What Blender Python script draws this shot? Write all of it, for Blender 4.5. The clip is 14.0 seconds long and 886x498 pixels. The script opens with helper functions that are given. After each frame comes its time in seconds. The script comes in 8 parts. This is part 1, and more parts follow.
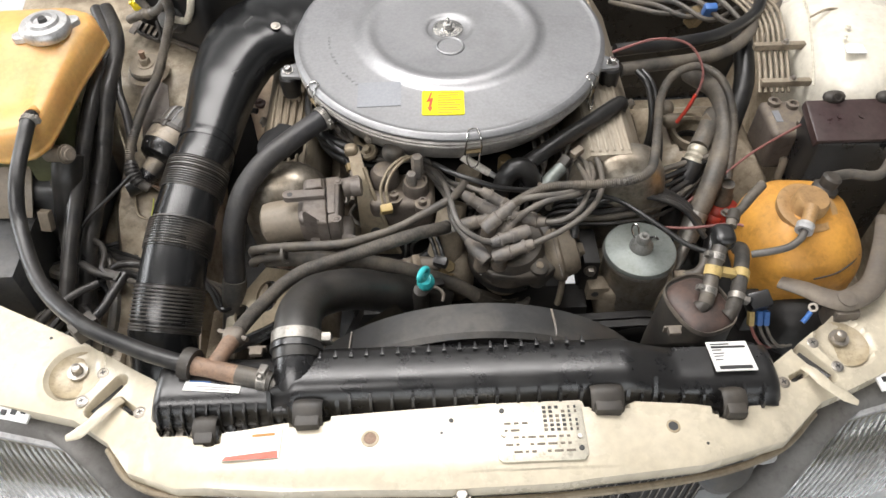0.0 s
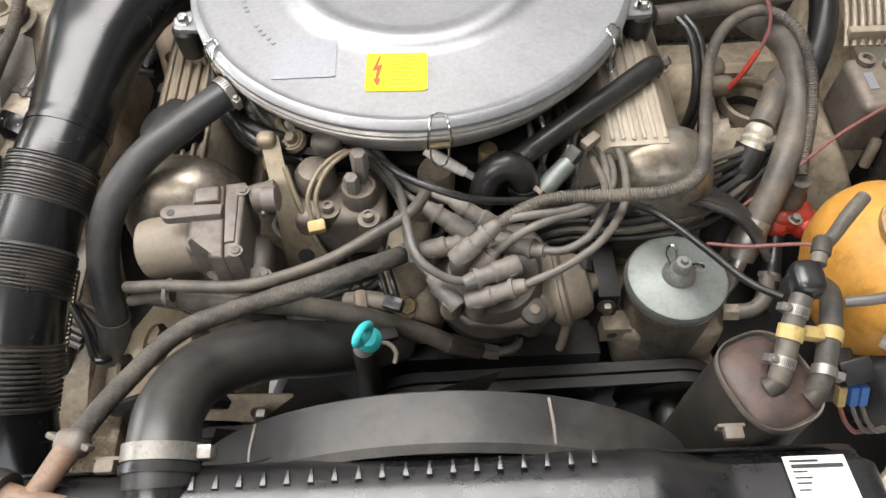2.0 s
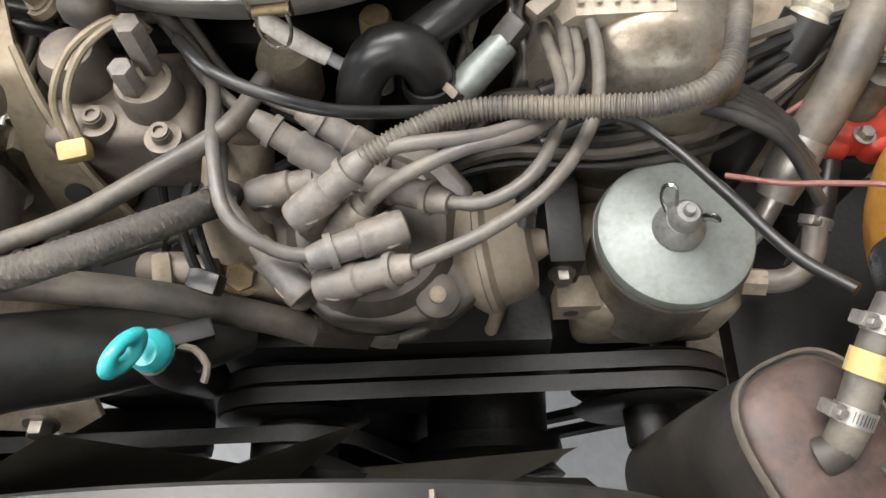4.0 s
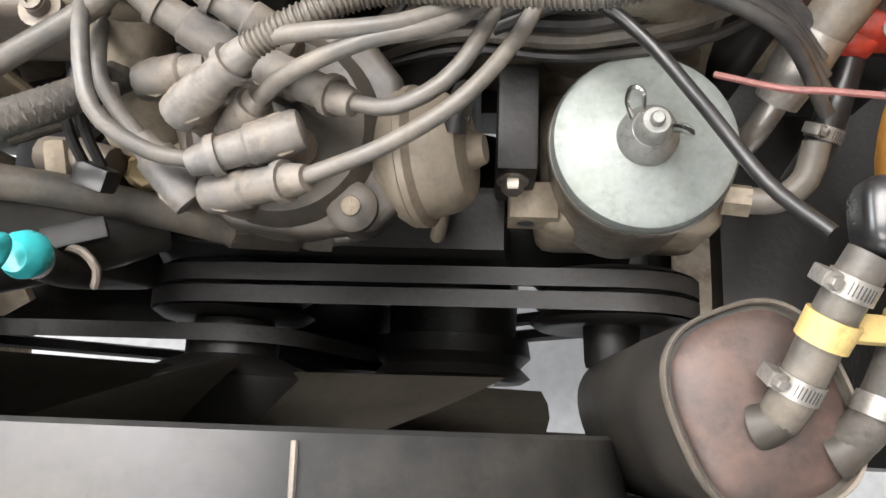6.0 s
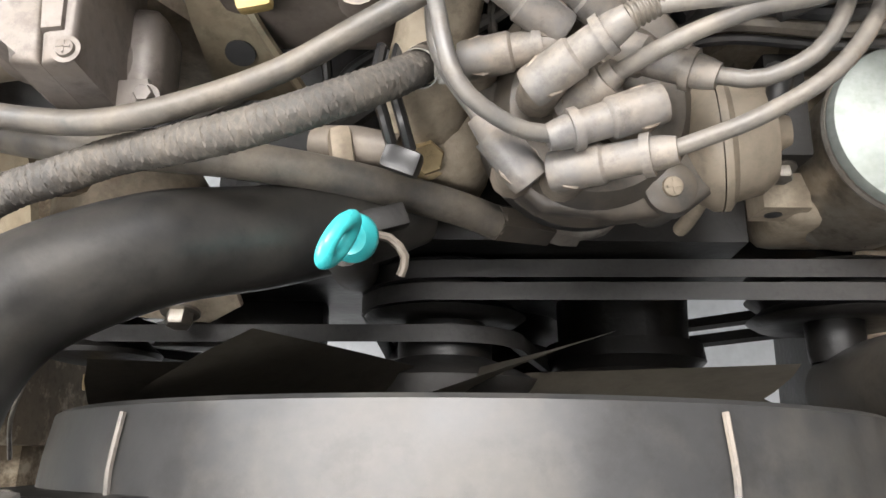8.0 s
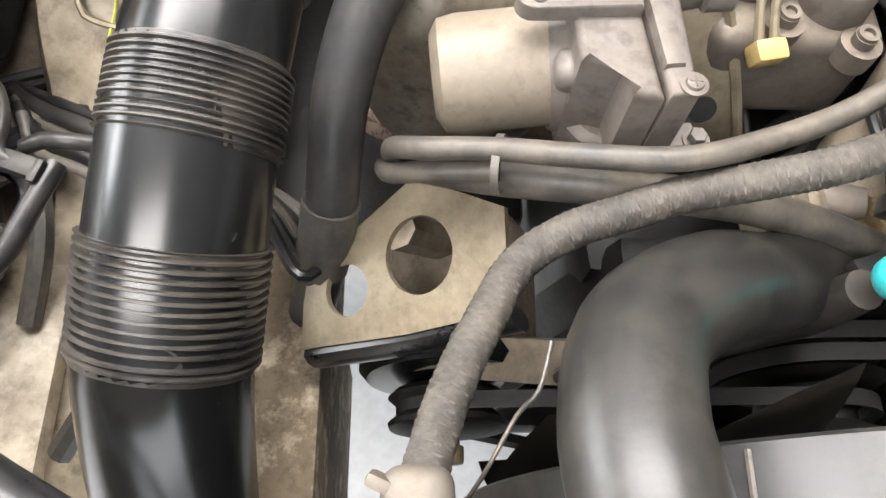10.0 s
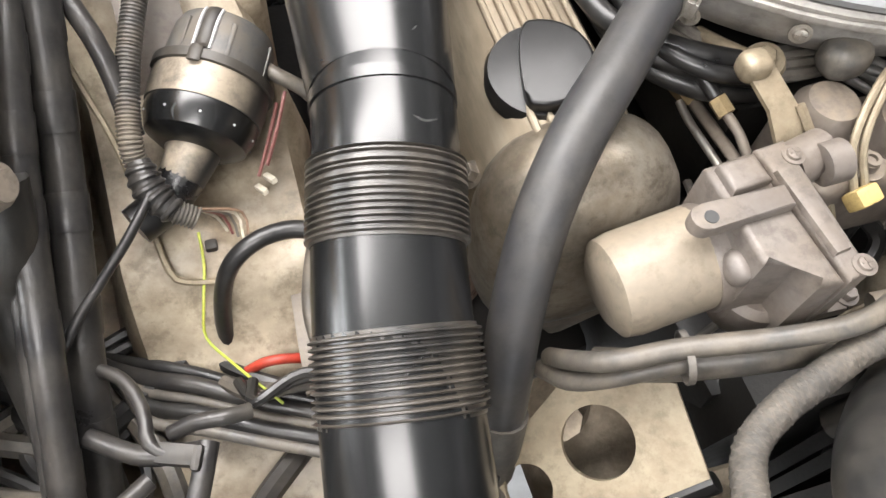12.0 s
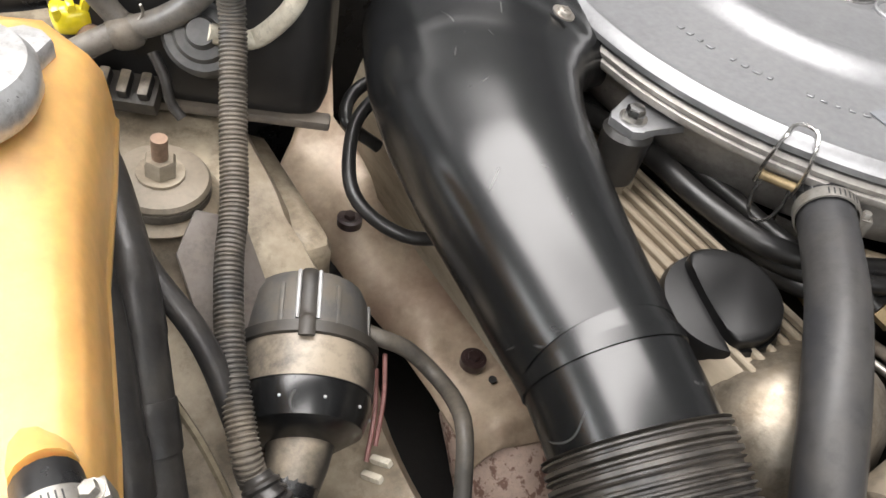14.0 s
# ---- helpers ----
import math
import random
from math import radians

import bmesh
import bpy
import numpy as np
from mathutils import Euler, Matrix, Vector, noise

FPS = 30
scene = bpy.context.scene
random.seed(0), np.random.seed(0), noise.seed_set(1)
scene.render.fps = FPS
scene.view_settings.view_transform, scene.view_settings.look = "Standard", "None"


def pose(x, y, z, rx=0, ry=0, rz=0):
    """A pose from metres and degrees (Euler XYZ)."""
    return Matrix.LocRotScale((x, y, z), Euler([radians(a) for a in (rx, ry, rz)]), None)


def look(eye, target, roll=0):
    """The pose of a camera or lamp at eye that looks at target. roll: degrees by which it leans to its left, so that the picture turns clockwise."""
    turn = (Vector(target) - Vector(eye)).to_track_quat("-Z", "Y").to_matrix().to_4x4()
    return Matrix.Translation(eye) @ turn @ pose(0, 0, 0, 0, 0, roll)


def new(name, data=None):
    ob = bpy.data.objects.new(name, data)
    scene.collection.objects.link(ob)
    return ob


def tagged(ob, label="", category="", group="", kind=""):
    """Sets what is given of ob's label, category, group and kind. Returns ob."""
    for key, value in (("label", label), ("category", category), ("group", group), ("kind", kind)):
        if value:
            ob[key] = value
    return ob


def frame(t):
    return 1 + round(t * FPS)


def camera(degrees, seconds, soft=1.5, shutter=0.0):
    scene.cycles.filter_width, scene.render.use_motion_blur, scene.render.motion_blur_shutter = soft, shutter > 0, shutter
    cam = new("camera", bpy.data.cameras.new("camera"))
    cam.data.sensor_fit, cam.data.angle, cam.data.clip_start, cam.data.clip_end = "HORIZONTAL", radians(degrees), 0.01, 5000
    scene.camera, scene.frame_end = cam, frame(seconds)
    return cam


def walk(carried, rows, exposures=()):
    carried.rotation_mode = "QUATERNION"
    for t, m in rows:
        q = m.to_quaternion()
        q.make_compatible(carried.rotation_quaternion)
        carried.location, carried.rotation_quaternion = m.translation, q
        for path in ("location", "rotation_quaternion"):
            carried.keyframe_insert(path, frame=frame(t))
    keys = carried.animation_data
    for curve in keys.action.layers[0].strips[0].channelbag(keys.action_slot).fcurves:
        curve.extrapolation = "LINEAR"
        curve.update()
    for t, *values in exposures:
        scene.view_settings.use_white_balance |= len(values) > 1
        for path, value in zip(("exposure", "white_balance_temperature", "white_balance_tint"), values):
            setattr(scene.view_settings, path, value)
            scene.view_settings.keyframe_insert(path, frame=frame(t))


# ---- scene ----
cam = camera(60.0, 14.0)
PATH = [
    (0, (-0.012, -0.009, 1.584), (0.029, 1.261, 0.04), -0.5),
    (0.5, (-0.026, 0.039, 1.549), (0.008, 1.265, -0.031), -1.1),
    (1, (-0.008, 0.116, 1.508), (0.013, 1.298, -0.106), -1.5),
    (1.5, (0.028, 0.192, 1.467), (0.034, 1.342, -0.17), -1.9),
    (2, (0.046, 0.253, 1.42), (0.056, 1.362, -0.245), -1.7),
    (2.5, (0.059, 0.314, 1.375), (0.079, 1.385, -0.314), -2.2),
    (3, (0.069, 0.353, 1.32), (0.145, 1.403, -0.38), -1.4),
    (3.5, (0.079, 0.394, 1.267), (0.165, 1.324, -0.502), 1.1),
    (3.7, (0.098, 0.414, 1.242), (0.158, 1.286, -0.557), 0.8),
    (5.8, (0.199, 0.477, 1.165), (0.082, 0.974, -0.768), -11.5),
    (6, (0.19, 0.48, 1.172), (0.077, 0.924, -0.774), -12.4),
    (6.5, (0.147, 0.481, 1.17), (0.046, 0.885, -0.786), -12.7),
    (7, (0.086, 0.483, 1.174), (0.027, 0.917, -0.777), -7.0),
    (7.5, (0.053, 0.464, 1.163), (0.023, 0.954, -0.776), -3.1),
    (8, (0.024, 0.452, 1.161), (0.02, 1.003, -0.761), 0.2),
    (8.5, (-0.039, 0.452, 1.159), (-0.01, 1.07, -0.743), 3.7),
    (9, (-0.116, 0.431, 1.153), (-0.106, 1.129, -0.721), 5.2),
    (9.2, (-0.144, 0.422, 1.153), (-0.134, 1.17, -0.702), 6.1),
    (11.3, (-0.327, 0.426, 1.117), (0.107, 1.349, -0.604), 10.4),
    (11.5, (-0.341, 0.434, 1.132), (0.135, 1.4, -0.554), 10.5),
    (12, (-0.36, 0.504, 1.191), (0.023, 1.427, -0.542), 6.9),
    (12.5, (-0.405, 0.543, 1.182), (0.013, 1.571, -0.482), 10.5),
    (13, (-0.452, 0.576, 1.154), (0.104, 1.699, -0.405), 15.8),
    (13.5, (-0.486, 0.608, 1.131), (0.297, 1.765, -0.3), 15.3),
    (14, (-0.499, 0.638, 1.14), (0.433, 1.754, -0.234), 13.2),
]
SHOTS = [(0, -1.09), (2.0, -0.78), (3.0, -0.65), (6.0, -0.14), (8.0, -0.02), (9.0, -0.02), (11.5, 0.06), (12.0, -0.01), (12.5, -0.25), (13.0, -0.40), (14.0, -0.70)]
walk(cam, [(t, look(eye, target, roll)) for t, eye, target, roll in PATH], SHOTS)

# ---- light: a workshop lit by ceiling battens ----
world = bpy.data.worlds.new("workshop_air")
world.use_nodes = True
world.node_tree.nodes["Background"].inputs[0].default_value = (0.9, 0.95, 1.0, 1)
world.node_tree.nodes["Background"].inputs[1].default_value = 0.02
scene.world = world


def area_lamp(name, m, sx, sy, watts, colour):
    lamp = bpy.data.lights.new(name, "AREA")
    lamp.shape, lamp.size, lamp.size_y, lamp.energy, lamp.color = "RECTANGLE", sx, sy, watts, colour
    ob = new(name, lamp)
    ob.matrix_world = m
    return ob


# ---- materials ----
def rgba(c):
    return (c[0], c[1], c[2], 1.0)


def M(name, col, rough=0.5, metal=0.0, dirt=None, amt=0.5, scale=18.0, fine=160.0, bump=0.15, rvar=0.2, coat=0.0, spec=0.5, stretch=None, cut=(0.38, 0.66), grime=0.4, scratch=0.0, dust=0.0, dust_col=(0.30, 0.245, 0.175)):
    """A worn surface: base colour, patches of dirt at one scale, grain and relief at a finer one."""
    m = bpy.data.materials.new(name)
    m.use_nodes = True
    nt = m.node_tree
    n, ln = nt.nodes, nt.links
    b = n["Principled BSDF"]
    b.inputs["Metallic"].default_value = metal
    b.inputs["Coat Weight"].default_value = coat
    b.inputs["Coat Roughness"].default_value = 0.12
    b.inputs["Specular IOR Level"].default_value = spec
    tc, mp = n.new("ShaderNodeTexCoord"), n.new("ShaderNodeMapping")
    ln.new(tc.outputs["Object"], mp.inputs["Vector"])
    if stretch:
        mp.inputs["Scale"].default_value = stretch
    na, nb = n.new("ShaderNodeTexNoise"), n.new("ShaderNodeTexNoise")
    na.inputs["Scale"].default_value, na.inputs["Detail"].default_value, na.inputs["Roughness"].default_value = scale, 10.0, 0.68
    nb.inputs["Scale"].default_value, nb.inputs["Detail"].default_value = fine, 4.0
    for x in (na, nb):
        ln.new(mp.outputs["Vector"], x.inputs["Vector"])
    ramp = n.new("ShaderNodeValToRGB")
    ramp.color_ramp.elements[0].position, ramp.color_ramp.elements[1].position = cut
    ln.new(na.outputs["Fac"], ramp.inputs["Fac"])
    k = n.new("ShaderNodeMath")
    k.operation = "MULTIPLY"
    k.inputs[1].default_value = amt
    ln.new(ramp.outputs["Color"], k.inputs[0])
    mix = n.new("ShaderNodeMix")
    mix.data_type = "RGBA"
    mix.inputs["A"].default_value = rgba(col)
    mix.inputs["B"].default_value = rgba(dirt or tuple(v * 0.6 for v in col))
    ln.new(k.outputs[0], mix.inputs["Factor"])
    gr = n.new("ShaderNodeMapRange")
    gr.inputs["To Min"].default_value, gr.inputs["To Max"].default_value = 0.82, 1.18
    ln.new(nb.outputs["Fac"], gr.inputs["Value"])
    mul = n.new("ShaderNodeMix")
    mul.data_type, mul.blend_type = "RGBA", "MULTIPLY"
    mul.inputs["Factor"].default_value = 1.0
    ln.new(mix.outputs["Result"], mul.inputs["A"])
    ln.new(gr.outputs["Result"], mul.inputs["B"])
    nc = n.new("ShaderNodeTexNoise")
    nc.inputs["Scale"].default_value, nc.inputs["Detail"].default_value, nc.inputs["Roughness"].default_value = scale * 3.7, 8.0, 0.72
    ln.new(mp.outputs["Vector"], nc.inputs["Vector"])
    spots = n.new("ShaderNodeMapRange")
    spots.inputs["From Min"].default_value, spots.inputs["From Max"].default_value = 0.50, 0.64
    spots.inputs["To Min"].default_value, spots.inputs["To Max"].default_value = 0.0, grime
    ln.new(nc.outputs["Fac"], spots.inputs["Value"])
    soil = n.new("ShaderNodeMix")
    soil.data_type = "RGBA"
    soil.inputs["B"].default_value = rgba(tuple(v * 0.28 * w for v, w in zip(col, (1.05, 0.97, 0.88))))
    ln.new(spots.outputs["Result"], soil.inputs["Factor"])
    ln.new(mul.outputs["Result"], soil.inputs["A"])
    paint = soil.outputs["Result"]
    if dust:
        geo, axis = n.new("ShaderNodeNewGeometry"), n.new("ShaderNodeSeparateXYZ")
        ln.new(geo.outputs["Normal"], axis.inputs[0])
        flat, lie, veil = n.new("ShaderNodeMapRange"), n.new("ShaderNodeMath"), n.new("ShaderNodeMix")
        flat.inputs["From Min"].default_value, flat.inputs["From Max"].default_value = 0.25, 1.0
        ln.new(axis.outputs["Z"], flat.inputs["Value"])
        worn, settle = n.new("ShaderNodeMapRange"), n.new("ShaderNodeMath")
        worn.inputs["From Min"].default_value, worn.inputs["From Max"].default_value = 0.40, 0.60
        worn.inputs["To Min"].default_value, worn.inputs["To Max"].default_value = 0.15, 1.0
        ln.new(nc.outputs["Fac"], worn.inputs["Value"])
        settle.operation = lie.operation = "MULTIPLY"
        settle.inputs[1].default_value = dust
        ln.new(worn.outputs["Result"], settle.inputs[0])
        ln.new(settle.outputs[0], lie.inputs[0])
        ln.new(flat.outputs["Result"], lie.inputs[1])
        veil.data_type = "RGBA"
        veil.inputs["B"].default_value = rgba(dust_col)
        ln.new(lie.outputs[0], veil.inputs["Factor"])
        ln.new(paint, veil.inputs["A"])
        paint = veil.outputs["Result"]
    ln.new(paint, b.inputs["Base Color"])
    if scratch:
        hair, patch = n.new("ShaderNodeTexNoise"), n.new("ShaderNodeTexNoise")
        hair.inputs["Scale"].default_value, hair.inputs["Detail"].default_value, hair.inputs["Distortion"].default_value = 30.0, 0.0, 0.2
        patch.inputs["Scale"].default_value, patch.inputs["Detail"].default_value = 55.0, 3.0
        ln.new(mp.outputs["Vector"], hair.inputs["Vector"])
        ln.new(mp.outputs["Vector"], patch.inputs["Vector"])
        off, size = n.new("ShaderNodeMath"), n.new("ShaderNodeMath")
        off.operation, size.operation = "SUBTRACT", "ABSOLUTE"
        off.inputs[1].default_value = 0.5
        ln.new(hair.outputs["Fac"], off.inputs[0])
        ln.new(off.outputs[0], size.inputs[0])
        thin, few, both = n.new("ShaderNodeMapRange"), n.new("ShaderNodeMapRange"), n.new("ShaderNodeMath")
        thin.inputs["From Min"].default_value, thin.inputs["From Max"].default_value = 0.0, 0.012
        thin.inputs["To Min"].default_value, thin.inputs["To Max"].default_value = 1.0, 0.0
        few.inputs["From Min"].default_value, few.inputs["From Max"].default_value = 0.57, 0.63
        ln.new(size.outputs[0], thin.inputs["Value"])
        ln.new(patch.outputs["Fac"], few.inputs["Value"])
        both.operation = "MULTIPLY"
        ln.new(thin.outputs["Result"], both.inputs[0])
        ln.new(few.outputs["Result"], both.inputs[1])
        scr = n.new("ShaderNodeMix")
        scr.data_type = "RGBA"
        scr.inputs["B"].default_value = (scratch, scratch, scratch * 0.97, 1)
        ln.new(both.outputs[0], scr.inputs["Factor"])
        ln.new(paint, scr.inputs["A"])
        ln.new(scr.outputs["Result"], b.inputs["Base Color"])
    rr = n.new("ShaderNodeMapRange")
    rr.inputs["From Min"].default_value, rr.inputs["From Max"].default_value = 0.3, 0.7
    rr.inputs["To Min"].default_value, rr.inputs["To Max"].default_value = max(rough - rvar / 2, 0.04), min(rough + rvar / 2, 1.0)
    ln.new(na.outputs["Fac"], rr.inputs["Value"])
    ln.new(rr.outputs["Result"], b.inputs["Roughness"])
    bp = n.new("ShaderNodeBump")
    bp.inputs["Strength"].default_value, bp.inputs["Distance"].default_value = bump, 0.001
    ln.new(nb.outputs["Fac"], bp.inputs["Height"])
    ln.new(bp.outputs["Normal"], b.inputs["Normal"])
    return m


DUST = (0.13, 0.107, 0.08)
m_paint = M("cream_paint", (0.58, 0.52, 0.40), 0.28, 0, (0.40, 0.325, 0.21), 0.45, 9, 90, 0.03, 0.15, coat=0.4, cut=(0.5, 0.8), grime=0.12)
m_bay = M("dirty_bay_paint", (0.44, 0.375, 0.28), 0.42, 0, (0.155, 0.115, 0.075), 0.85, 15, 150, 0.25, 0.25, cut=(0.40, 0.66), grime=0.6)
m_bayw = M("glossy_inner_wing_paint", (0.72, 0.68, 0.58), 0.3, 0, (0.42, 0.34, 0.22), 0.5, 8, 90, 0.05, 0.2, coat=0.3, cut=(0.5, 0.8), grime=0.15)
m_black = M("black_plastic", (0.009, 0.009, 0.0098), 0.30, 0, (0.030, 0.028, 0.025), 0.4, 22, 220, 0.06, 0.2, spec=0.75)
m_duct = M("glossy_black_duct_plastic", (0.007, 0.0073, 0.0077), 0.25, 0, (0.014, 0.0135, 0.013), 0.35, 6, 60, 0.0, 0.06, spec=0.62, scratch=0.06, cut=(0.45, 0.75), grime=0.1)
m_blackd = M("dusty_black_plastic", (0.020, 0.0195, 0.019), 0.5, 0, DUST, 0.4, 13, 200, 0.15, 0.2, dust=0.06)
m_rub = M("black_rubber", (0.012, 0.012, 0.0125), 0.36, 0, (0.045, 0.042, 0.037), 0.5, 30, 260, 0.1, 0.2, spec=0.55)
m_rubd = M("dusty_grey_rubber", (0.055, 0.053, 0.05), 0.48, 0, (0.20, 0.168, 0.128), 0.7, 24, 260, 0.2, 0.2, dust=0.1)
m_cloth = M("braided_dusty_hose", (0.045, 0.042, 0.038), 0.65, 0, (0.13, 0.112, 0.09), 0.6, 30, 400, 0.4, 0.1)
m_lead = M("grey_ignition_cable", (0.09, 0.087, 0.083), 0.42, 0, (0.21, 0.178, 0.138), 0.55, 30, 260, 0.1, 0.2, dust=0.08)
m_boot = M("grey_brown_cable_boot", (0.125, 0.12, 0.115), 0.5, 0, (0.28, 0.225, 0.165), 0.6, 30, 260, 0.12, 0.2)
m_cap = M("dusty_distributor_plastic", (0.042, 0.039, 0.036), 0.5, 0, (0.15, 0.122, 0.09), 0.55, 24, 220, 0.15, 0.2, dust=0.2)
m_lid = M("brushed_zinc_lid", (0.315, 0.317, 0.325), 0.43, 0.65, (0.25, 0.25, 0.25), 0.45, 7, 240, 0.03, 0.14, grime=0.15)
m_chrome = M("bright_steel", (0.72, 0.71, 0.69), 0.24, 1.0, (0.45, 0.42, 0.38), 0.4, 40, 300, 0.05, 0.15)
m_steel = M("dull_steel", (0.42, 0.40, 0.37), 0.42, 0.85, (0.25, 0.20, 0.14), 0.6, 30, 240, 0.15, 0.2)
m_zinc = M("greenish_zinc_plate", (0.25, 0.275, 0.262), 0.46, 0.5, (0.22, 0.235, 0.20), 0.5, 22, 260, 0.04, 0.15, grime=0.25)
m_alu = M("cast_aluminium", (0.38, 0.348, 0.295), 0.36, 0.72, (0.15, 0.115, 0.075), 0.85, 16, 220, 0.3, 0.22, grime=0.7, dust=0.12)
m_alud = M("dirty_cast_aluminium", (0.34, 0.29, 0.22), 0.62, 0.25, (0.12, 0.09, 0.06), 0.8, 20, 220, 0.35, 0.2)
m_grey = M("dusty_grey_casting", (0.150, 0.132, 0.119), 0.50, 0.15, (0.13, 0.10, 0.07), 0.6, 20, 240, 0.15, 0.2, grime=0.45)
m_beige = M("beige_dusty_cap", (0.195, 0.165, 0.127), 0.5, 0.0, (0.245, 0.20, 0.145), 0.55, 24, 220, 0.1, 0.2, dust=0.22)
# oily iron, with the deep bay's shade put into its near-black
m_iron = M("oily_iron_and_bay_shade", (0.007, 0.0068, 0.0065), 0.5, 0.0, (0.02, 0.017, 0.014), 0.6, 16, 180, 0.4, 0.2)
m_belt = M("belt_rubber", (0.022, 0.0215, 0.021), 0.6, 0, (0.05, 0.047, 0.043), 0.5, 60, 400, 0.15, 0.15)
m_rust = M("heat_rusted_manifold", (0.60, 0.46, 0.38), 0.7, 0.1, (0.20, 0.10, 0.075), 0.85, 120, 200, 0.3, 0.2, cut=(0.53, 0.57), grime=0.2)
m_rustcan = M("rust_stained_black_can", (0.045, 0.038, 0.036), 0.5, 0.1, (0.15, 0.085, 0.062), 0.7, 16, 240, 0.15, 0.25)
m_brass = M("dull_brass", (0.34, 0.26, 0.14), 0.48, 0.55, (0.20, 0.15, 0.09), 0.6, 60, 300, 0.1, 0.2)
m_copper = M("heat_browned_plastic", (0.30, 0.19, 0.125), 0.55, 0.0, (0.14, 0.10, 0.075), 0.7, 50, 300, 0.1, 0.2)
m_white = M("white_plastic", (0.75, 0.72, 0.66), 0.45, 0, (0.5, 0.44, 0.35), 0.5, 40, 260, 0.05, 0.2)
m_label = M("white_paper_label", (0.83, 0.82, 0.80), 0.5, 0, (0.70, 0.67, 0.62), 0.4, 60, 400, 0.02, 0.1, grime=0.05)
m_yel = M("yellow_sticker", (0.86, 0.72, 0.02), 0.18, 0, (0.70, 0.56, 0.05), 0.5, 50, 300, 0.02, 0.1, coat=0.8, grime=0.05)
m_red = M("red_print", (0.70, 0.07, 0.025), 0.35, 0, (0.5, 0.09, 0.05), 0.4, 60, 300, 0.02, 0.1, grime=0.05)
m_redp = M("red_plastic", (0.52, 0.045, 0.025), 0.4, 0, (0.22, 0.05, 0.03), 0.6, 40, 300, 0.1, 0.2)
# black for print, also laid flat for shade inside slots and holes
m_ink_shade = M("black_ink_and_hole_shade", (0.03, 0.03, 0.03), 0.5, 0, (0.06, 0.06, 0.06), 0.3, 60, 300, 0.0, 0.1, grime=0.05)
m_gold = M("yellow_ink", (0.45, 0.33, 0.01), 0.4, 0, (0.5, 0.4, 0.05), 0.3, 60, 300, 0.0, 0.1, grime=0.05)
m_teal = M("turquoise_plastic", (0.05, 0.50, 0.52), 0.3, 0, (0.03, 0.36, 0.38), 0.4, 60, 300, 0.02, 0.15, coat=0.3, grime=0.05)
m_orange = M("aged_orange_plastic", (0.60, 0.30, 0.055), 0.45, 0, (0.42, 0.19, 0.035), 0.6, 14, 180, 0.1, 0.2)
m_tan = M("tan_plastic_cap", (0.40, 0.24, 0.10), 0.5, 0, (0.25, 0.15, 0.07), 0.6, 30, 200, 0.1, 0.2)
m_yconn = M("yellowed_plastic", (0.50, 0.37, 0.15), 0.5, 0, (0.34, 0.26, 0.12), 0.5, 50, 200, 0.05, 0.2)
m_amber = M("yellow_plastic_tie", (0.50, 0.37, 0.14), 0.5, 0, (0.34, 0.24, 0.10), 0.5, 50, 200, 0.05, 0.2)
m_bluep = M("blue_plastic", (0.05, 0.16, 0.45), 0.4, 0, (0.04, 0.08, 0.2), 0.5, 50, 200, 0.05, 0.2)
m_maroon = M("maroon_black_plastic", (0.045, 0.026, 0.026), 0.35, 0, (0.09, 0.07, 0.062), 0.5, 20, 200, 0.1, 0.2)
m_gcap = M("grey_plastic_cap", (0.42, 0.42, 0.42), 0.4, 0, (0.26, 0.25, 0.24), 0.5, 40, 200, 0.05, 0.2)
m_stick = M("grey_foil_label", (0.27, 0.28, 0.30), 0.46, 0.5, (0.33, 0.34, 0.36), 0.4, 60, 300, 0.02, 0.1, grime=0.05)
m_plate = M("stamped_aluminium_plate", (0.56, 0.53, 0.44), 0.36, 0.4, (0.48, 0.42, 0.32), 0.5, 30, 300, 0.05, 0.15)
m_conc = M("workshop_concrete", (0.66, 0.67, 0.68), 0.6, 0, (0.52, 0.525, 0.53), 0.6, 3, 60, 0.2, 0.15, grime=0.05)
m_wall = M("grey_workshop_wall", (0.40, 0.40, 0.40), 0.8, 0, (0.32, 0.32, 0.315), 0.5, 2, 60, 0.1, 0.1, grime=0.05)
m_hose = M("moulded_hose_rubber", (0.017, 0.0168, 0.0165), 0.38, 0, (0.07, 0.062, 0.05), 0.45, 20, 240, 0.12, 0.2, spec=0.65)
# dusty plastic, its blue-grey lifted to carry haze and sheen
m_slate = M("dusty_plastic_with_haze", (0.050, 0.054, 0.060), 0.45, 0, (0.15, 0.14, 0.12), 0.5, 16, 200, 0.15, 0.2)
m_shroud = M("satin_shroud_plastic", (0.032, 0.032, 0.032), 0.45, 0, (0.105, 0.094, 0.077), 0.6, 9, 200, 0.05, 0.26, spec=0.6, cut=(0.44, 0.66))
m_green = M("green_coolant_plastic", (0.12, 0.125, 0.06), 0.35, 0, (0.06, 0.065, 0.035), 0.6, 18, 160, 0.1, 0.2)
m_loom = M("taped_wiring_loom", (0.018, 0.018, 0.0195), 0.36, 0, (0.08, 0.072, 0.06), 0.5, 26, 120, 0.5, 0.2, dust=0.04)
m_pink = M("faded_pink_wire", (0.24, 0.09, 0.08), 0.5, 0, (0.17, 0.09, 0.08), 0.5, 60, 200, 0.05, 0.1)
m_ygw = M("yellow_green_wire", (0.55, 0.55, 0.08), 0.5, 0, (0.20, 0.36, 0.05), 0.6, 70, 200, 0.05, 0.1)
m_wirew = M("white_wire", (0.62, 0.58, 0.48), 0.5, 0, (0.4, 0.35, 0.26), 0.5, 60, 200, 0.05, 0.1)
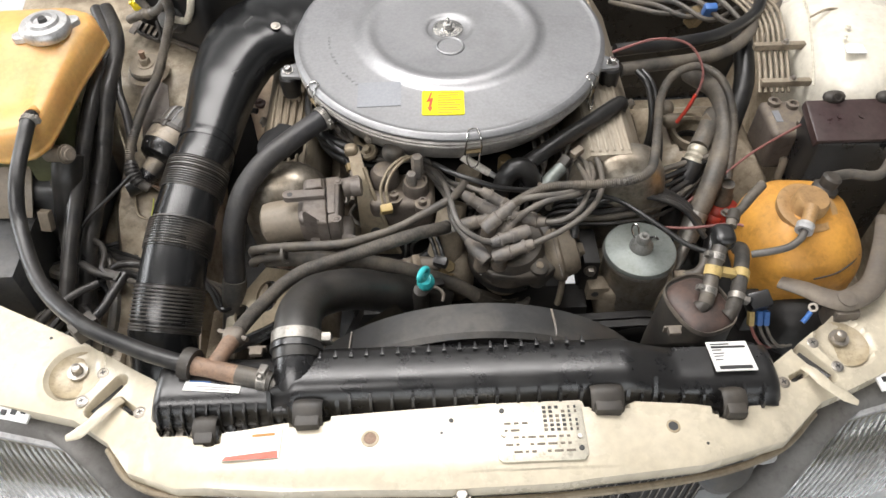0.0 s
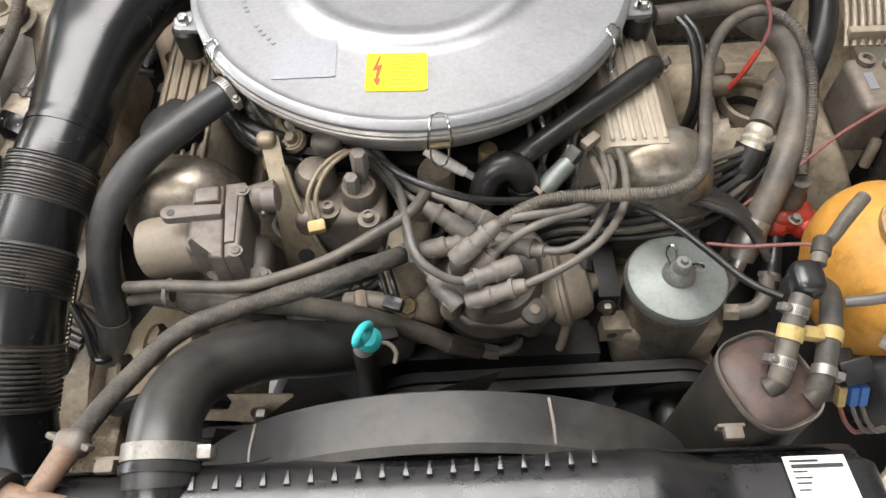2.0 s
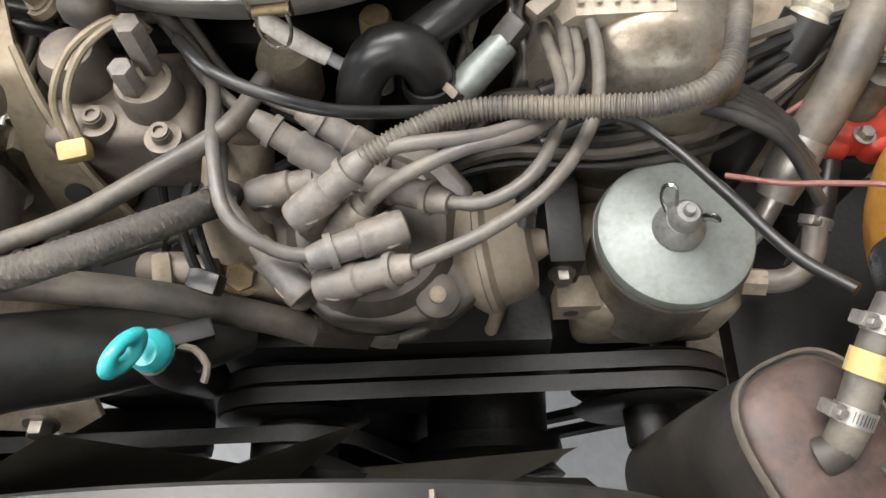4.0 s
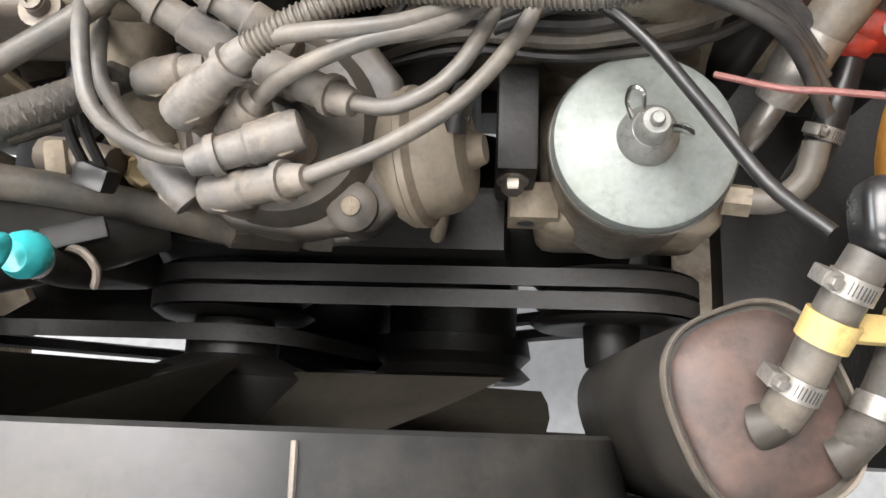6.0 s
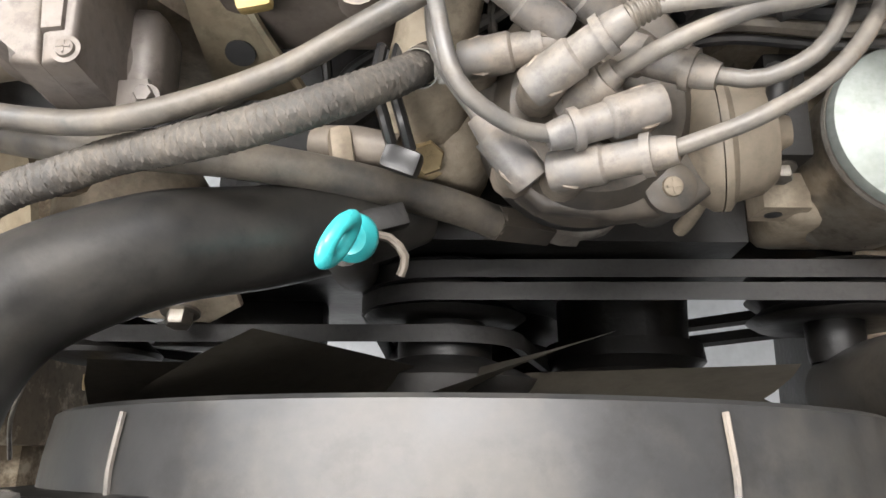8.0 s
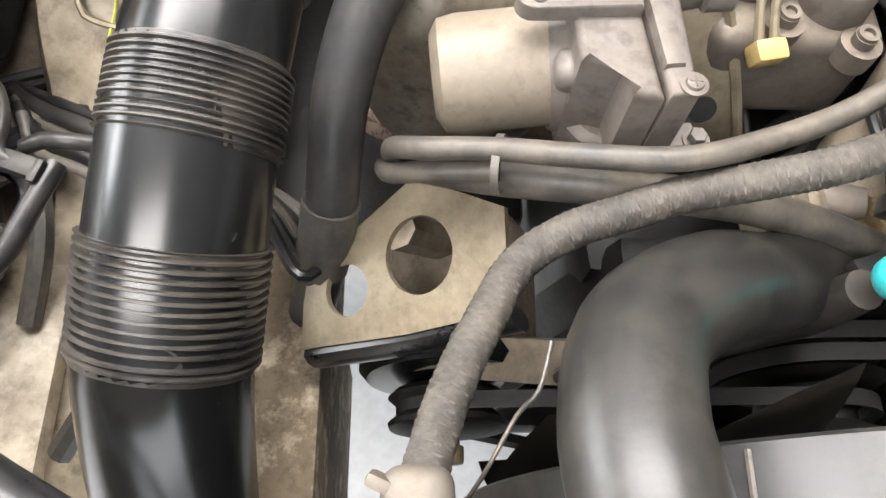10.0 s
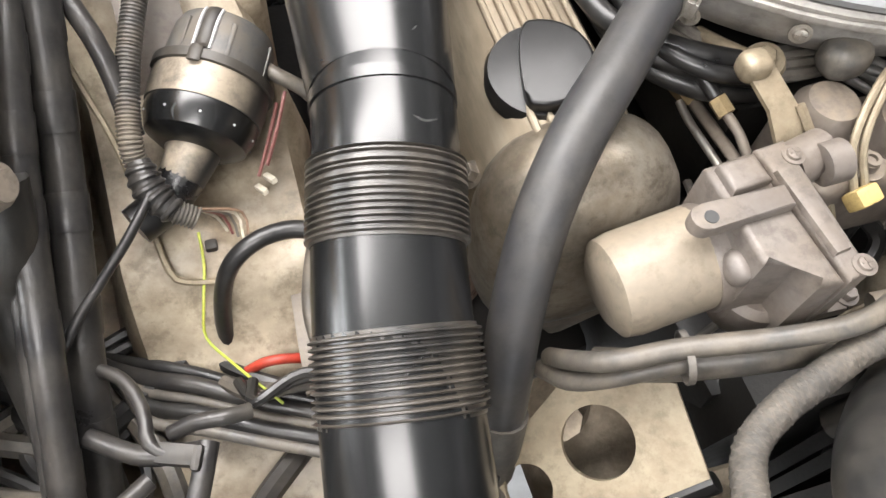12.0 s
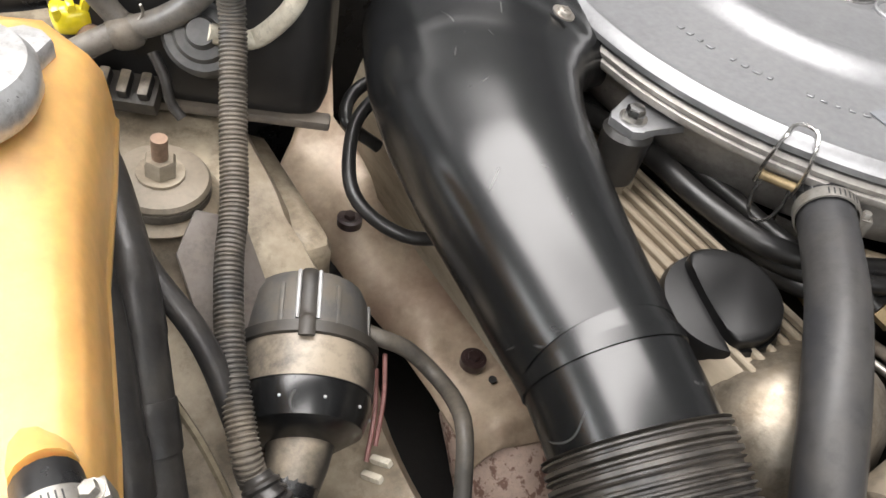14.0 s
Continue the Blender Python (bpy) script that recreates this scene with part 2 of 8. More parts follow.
m_sheetm = M("bare_metal_edge", (0.30, 0.255, 0.18), 0.45, 0.3, (0.17, 0.125, 0.08), 0.7, 26, 200, 0.15, 0.2, grime=0.35)
m_strap = M("dusty_dark_steel", (0.13, 0.115, 0.10), 0.55, 0.2, (0.22, 0.18, 0.135), 0.6, 22, 200, 0.2, 0.2, dust=0.2)
m_brown = M("brown_grey_casting", (0.13, 0.110, 0.094), 0.5, 0.1, (0.085, 0.07, 0.058), 0.6, 26, 240, 0.15, 0.2, dust=0.5)
m_stain = M("stained_cream_paint", (0.46, 0.39, 0.27), 0.4, 0, (0.30, 0.235, 0.14), 0.7, 30, 140, 0.1, 0.2)
m_bellow = M("dusty_black_bellows", (0.018, 0.0175, 0.017), 0.36, 0, (0.12, 0.10, 0.078), 0.6, 26, 240, 0.04, 0.2, spec=0.9)
m_thread = M("dusty_braid_thread", (0.062, 0.056, 0.049), 0.7, 0, (0.15, 0.127, 0.10), 0.6, 30, 300, 0.2, 0.1)
m_breath = M("grey_black_rubber", (0.032, 0.032, 0.034), 0.46, 0, (0.075, 0.068, 0.058), 0.5, 24, 240, 0.1, 0.2)
m_clamp = M("plated_clamp_steel", (0.34, 0.325, 0.30), 0.42, 0.7, (0.24, 0.215, 0.18), 0.5, 60, 300, 0.05, 0.15)
m_bowl = M("dusty_zinc_bowl", (0.42, 0.40, 0.375), 0.45, 0.45, (0.22, 0.195, 0.16), 0.5, 16, 240, 0.05, 0.15)
m_house = M("white_enamel", (0.8, 0.8, 0.79), 0.4, 0, (0.7, 0.7, 0.68), 0.3, 4, 60, 0.02, 0.1, grime=0.05)
m_fan = M("brown_grey_fan_plastic", (0.05, 0.044, 0.034), 0.6, 0, (0.065, 0.056, 0.042), 0.5, 20, 200, 0.1, 0.2)
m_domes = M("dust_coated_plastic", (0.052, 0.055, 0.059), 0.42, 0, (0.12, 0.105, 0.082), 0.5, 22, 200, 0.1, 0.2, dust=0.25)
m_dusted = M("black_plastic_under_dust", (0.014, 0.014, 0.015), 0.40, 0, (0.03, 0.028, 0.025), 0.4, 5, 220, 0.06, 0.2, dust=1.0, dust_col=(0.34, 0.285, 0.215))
m_shield = M("heat_tinted_shield", (0.47, 0.375, 0.275), 0.46, 0.1, (0.27, 0.175, 0.125), 0.75, 13, 160, 0.12, 0.2, grime=0.22, cut=(0.42, 0.66))
m_oil = M("glossy_oil_cap_plastic", (0.006, 0.006, 0.0062), 0.34, 0, (0.014, 0.0135, 0.013), 0.3, 20, 300, 0.02, 0.1, spec=0.34)
m_mud = M("muddy_frame_rail", (0.17, 0.13, 0.085), 0.85, 0, (0.46, 0.39, 0.29), 0.9, 34, 140, 0.8, 0.15, cut=(0.50, 0.62))


def translucent(name, col, deep, weight):
    """Thin moulded plastic that lets light through."""
    m = M(name, col, 0.35, 0, deep, 0.5, 9, 160, 0.05, 0.15, cut=(0.42, 0.7), grime=0.12)
    b = m.node_tree.nodes["Principled BSDF"]
    b.inputs["Subsurface Weight"].default_value = weight
    b.inputs["Subsurface Radius"].default_value = (0.03, 0.016, 0.006)
    b.inputs["Subsurface Scale"].default_value = 0.6
    return m


m_tank = translucent("yellowed_translucent_plastic", (0.66, 0.39, 0.135), (0.50, 0.25, 0.07), 0.35)


def glassy(name):
    m = bpy.data.materials.new(name)
    m.use_nodes = True
    b = m.node_tree.nodes["Principled BSDF"]
    b.inputs["Base Color"].default_value = (0.93, 0.95, 0.95, 1)
    b.inputs["Transmission Weight"].default_value = 1.0
    b.inputs["Roughness"].default_value = 0.05
    b.inputs["IOR"].default_value = 1.45
    return m


m_glass = glassy("headlamp_glass")


def glow(name, col, strength):
    m = bpy.data.materials.new(name)
    m.use_nodes = True
    b = m.node_tree.nodes["Principled BSDF"]
    b.inputs["Emission Color"].default_value = rgba(col)
    b.inputs["Emission Strength"].default_value = strength
    return m


# ---- tools ----
def thing(name, base, label, category, group="", kind=""):
    ob = new(name)
    ob.empty_display_size = 0.03
    ob.location = base
    return tagged(ob, label, category, group, kind)


def part(name, bm, material, parent=None, label="", angle=38):
    """Links a bmesh, built in world metres, as one mesh under its thing or part."""
    bmesh.ops.recalc_face_normals(bm, faces=bm.faces[:])
    me = bpy.data.meshes.new(name)
    bm.to_mesh(me)
    bm.free()
    me.materials.append(material)
    me.polygons.foreach_set("use_smooth", [True] * len(me.polygons))
    me.set_sharp_from_angle(angle=radians(angle))
    ob = new(name, me)
    if parent:
        ob.parent = parent
        if parent.type == "EMPTY":
            ob.matrix_parent_inverse = Matrix.Translation(parent.location).inverted()
    return tagged(ob, label)


def aim(at, way, up=(0, 0, 1)):
    """A frame at a place whose z axis points along way."""
    z = Vector(way).normalized()
    x = Vector(up).cross(z)
    if x.length < 1e-4:
        x = Vector((1, 0, 0))
    x.normalize()
    y = z.cross(x)
    return Matrix(((x.x, y.x, z.x, at[0]), (x.y, y.y, z.y, at[1]), (x.z, y.z, z.z, at[2]), (0, 0, 0, 1)))


def at(x, y, z):
    return Matrix.Translation((x, y, z))


def put(bm, verts, faces, m=None):
    vs = [bm.verts.new(m @ Vector(v) if m else v) for v in verts]
    for f in faces:
        bm.faces.new([vs[i] for i in f])
    return vs


def lathe(profile, m=None, segs=32, bm=None, arc=360):
    """Turns a profile of (radius, height) round the z axis of m."""
    bm = bm or bmesh.new()
    m = m or Matrix()
    full = arc >= 360
    count = segs if full else segs + 1
    rings = []
    for r, h in profile:
        if r < 1e-6:
            rings.append([bm.verts.new(m @ Vector((0, 0, h)))] * count)
        else:
            rings.append([bm.verts.new(m @ Vector((r * math.cos(radians(arc) * i / segs), r * math.sin(radians(arc) * i / segs), h))) for i in range(count)])
    for a, b in zip(rings, rings[1:]):
        for i in range(segs):
            j = (i + 1) % count
            vs = []
            for v in (a[i], a[j], b[j], b[i]):
                if v not in vs:
                    vs.append(v)
            if len(vs) > 2:
                bm.faces.new(vs)
    return bm


def box(size, m=None, bevel=0.0, bm=None, segs=2, taper=1.0):
    """A box with rounded edges; taper scales its top."""
    bm = bm or bmesh.new()
    x, y, z = (s / 2 for s in size)
    cs = [(-x, -y, -z), (x, -y, -z), (x, y, -z), (-x, y, -z), (-x * taper, -y * taper, z), (x * taper, -y * taper, z), (x * taper, y * taper, z), (-x * taper, y * taper, z)]
    vs = put(bm, cs, [(3, 2, 1, 0), (4, 5, 6, 7), (0, 1, 5, 4), (1, 2, 6, 5), (2, 3, 7, 6), (3, 0, 4, 7)], m)
    if bevel:
        es = list({e for v in vs for e in v.link_edges})
        bmesh.ops.bevel(bm, geom=es, offset=bevel, segments=segs, profile=0.6, affect="EDGES", clamp_overlap=True)
    return bm


def prism(outline, lo, hi, m=None, bevel=0.0, bm=None, segs=2):
    """An outline in x and y raised from lo to hi."""
    bm = bm or bmesh.new()
    n = len(outline)
    vs = put(bm, [(x, y, lo) for x, y in outline] + [(x, y, hi) for x, y in outline],
             [tuple(range(n - 1, -1, -1)), tuple(range(n, 2 * n))] + [(i, (i + 1) % n, n + (i + 1) % n, n + i) for i in range(n)], m)
    if bevel:
        es = list({e for v in vs for e in v.link_edges if (v in vs[n:] and e.other_vert(v) in vs[n:])})
        bmesh.ops.bevel(bm, geom=es, offset=bevel, segments=segs, profile=0.6, affect="EDGES", clamp_overlap=True)
    return bm


def curve(pts, step):
    """Points along a smooth line through the given ones, about step apart, with the share of the way."""
    ps = [Vector(p) for p in pts]
    ps = [2 * ps[0] - ps[1]] + ps + [2 * ps[-1] - ps[-2]]
    out = []
    for k in range(1, len(ps) - 2):
        p0, p1, p2, p3 = ps[k - 1 : k + 3]
        n = max(2, int(math.ceil((p2 - p1).length / step)))
        for i in range(n):
            t = i / n
            out.append((0.5 * (2 * p1 + (p2 - p0) * t + (2 * p0 - 5 * p1 + 4 * p2 - p3) * t * t + (3 * p1 - p0 - 3 * p2 + p3) * t ** 3), k - 1 + t))
    out.append((ps[-2], len(ps) - 3))
    return out


def sweep(pts, r, sides=12, step=0.008, rib=None, bm=None, flat=None, cap=True):
    """A hose: a circle carried along a smooth line. r: a radius, or one for each point. rib: (pitch, depth) of corrugation. flat: (share across, share up)."""
    bm = bm or bmesh.new()
    if rib:
        step = rib[0] / 4
    line = curve(pts, step)
    radii = r if isinstance(r, (list, tuple)) else [r] * len(pts)
    ring, n, way = [], None, 0.0
    for i, (p, u) in enumerate(line):
        a, b = line[max(i - 1, 0)][0], line[min(i + 1, len(line) - 1)][0]
        t = (b - a).normalized()
        if n is None:
            n = t.cross(Vector((0, 0, 1)))
            n = n.normalized() if n.length > 1e-3 else Vector((1, 0, 0))
        else:
            n = (n - t * n.dot(t)).normalized()
            way += (p - line[i - 1][0]).length
        q = t.cross(n)
        k = min(int(u), len(radii) - 2)
        rad = radii[k] + (radii[k + 1] - radii[k]) * (u - k)
        if rib:
            rad += rib[1] * (0.5 if int(way / rib[0] * 2) % 2 else -0.5)
        fx, fy = flat or (1, 1)
        ring.append([bm.verts.new(p + rad * (fx * n * math.cos(2 * math.pi * s / sides) + fy * q * math.sin(2 * math.pi * s / sides))) for s in range(sides)])
    for a, b in zip(ring, ring[1:]):
        for s in range(sides):
            bm.faces.new((a[s], a[(s + 1) % sides], b[(s + 1) % sides], b[s]))
    if cap:
        bm.faces.new(ring[0][::-1])
        bm.faces.new(ring[-1])
    return bm


def hexa(m, r, h, bm=None, dome=True):
    """A hexagon bolt head on its washer, its axis along z of m."""
    bm = bm or bmesh.new()
    lathe([(r * 1.45, 0), (r * 1.45, h * 0.2), (0, h * 0.2)], m, 16, bm)
    lathe([(r, h * 0.2), (r, h * 0.85), (r * 0.86, h), (0, h * (1.04 if dome else 1))], m, 6, bm)
    return bm


def screw(m, r, bm=None):
    """A pan-head cross screw on its washer."""
    bm = bm or bmesh.new()
    lathe([(r * 1.5, 0), (r * 1.5, r * 0.2), (r, r * 0.25), (r * 0.9, r * 0.6), (r * 0.5, r * 0.75), (0, r * 0.75)], m, 16, bm)
    for turn in (0, 90):
        box((r * 1.3, r * 0.22, r * 0.3), m @ pose(0, 0, r * 0.68, 0, 0, turn), 0, bm)
    return bm


def hose_clamp(name, p, way, r, parent, w=0.012, side=(1, 0, 0)):
    """A worm-drive clamp: a slotted band with its screw housing."""
    m = aim(p, way)
    band = part(name, lathe([(r, -w / 2), (r * 1.07, -w / 2), (r * 1.07, w / 2), (r, w / 2), (r, -w / 2)], m, 36), m_clamp, parent, "steel worm-drive clamp band")
    s = (Vector(side) - Vector(way).normalized() * Vector(side).dot(Vector(way).normalized())).normalized()
    q = Vector(p) + s * r * 1.15
    t = Vector(way).normalized().cross(s)
    bm = box((w * 1.05, w * 0.8, w * 1.3), aim(q, t, way), w * 0.12)
    part("screw_housing", bm, m_clamp, band)
    bm = hexa(aim(q + t * w * 0.6, t), w * 0.32, w * 0.45)
    part("clamp_screw", bm, m_clamp, band)
    slots = bmesh.new()
    ref = m.to_3x3().inverted() @ s
    a0 = math.atan2(ref.y, ref.x)
    for i in range(7):
        a = a0 + 1.0 + i * 0.16
        box((w * 0.02, r * 0.05, w * 0.62), m @ pose(r * 1.075 * math.cos(a), r * 1.075 * math.sin(a), 0, 0, 0, math.degrees(a)), 0, slots)
    part("band_slots", slots, m_ink_shade, band)
    return band


def hose(name, pts, r, mat, label, rib=None, sides=14, group="", step=0.008, category="hose"):
    e = thing(name, pts[0], label, category, group)
    part("tube", sweep(pts, r, sides, step, rib), mat, e)
    return e

def braid(pts, r, strands, pitch):
    """Two crossing sets of threads wound round a hose."""
    path = [p for p, share in curve(pts, 0.0035)]
    bm = bmesh.new()
    up = Vector((0.1, 0.2, 1))
    frames, run = [], 0.0
    for i, p in enumerate(path):
        d = (path[min(i + 1, len(path) - 1)] - path[max(i - 1, 0)]).normalized()
        up = (up - d * up.dot(d)).normalized()
        run += (p - path[i - 1]).length if i else 0.0
        frames.append((p, up, d.cross(up), run))
    for way in (-1, 1):
        for k in range(strands):
            last = None
            for p, u, v, run in frames:
                a = way * 2 * math.pi * run / pitch + 2 * math.pi * k / strands
                out, side = u * math.cos(a) + v * math.sin(a), (v * math.cos(a) - u * math.sin(a)) * 0.0019
                now = [bm.verts.new(p + out * (r + h) + side * w) for w, h in ((-1, 0.0001), (0, 0.0004), (1, 0.0001))]
                if last:
                    bm.faces.new((last[0], last[1], now[1], now[0]))
                    bm.faces.new((last[1], last[2], now[2], now[1]))
                last = now
    return bm


# ---- the workshop ----
def slab(name, size, m, mat, label, category):
    ob = part(name, box(size, m), mat)
    return tagged(ob, label, category, kind="structure")


slab("floor", (9.0, 9.0, 0.2), at(0, 1.0, -0.1), m_conc, "smooth pale grey concrete workshop floor", "floor")
slab("wall_north", (9.0, 0.2, 3.3), at(0, 5.6, 1.65), m_wall, "plain grey painted workshop wall", "wall")
south = box((2.4, 0.2, 3.3), at(-3.3, -3.6, 1.65))
box((2.4, 0.2, 3.3), at(3.3, -3.6, 1.65), 0, south)
box((4.2, 0.2, 0.7), at(0, -3.6, 2.95), 0, south)
tagged(part("wall_south", south, m_wall), "grey painted workshop wall with a wide open doorway", "wall", kind="structure")
yard = part("backdrop", box((9.0, 0.02, 5.0), at(0, -6.0, 2.0)), glow("bright_overcast_yard", (0.95, 0.98, 1.0), 4.5))
tagged(yard, "bright overcast daylight outside the open doorway", "sky", kind="structure")
door = thing("door_1", (0, -3.6, 0.0), "open workshop doorway in a white steel frame", "door", kind="structure")
for x in (-2.07, 2.07):
    part("door_frame", box((0.06, 0.24, 2.6), at(x, -3.6, 1.3), 0.004), m_house, door)
part("door_frame", box((4.2, 0.24, 0.06), at(0, -3.6, 2.57), 0.004), m_house, door)
slab("wall_east", (0.2, 9.0, 3.3), at(4.6, 1.0, 1.65), m_wall, "plain grey painted workshop wall", "wall")
west = box((0.2, 9.0, 0.9), at(-4.6, 1.0, 0.45))
box((0.2, 9.0, 0.7), at(-4.6, 1.0, 2.95), 0, west)
box((0.2, 4.2, 1.7), at(-4.6, -1.4, 1.75), 0, west)
box((0.2, 1.9, 1.7), at(-4.6, 4.55, 1.75), 0, west)
tagged(part("wall_west", west, m_wall), "grey painted workshop wall with a wide window", "wall", kind="structure")
win = thing("window_1", (-4.6, 2.15, 0.9), "wide workshop window in a white frame", "window", kind="structure")
for zz in (0.93, 2.57):
    part("window_frame", box((0.08, 2.9, 0.06), at(-4.6, 2.15, zz), 0.004), m_house, win)
for yy in (0.73, 2.15, 3.57):
    part("window_frame", box((0.08, 0.06, 1.58), at(-4.6, yy, 1.75), 0.004), m_house, win)
sky = part("backdrop", box((0.02, 6.0, 4.0), at(-6.2, 2.15, 1.8)), glow("bright_overcast", (0.93, 0.97, 1.0), 5.0))
tagged(sky, "bright overcast sky outside the window", "sky", kind="structure")
slab("ceiling", (9.4, 9.4, 0.2), at(0, 1.0, 3.4), m_wall, "plain grey workshop ceiling", "ceiling")

m_tube = glow("lit_tube", (1.0, 0.965, 0.945), 6.0)
LAMP = (1.0, 0.962, 0.945)


def panel_light(x, y, turn, wx, wy, watts):
    """A ceiling light with a row of tubes in a white tray."""
    e = thing("ceiling_light", (x, y, 3.3), "white ceiling light tray with rows of lit tubes", "ceiling light", "ceiling lights")
    m = at(x, y, 0) @ pose(0, 0, 0, 0, 0, turn)
    part("housing", box((wx + 0.1, wy + 0.1, 0.05), m @ at(0, 0, 3.275), 0.01), m_house, e)
    n = max(2, int(wy / 0.16))
    for i in range(n):
        part("tube", lathe([(0, -wx / 2), (0.014, -wx / 2), (0.014, wx / 2), (0, wx / 2)], m @ at(0, (i + 0.5) / n * wy - wy / 2, 3.225) @ pose(0, 0, 0, 0, 90, 0), 12), m_tube, e, "lit white tube")
    area_lamp("panel_lamp", m @ at(0, 0, 3.2), wx, wy, watts, LAMP)


panel_light(-0.85, 1.40, 0, 3.2, 1.15, 235)
for k in range(3):
    panel_light(-2.4 + 1.95 * k, 3.6, 0, 1.8, 0.34, 9)
panel_light(-1.5, -0.9, 0, 2.2, 1.0, 115)
area_lamp("window_daylight", at(-4.48, 2.15, 1.75) @ pose(0, 0, 0, 0, -90, 0), 1.5, 2.8, 190, (0.97, 0.985, 1.0))

# ---- the car's front body ----
body = thing("car_body", (0, 0.8, 0.3), "cream painted car front body with open engine bay", "car body", kind="structure")


def lerp_table(x, table):
    for (a, va), (b, vb) in zip(table, table[1:]):
        if x <= b:
            return va + (vb - va) * max(0.0, min(1.0, (x - a) / (b - a)))
    return table[-1][1]


FRONT = [(-0.66, 0.46), (-0.486, 0.41), (-0.393, 0.383), (-0.348, 0.352), (-0.318, 0.316), (-0.264, 0.292), (-0.155, 0.280), (0.0, 0.275), (0.11, 0.277), (0.25, 0.292), (0.346, 0.322), (0.404, 0.37), (0.434, 0.382), (0.496, 0.41), (0.66, 0.47)]
REAR = [(-0.66, 0.62), (-0.517, 0.537), (-0.41, 0.481), (-0.307, 0.415), (-0.300, 0.40), (-0.292, 0.347), (-0.228, 0.340), (-0.128, 0.352), (0.042, 0.36), (0.156, 0.36), (0.288, 0.352), (0.342, 0.36), (0.350, 0.39), (0.361, 0.412), (0.459, 0.482), (0.535, 0.524), (0.66, 0.60)]
TOP = [(-0.66, 0.832), (-0.5, 0.840), (-0.40, 0.848), (-0.33, 0.858), (-0.29, 0.868), (-0.23, 0.882), (-0.1, 0.888), (0.15, 0.888), (0.25, 0.882), (0.32, 0.868), (0.36, 0.858), (0.42, 0.848), (0.5, 0.840), (0.66, 0.832)]


def capsule(x, y, ax, ay, bx, by, r):
    """How far inside a rounded bar a place lies, 0 outside to 1 inside."""
    dx, dy = bx - ax, by - ay
    t = max(0, min(1, ((x - ax) * dx + (y - ay) * dy) / (dx * dx + dy * dy)))
    d = math.hypot(x - ax - t * dx, y - ay - t * dy)
    return max(0.0, min(1.0, (r - d) / 0.003))


SLOTS = ((-0.373, 0.390, -0.348, 0.421, 0.0085), (-0.342, 0.396, -0.325, 0.382, 0.0045), (0.398, 0.431, 0.423, 0.400, 0.0085), (0.377, 0.394, 0.394, 0.403, 0.0045))


def panel_height(x, y, depth):
    z = lerp_table(x, TOP)
    for cx, cy in ((-0.404, 0.438), (0.455, 0.444)):
        d = math.hypot(x - cx, y - cy) / 0.034
        if d < 1:
            z -= 0.012 * (1 - d ** 4)
        elif d < 1.25:
            z += 0.0015 * (1.25 - d) / 0.25
    for a in SLOTS:
        z -= 0.016 * capsule(x, y, *a)
    for a in ((-0.232, 0.336, -0.245, 0.345, 0.008), (0.285, 0.350, 0.30, 0.350, 0.010), (-0.148, 0.352, -0.122, 0.355, 0.008), (0.15, 0.36, 0.178, 0.36, 0.01)):
        z -= 0.02 * capsule(x, y, *a)
    z += 0.0025 * max(0, 1 - abs(x - 0.093) / 0.075) ** 0.5 * (abs(x - 0.093) < 0.07) if 0.29 < y < 0.356 else 0
    z -= 0.006 * (1 - depth) ** 5
    return z


def front_panel():
    bm = bmesh.new()
    xs, x = [], -0.66
    while x < 0.66:
        xs.append(x)
        x += 0.0013 if 0.30 < abs(x) < 0.45 else 0.006
    ny = 84
    cols = []
    for x in xs + [0.66]:
        f, r = lerp_table(x, FRONT), lerp_table(x, REAR)
        col = []
        for j in range(ny + 1):
            k = j / ny
            y = f + (r - f) * k
            col.append((x, y, panel_height(x, y, k)))
        z0, z1 = col[0][2], col[-1][2]
        lip = [(x, f - 0.002, z0 - 0.012), (x, f + 0.002, z0 - 0.026), (x, f + 0.006, z0 - 0.028)]
        back = [(x, r + 0.001, z1 - 0.006), (x, r, z1 - 0.03), (x, r - 0.004, z1 - 0.03)]
        cols.append([bm.verts.new(p) for p in lip[::-1] + col + back])
    n = len(cols[0])
    for a, b in zip(cols, cols[1:]):
        for j in range(n - 1):
            bm.faces.new((a[j], a[j + 1], b[j + 1], b[j]))
    return bm


panel = part("front_panel", front_panel(), m_paint, body, "cream painted front cross panel", 50)
part("rounded_seam", sweep([(-0.35, 0.35, 0.838), (-0.318, 0.313, 0.842), (-0.26, 0.289, 0.852), (-0.15, 0.277, 0.858), (0, 0.272, 0.859), (0.12, 0.274, 0.859), (0.25, 0.289, 0.853), (0.34, 0.318, 0.842), (0.40, 0.365, 0.828)], 0.004, 8), m_sheetm, panel, "rust-tinged folded lower edge")
for x, y in ((-0.404, 0.438), (0.455, 0.444)):
    z0 = lerp_table(x, TOP)
    part("dimple", lathe([(0.0295, z0 - 0.0046), (0.026, z0 - 0.0086), (0.020, z0 - 0.0104), (0.012, z0 - 0.0113), (0, z0 - 0.0114)], at(x, y, 0), 36), m_stain, panel, "stained round dimple")
for x, y, z, s in ((-0.405, 0.444, 0.838, 1), (0.456, 0.453, 0.836, 1)):
    bm = lathe([(0.011, 0), (0.011, 0.004), (0.0065, 0.004), (0.0055, 0.012), (0.004, 0.013), (0, 0.013)], at(x, y, z - 0.001), 18)
    part("buffer_stud", bm, m_steel, panel, "threaded steel stud in a round dimple")
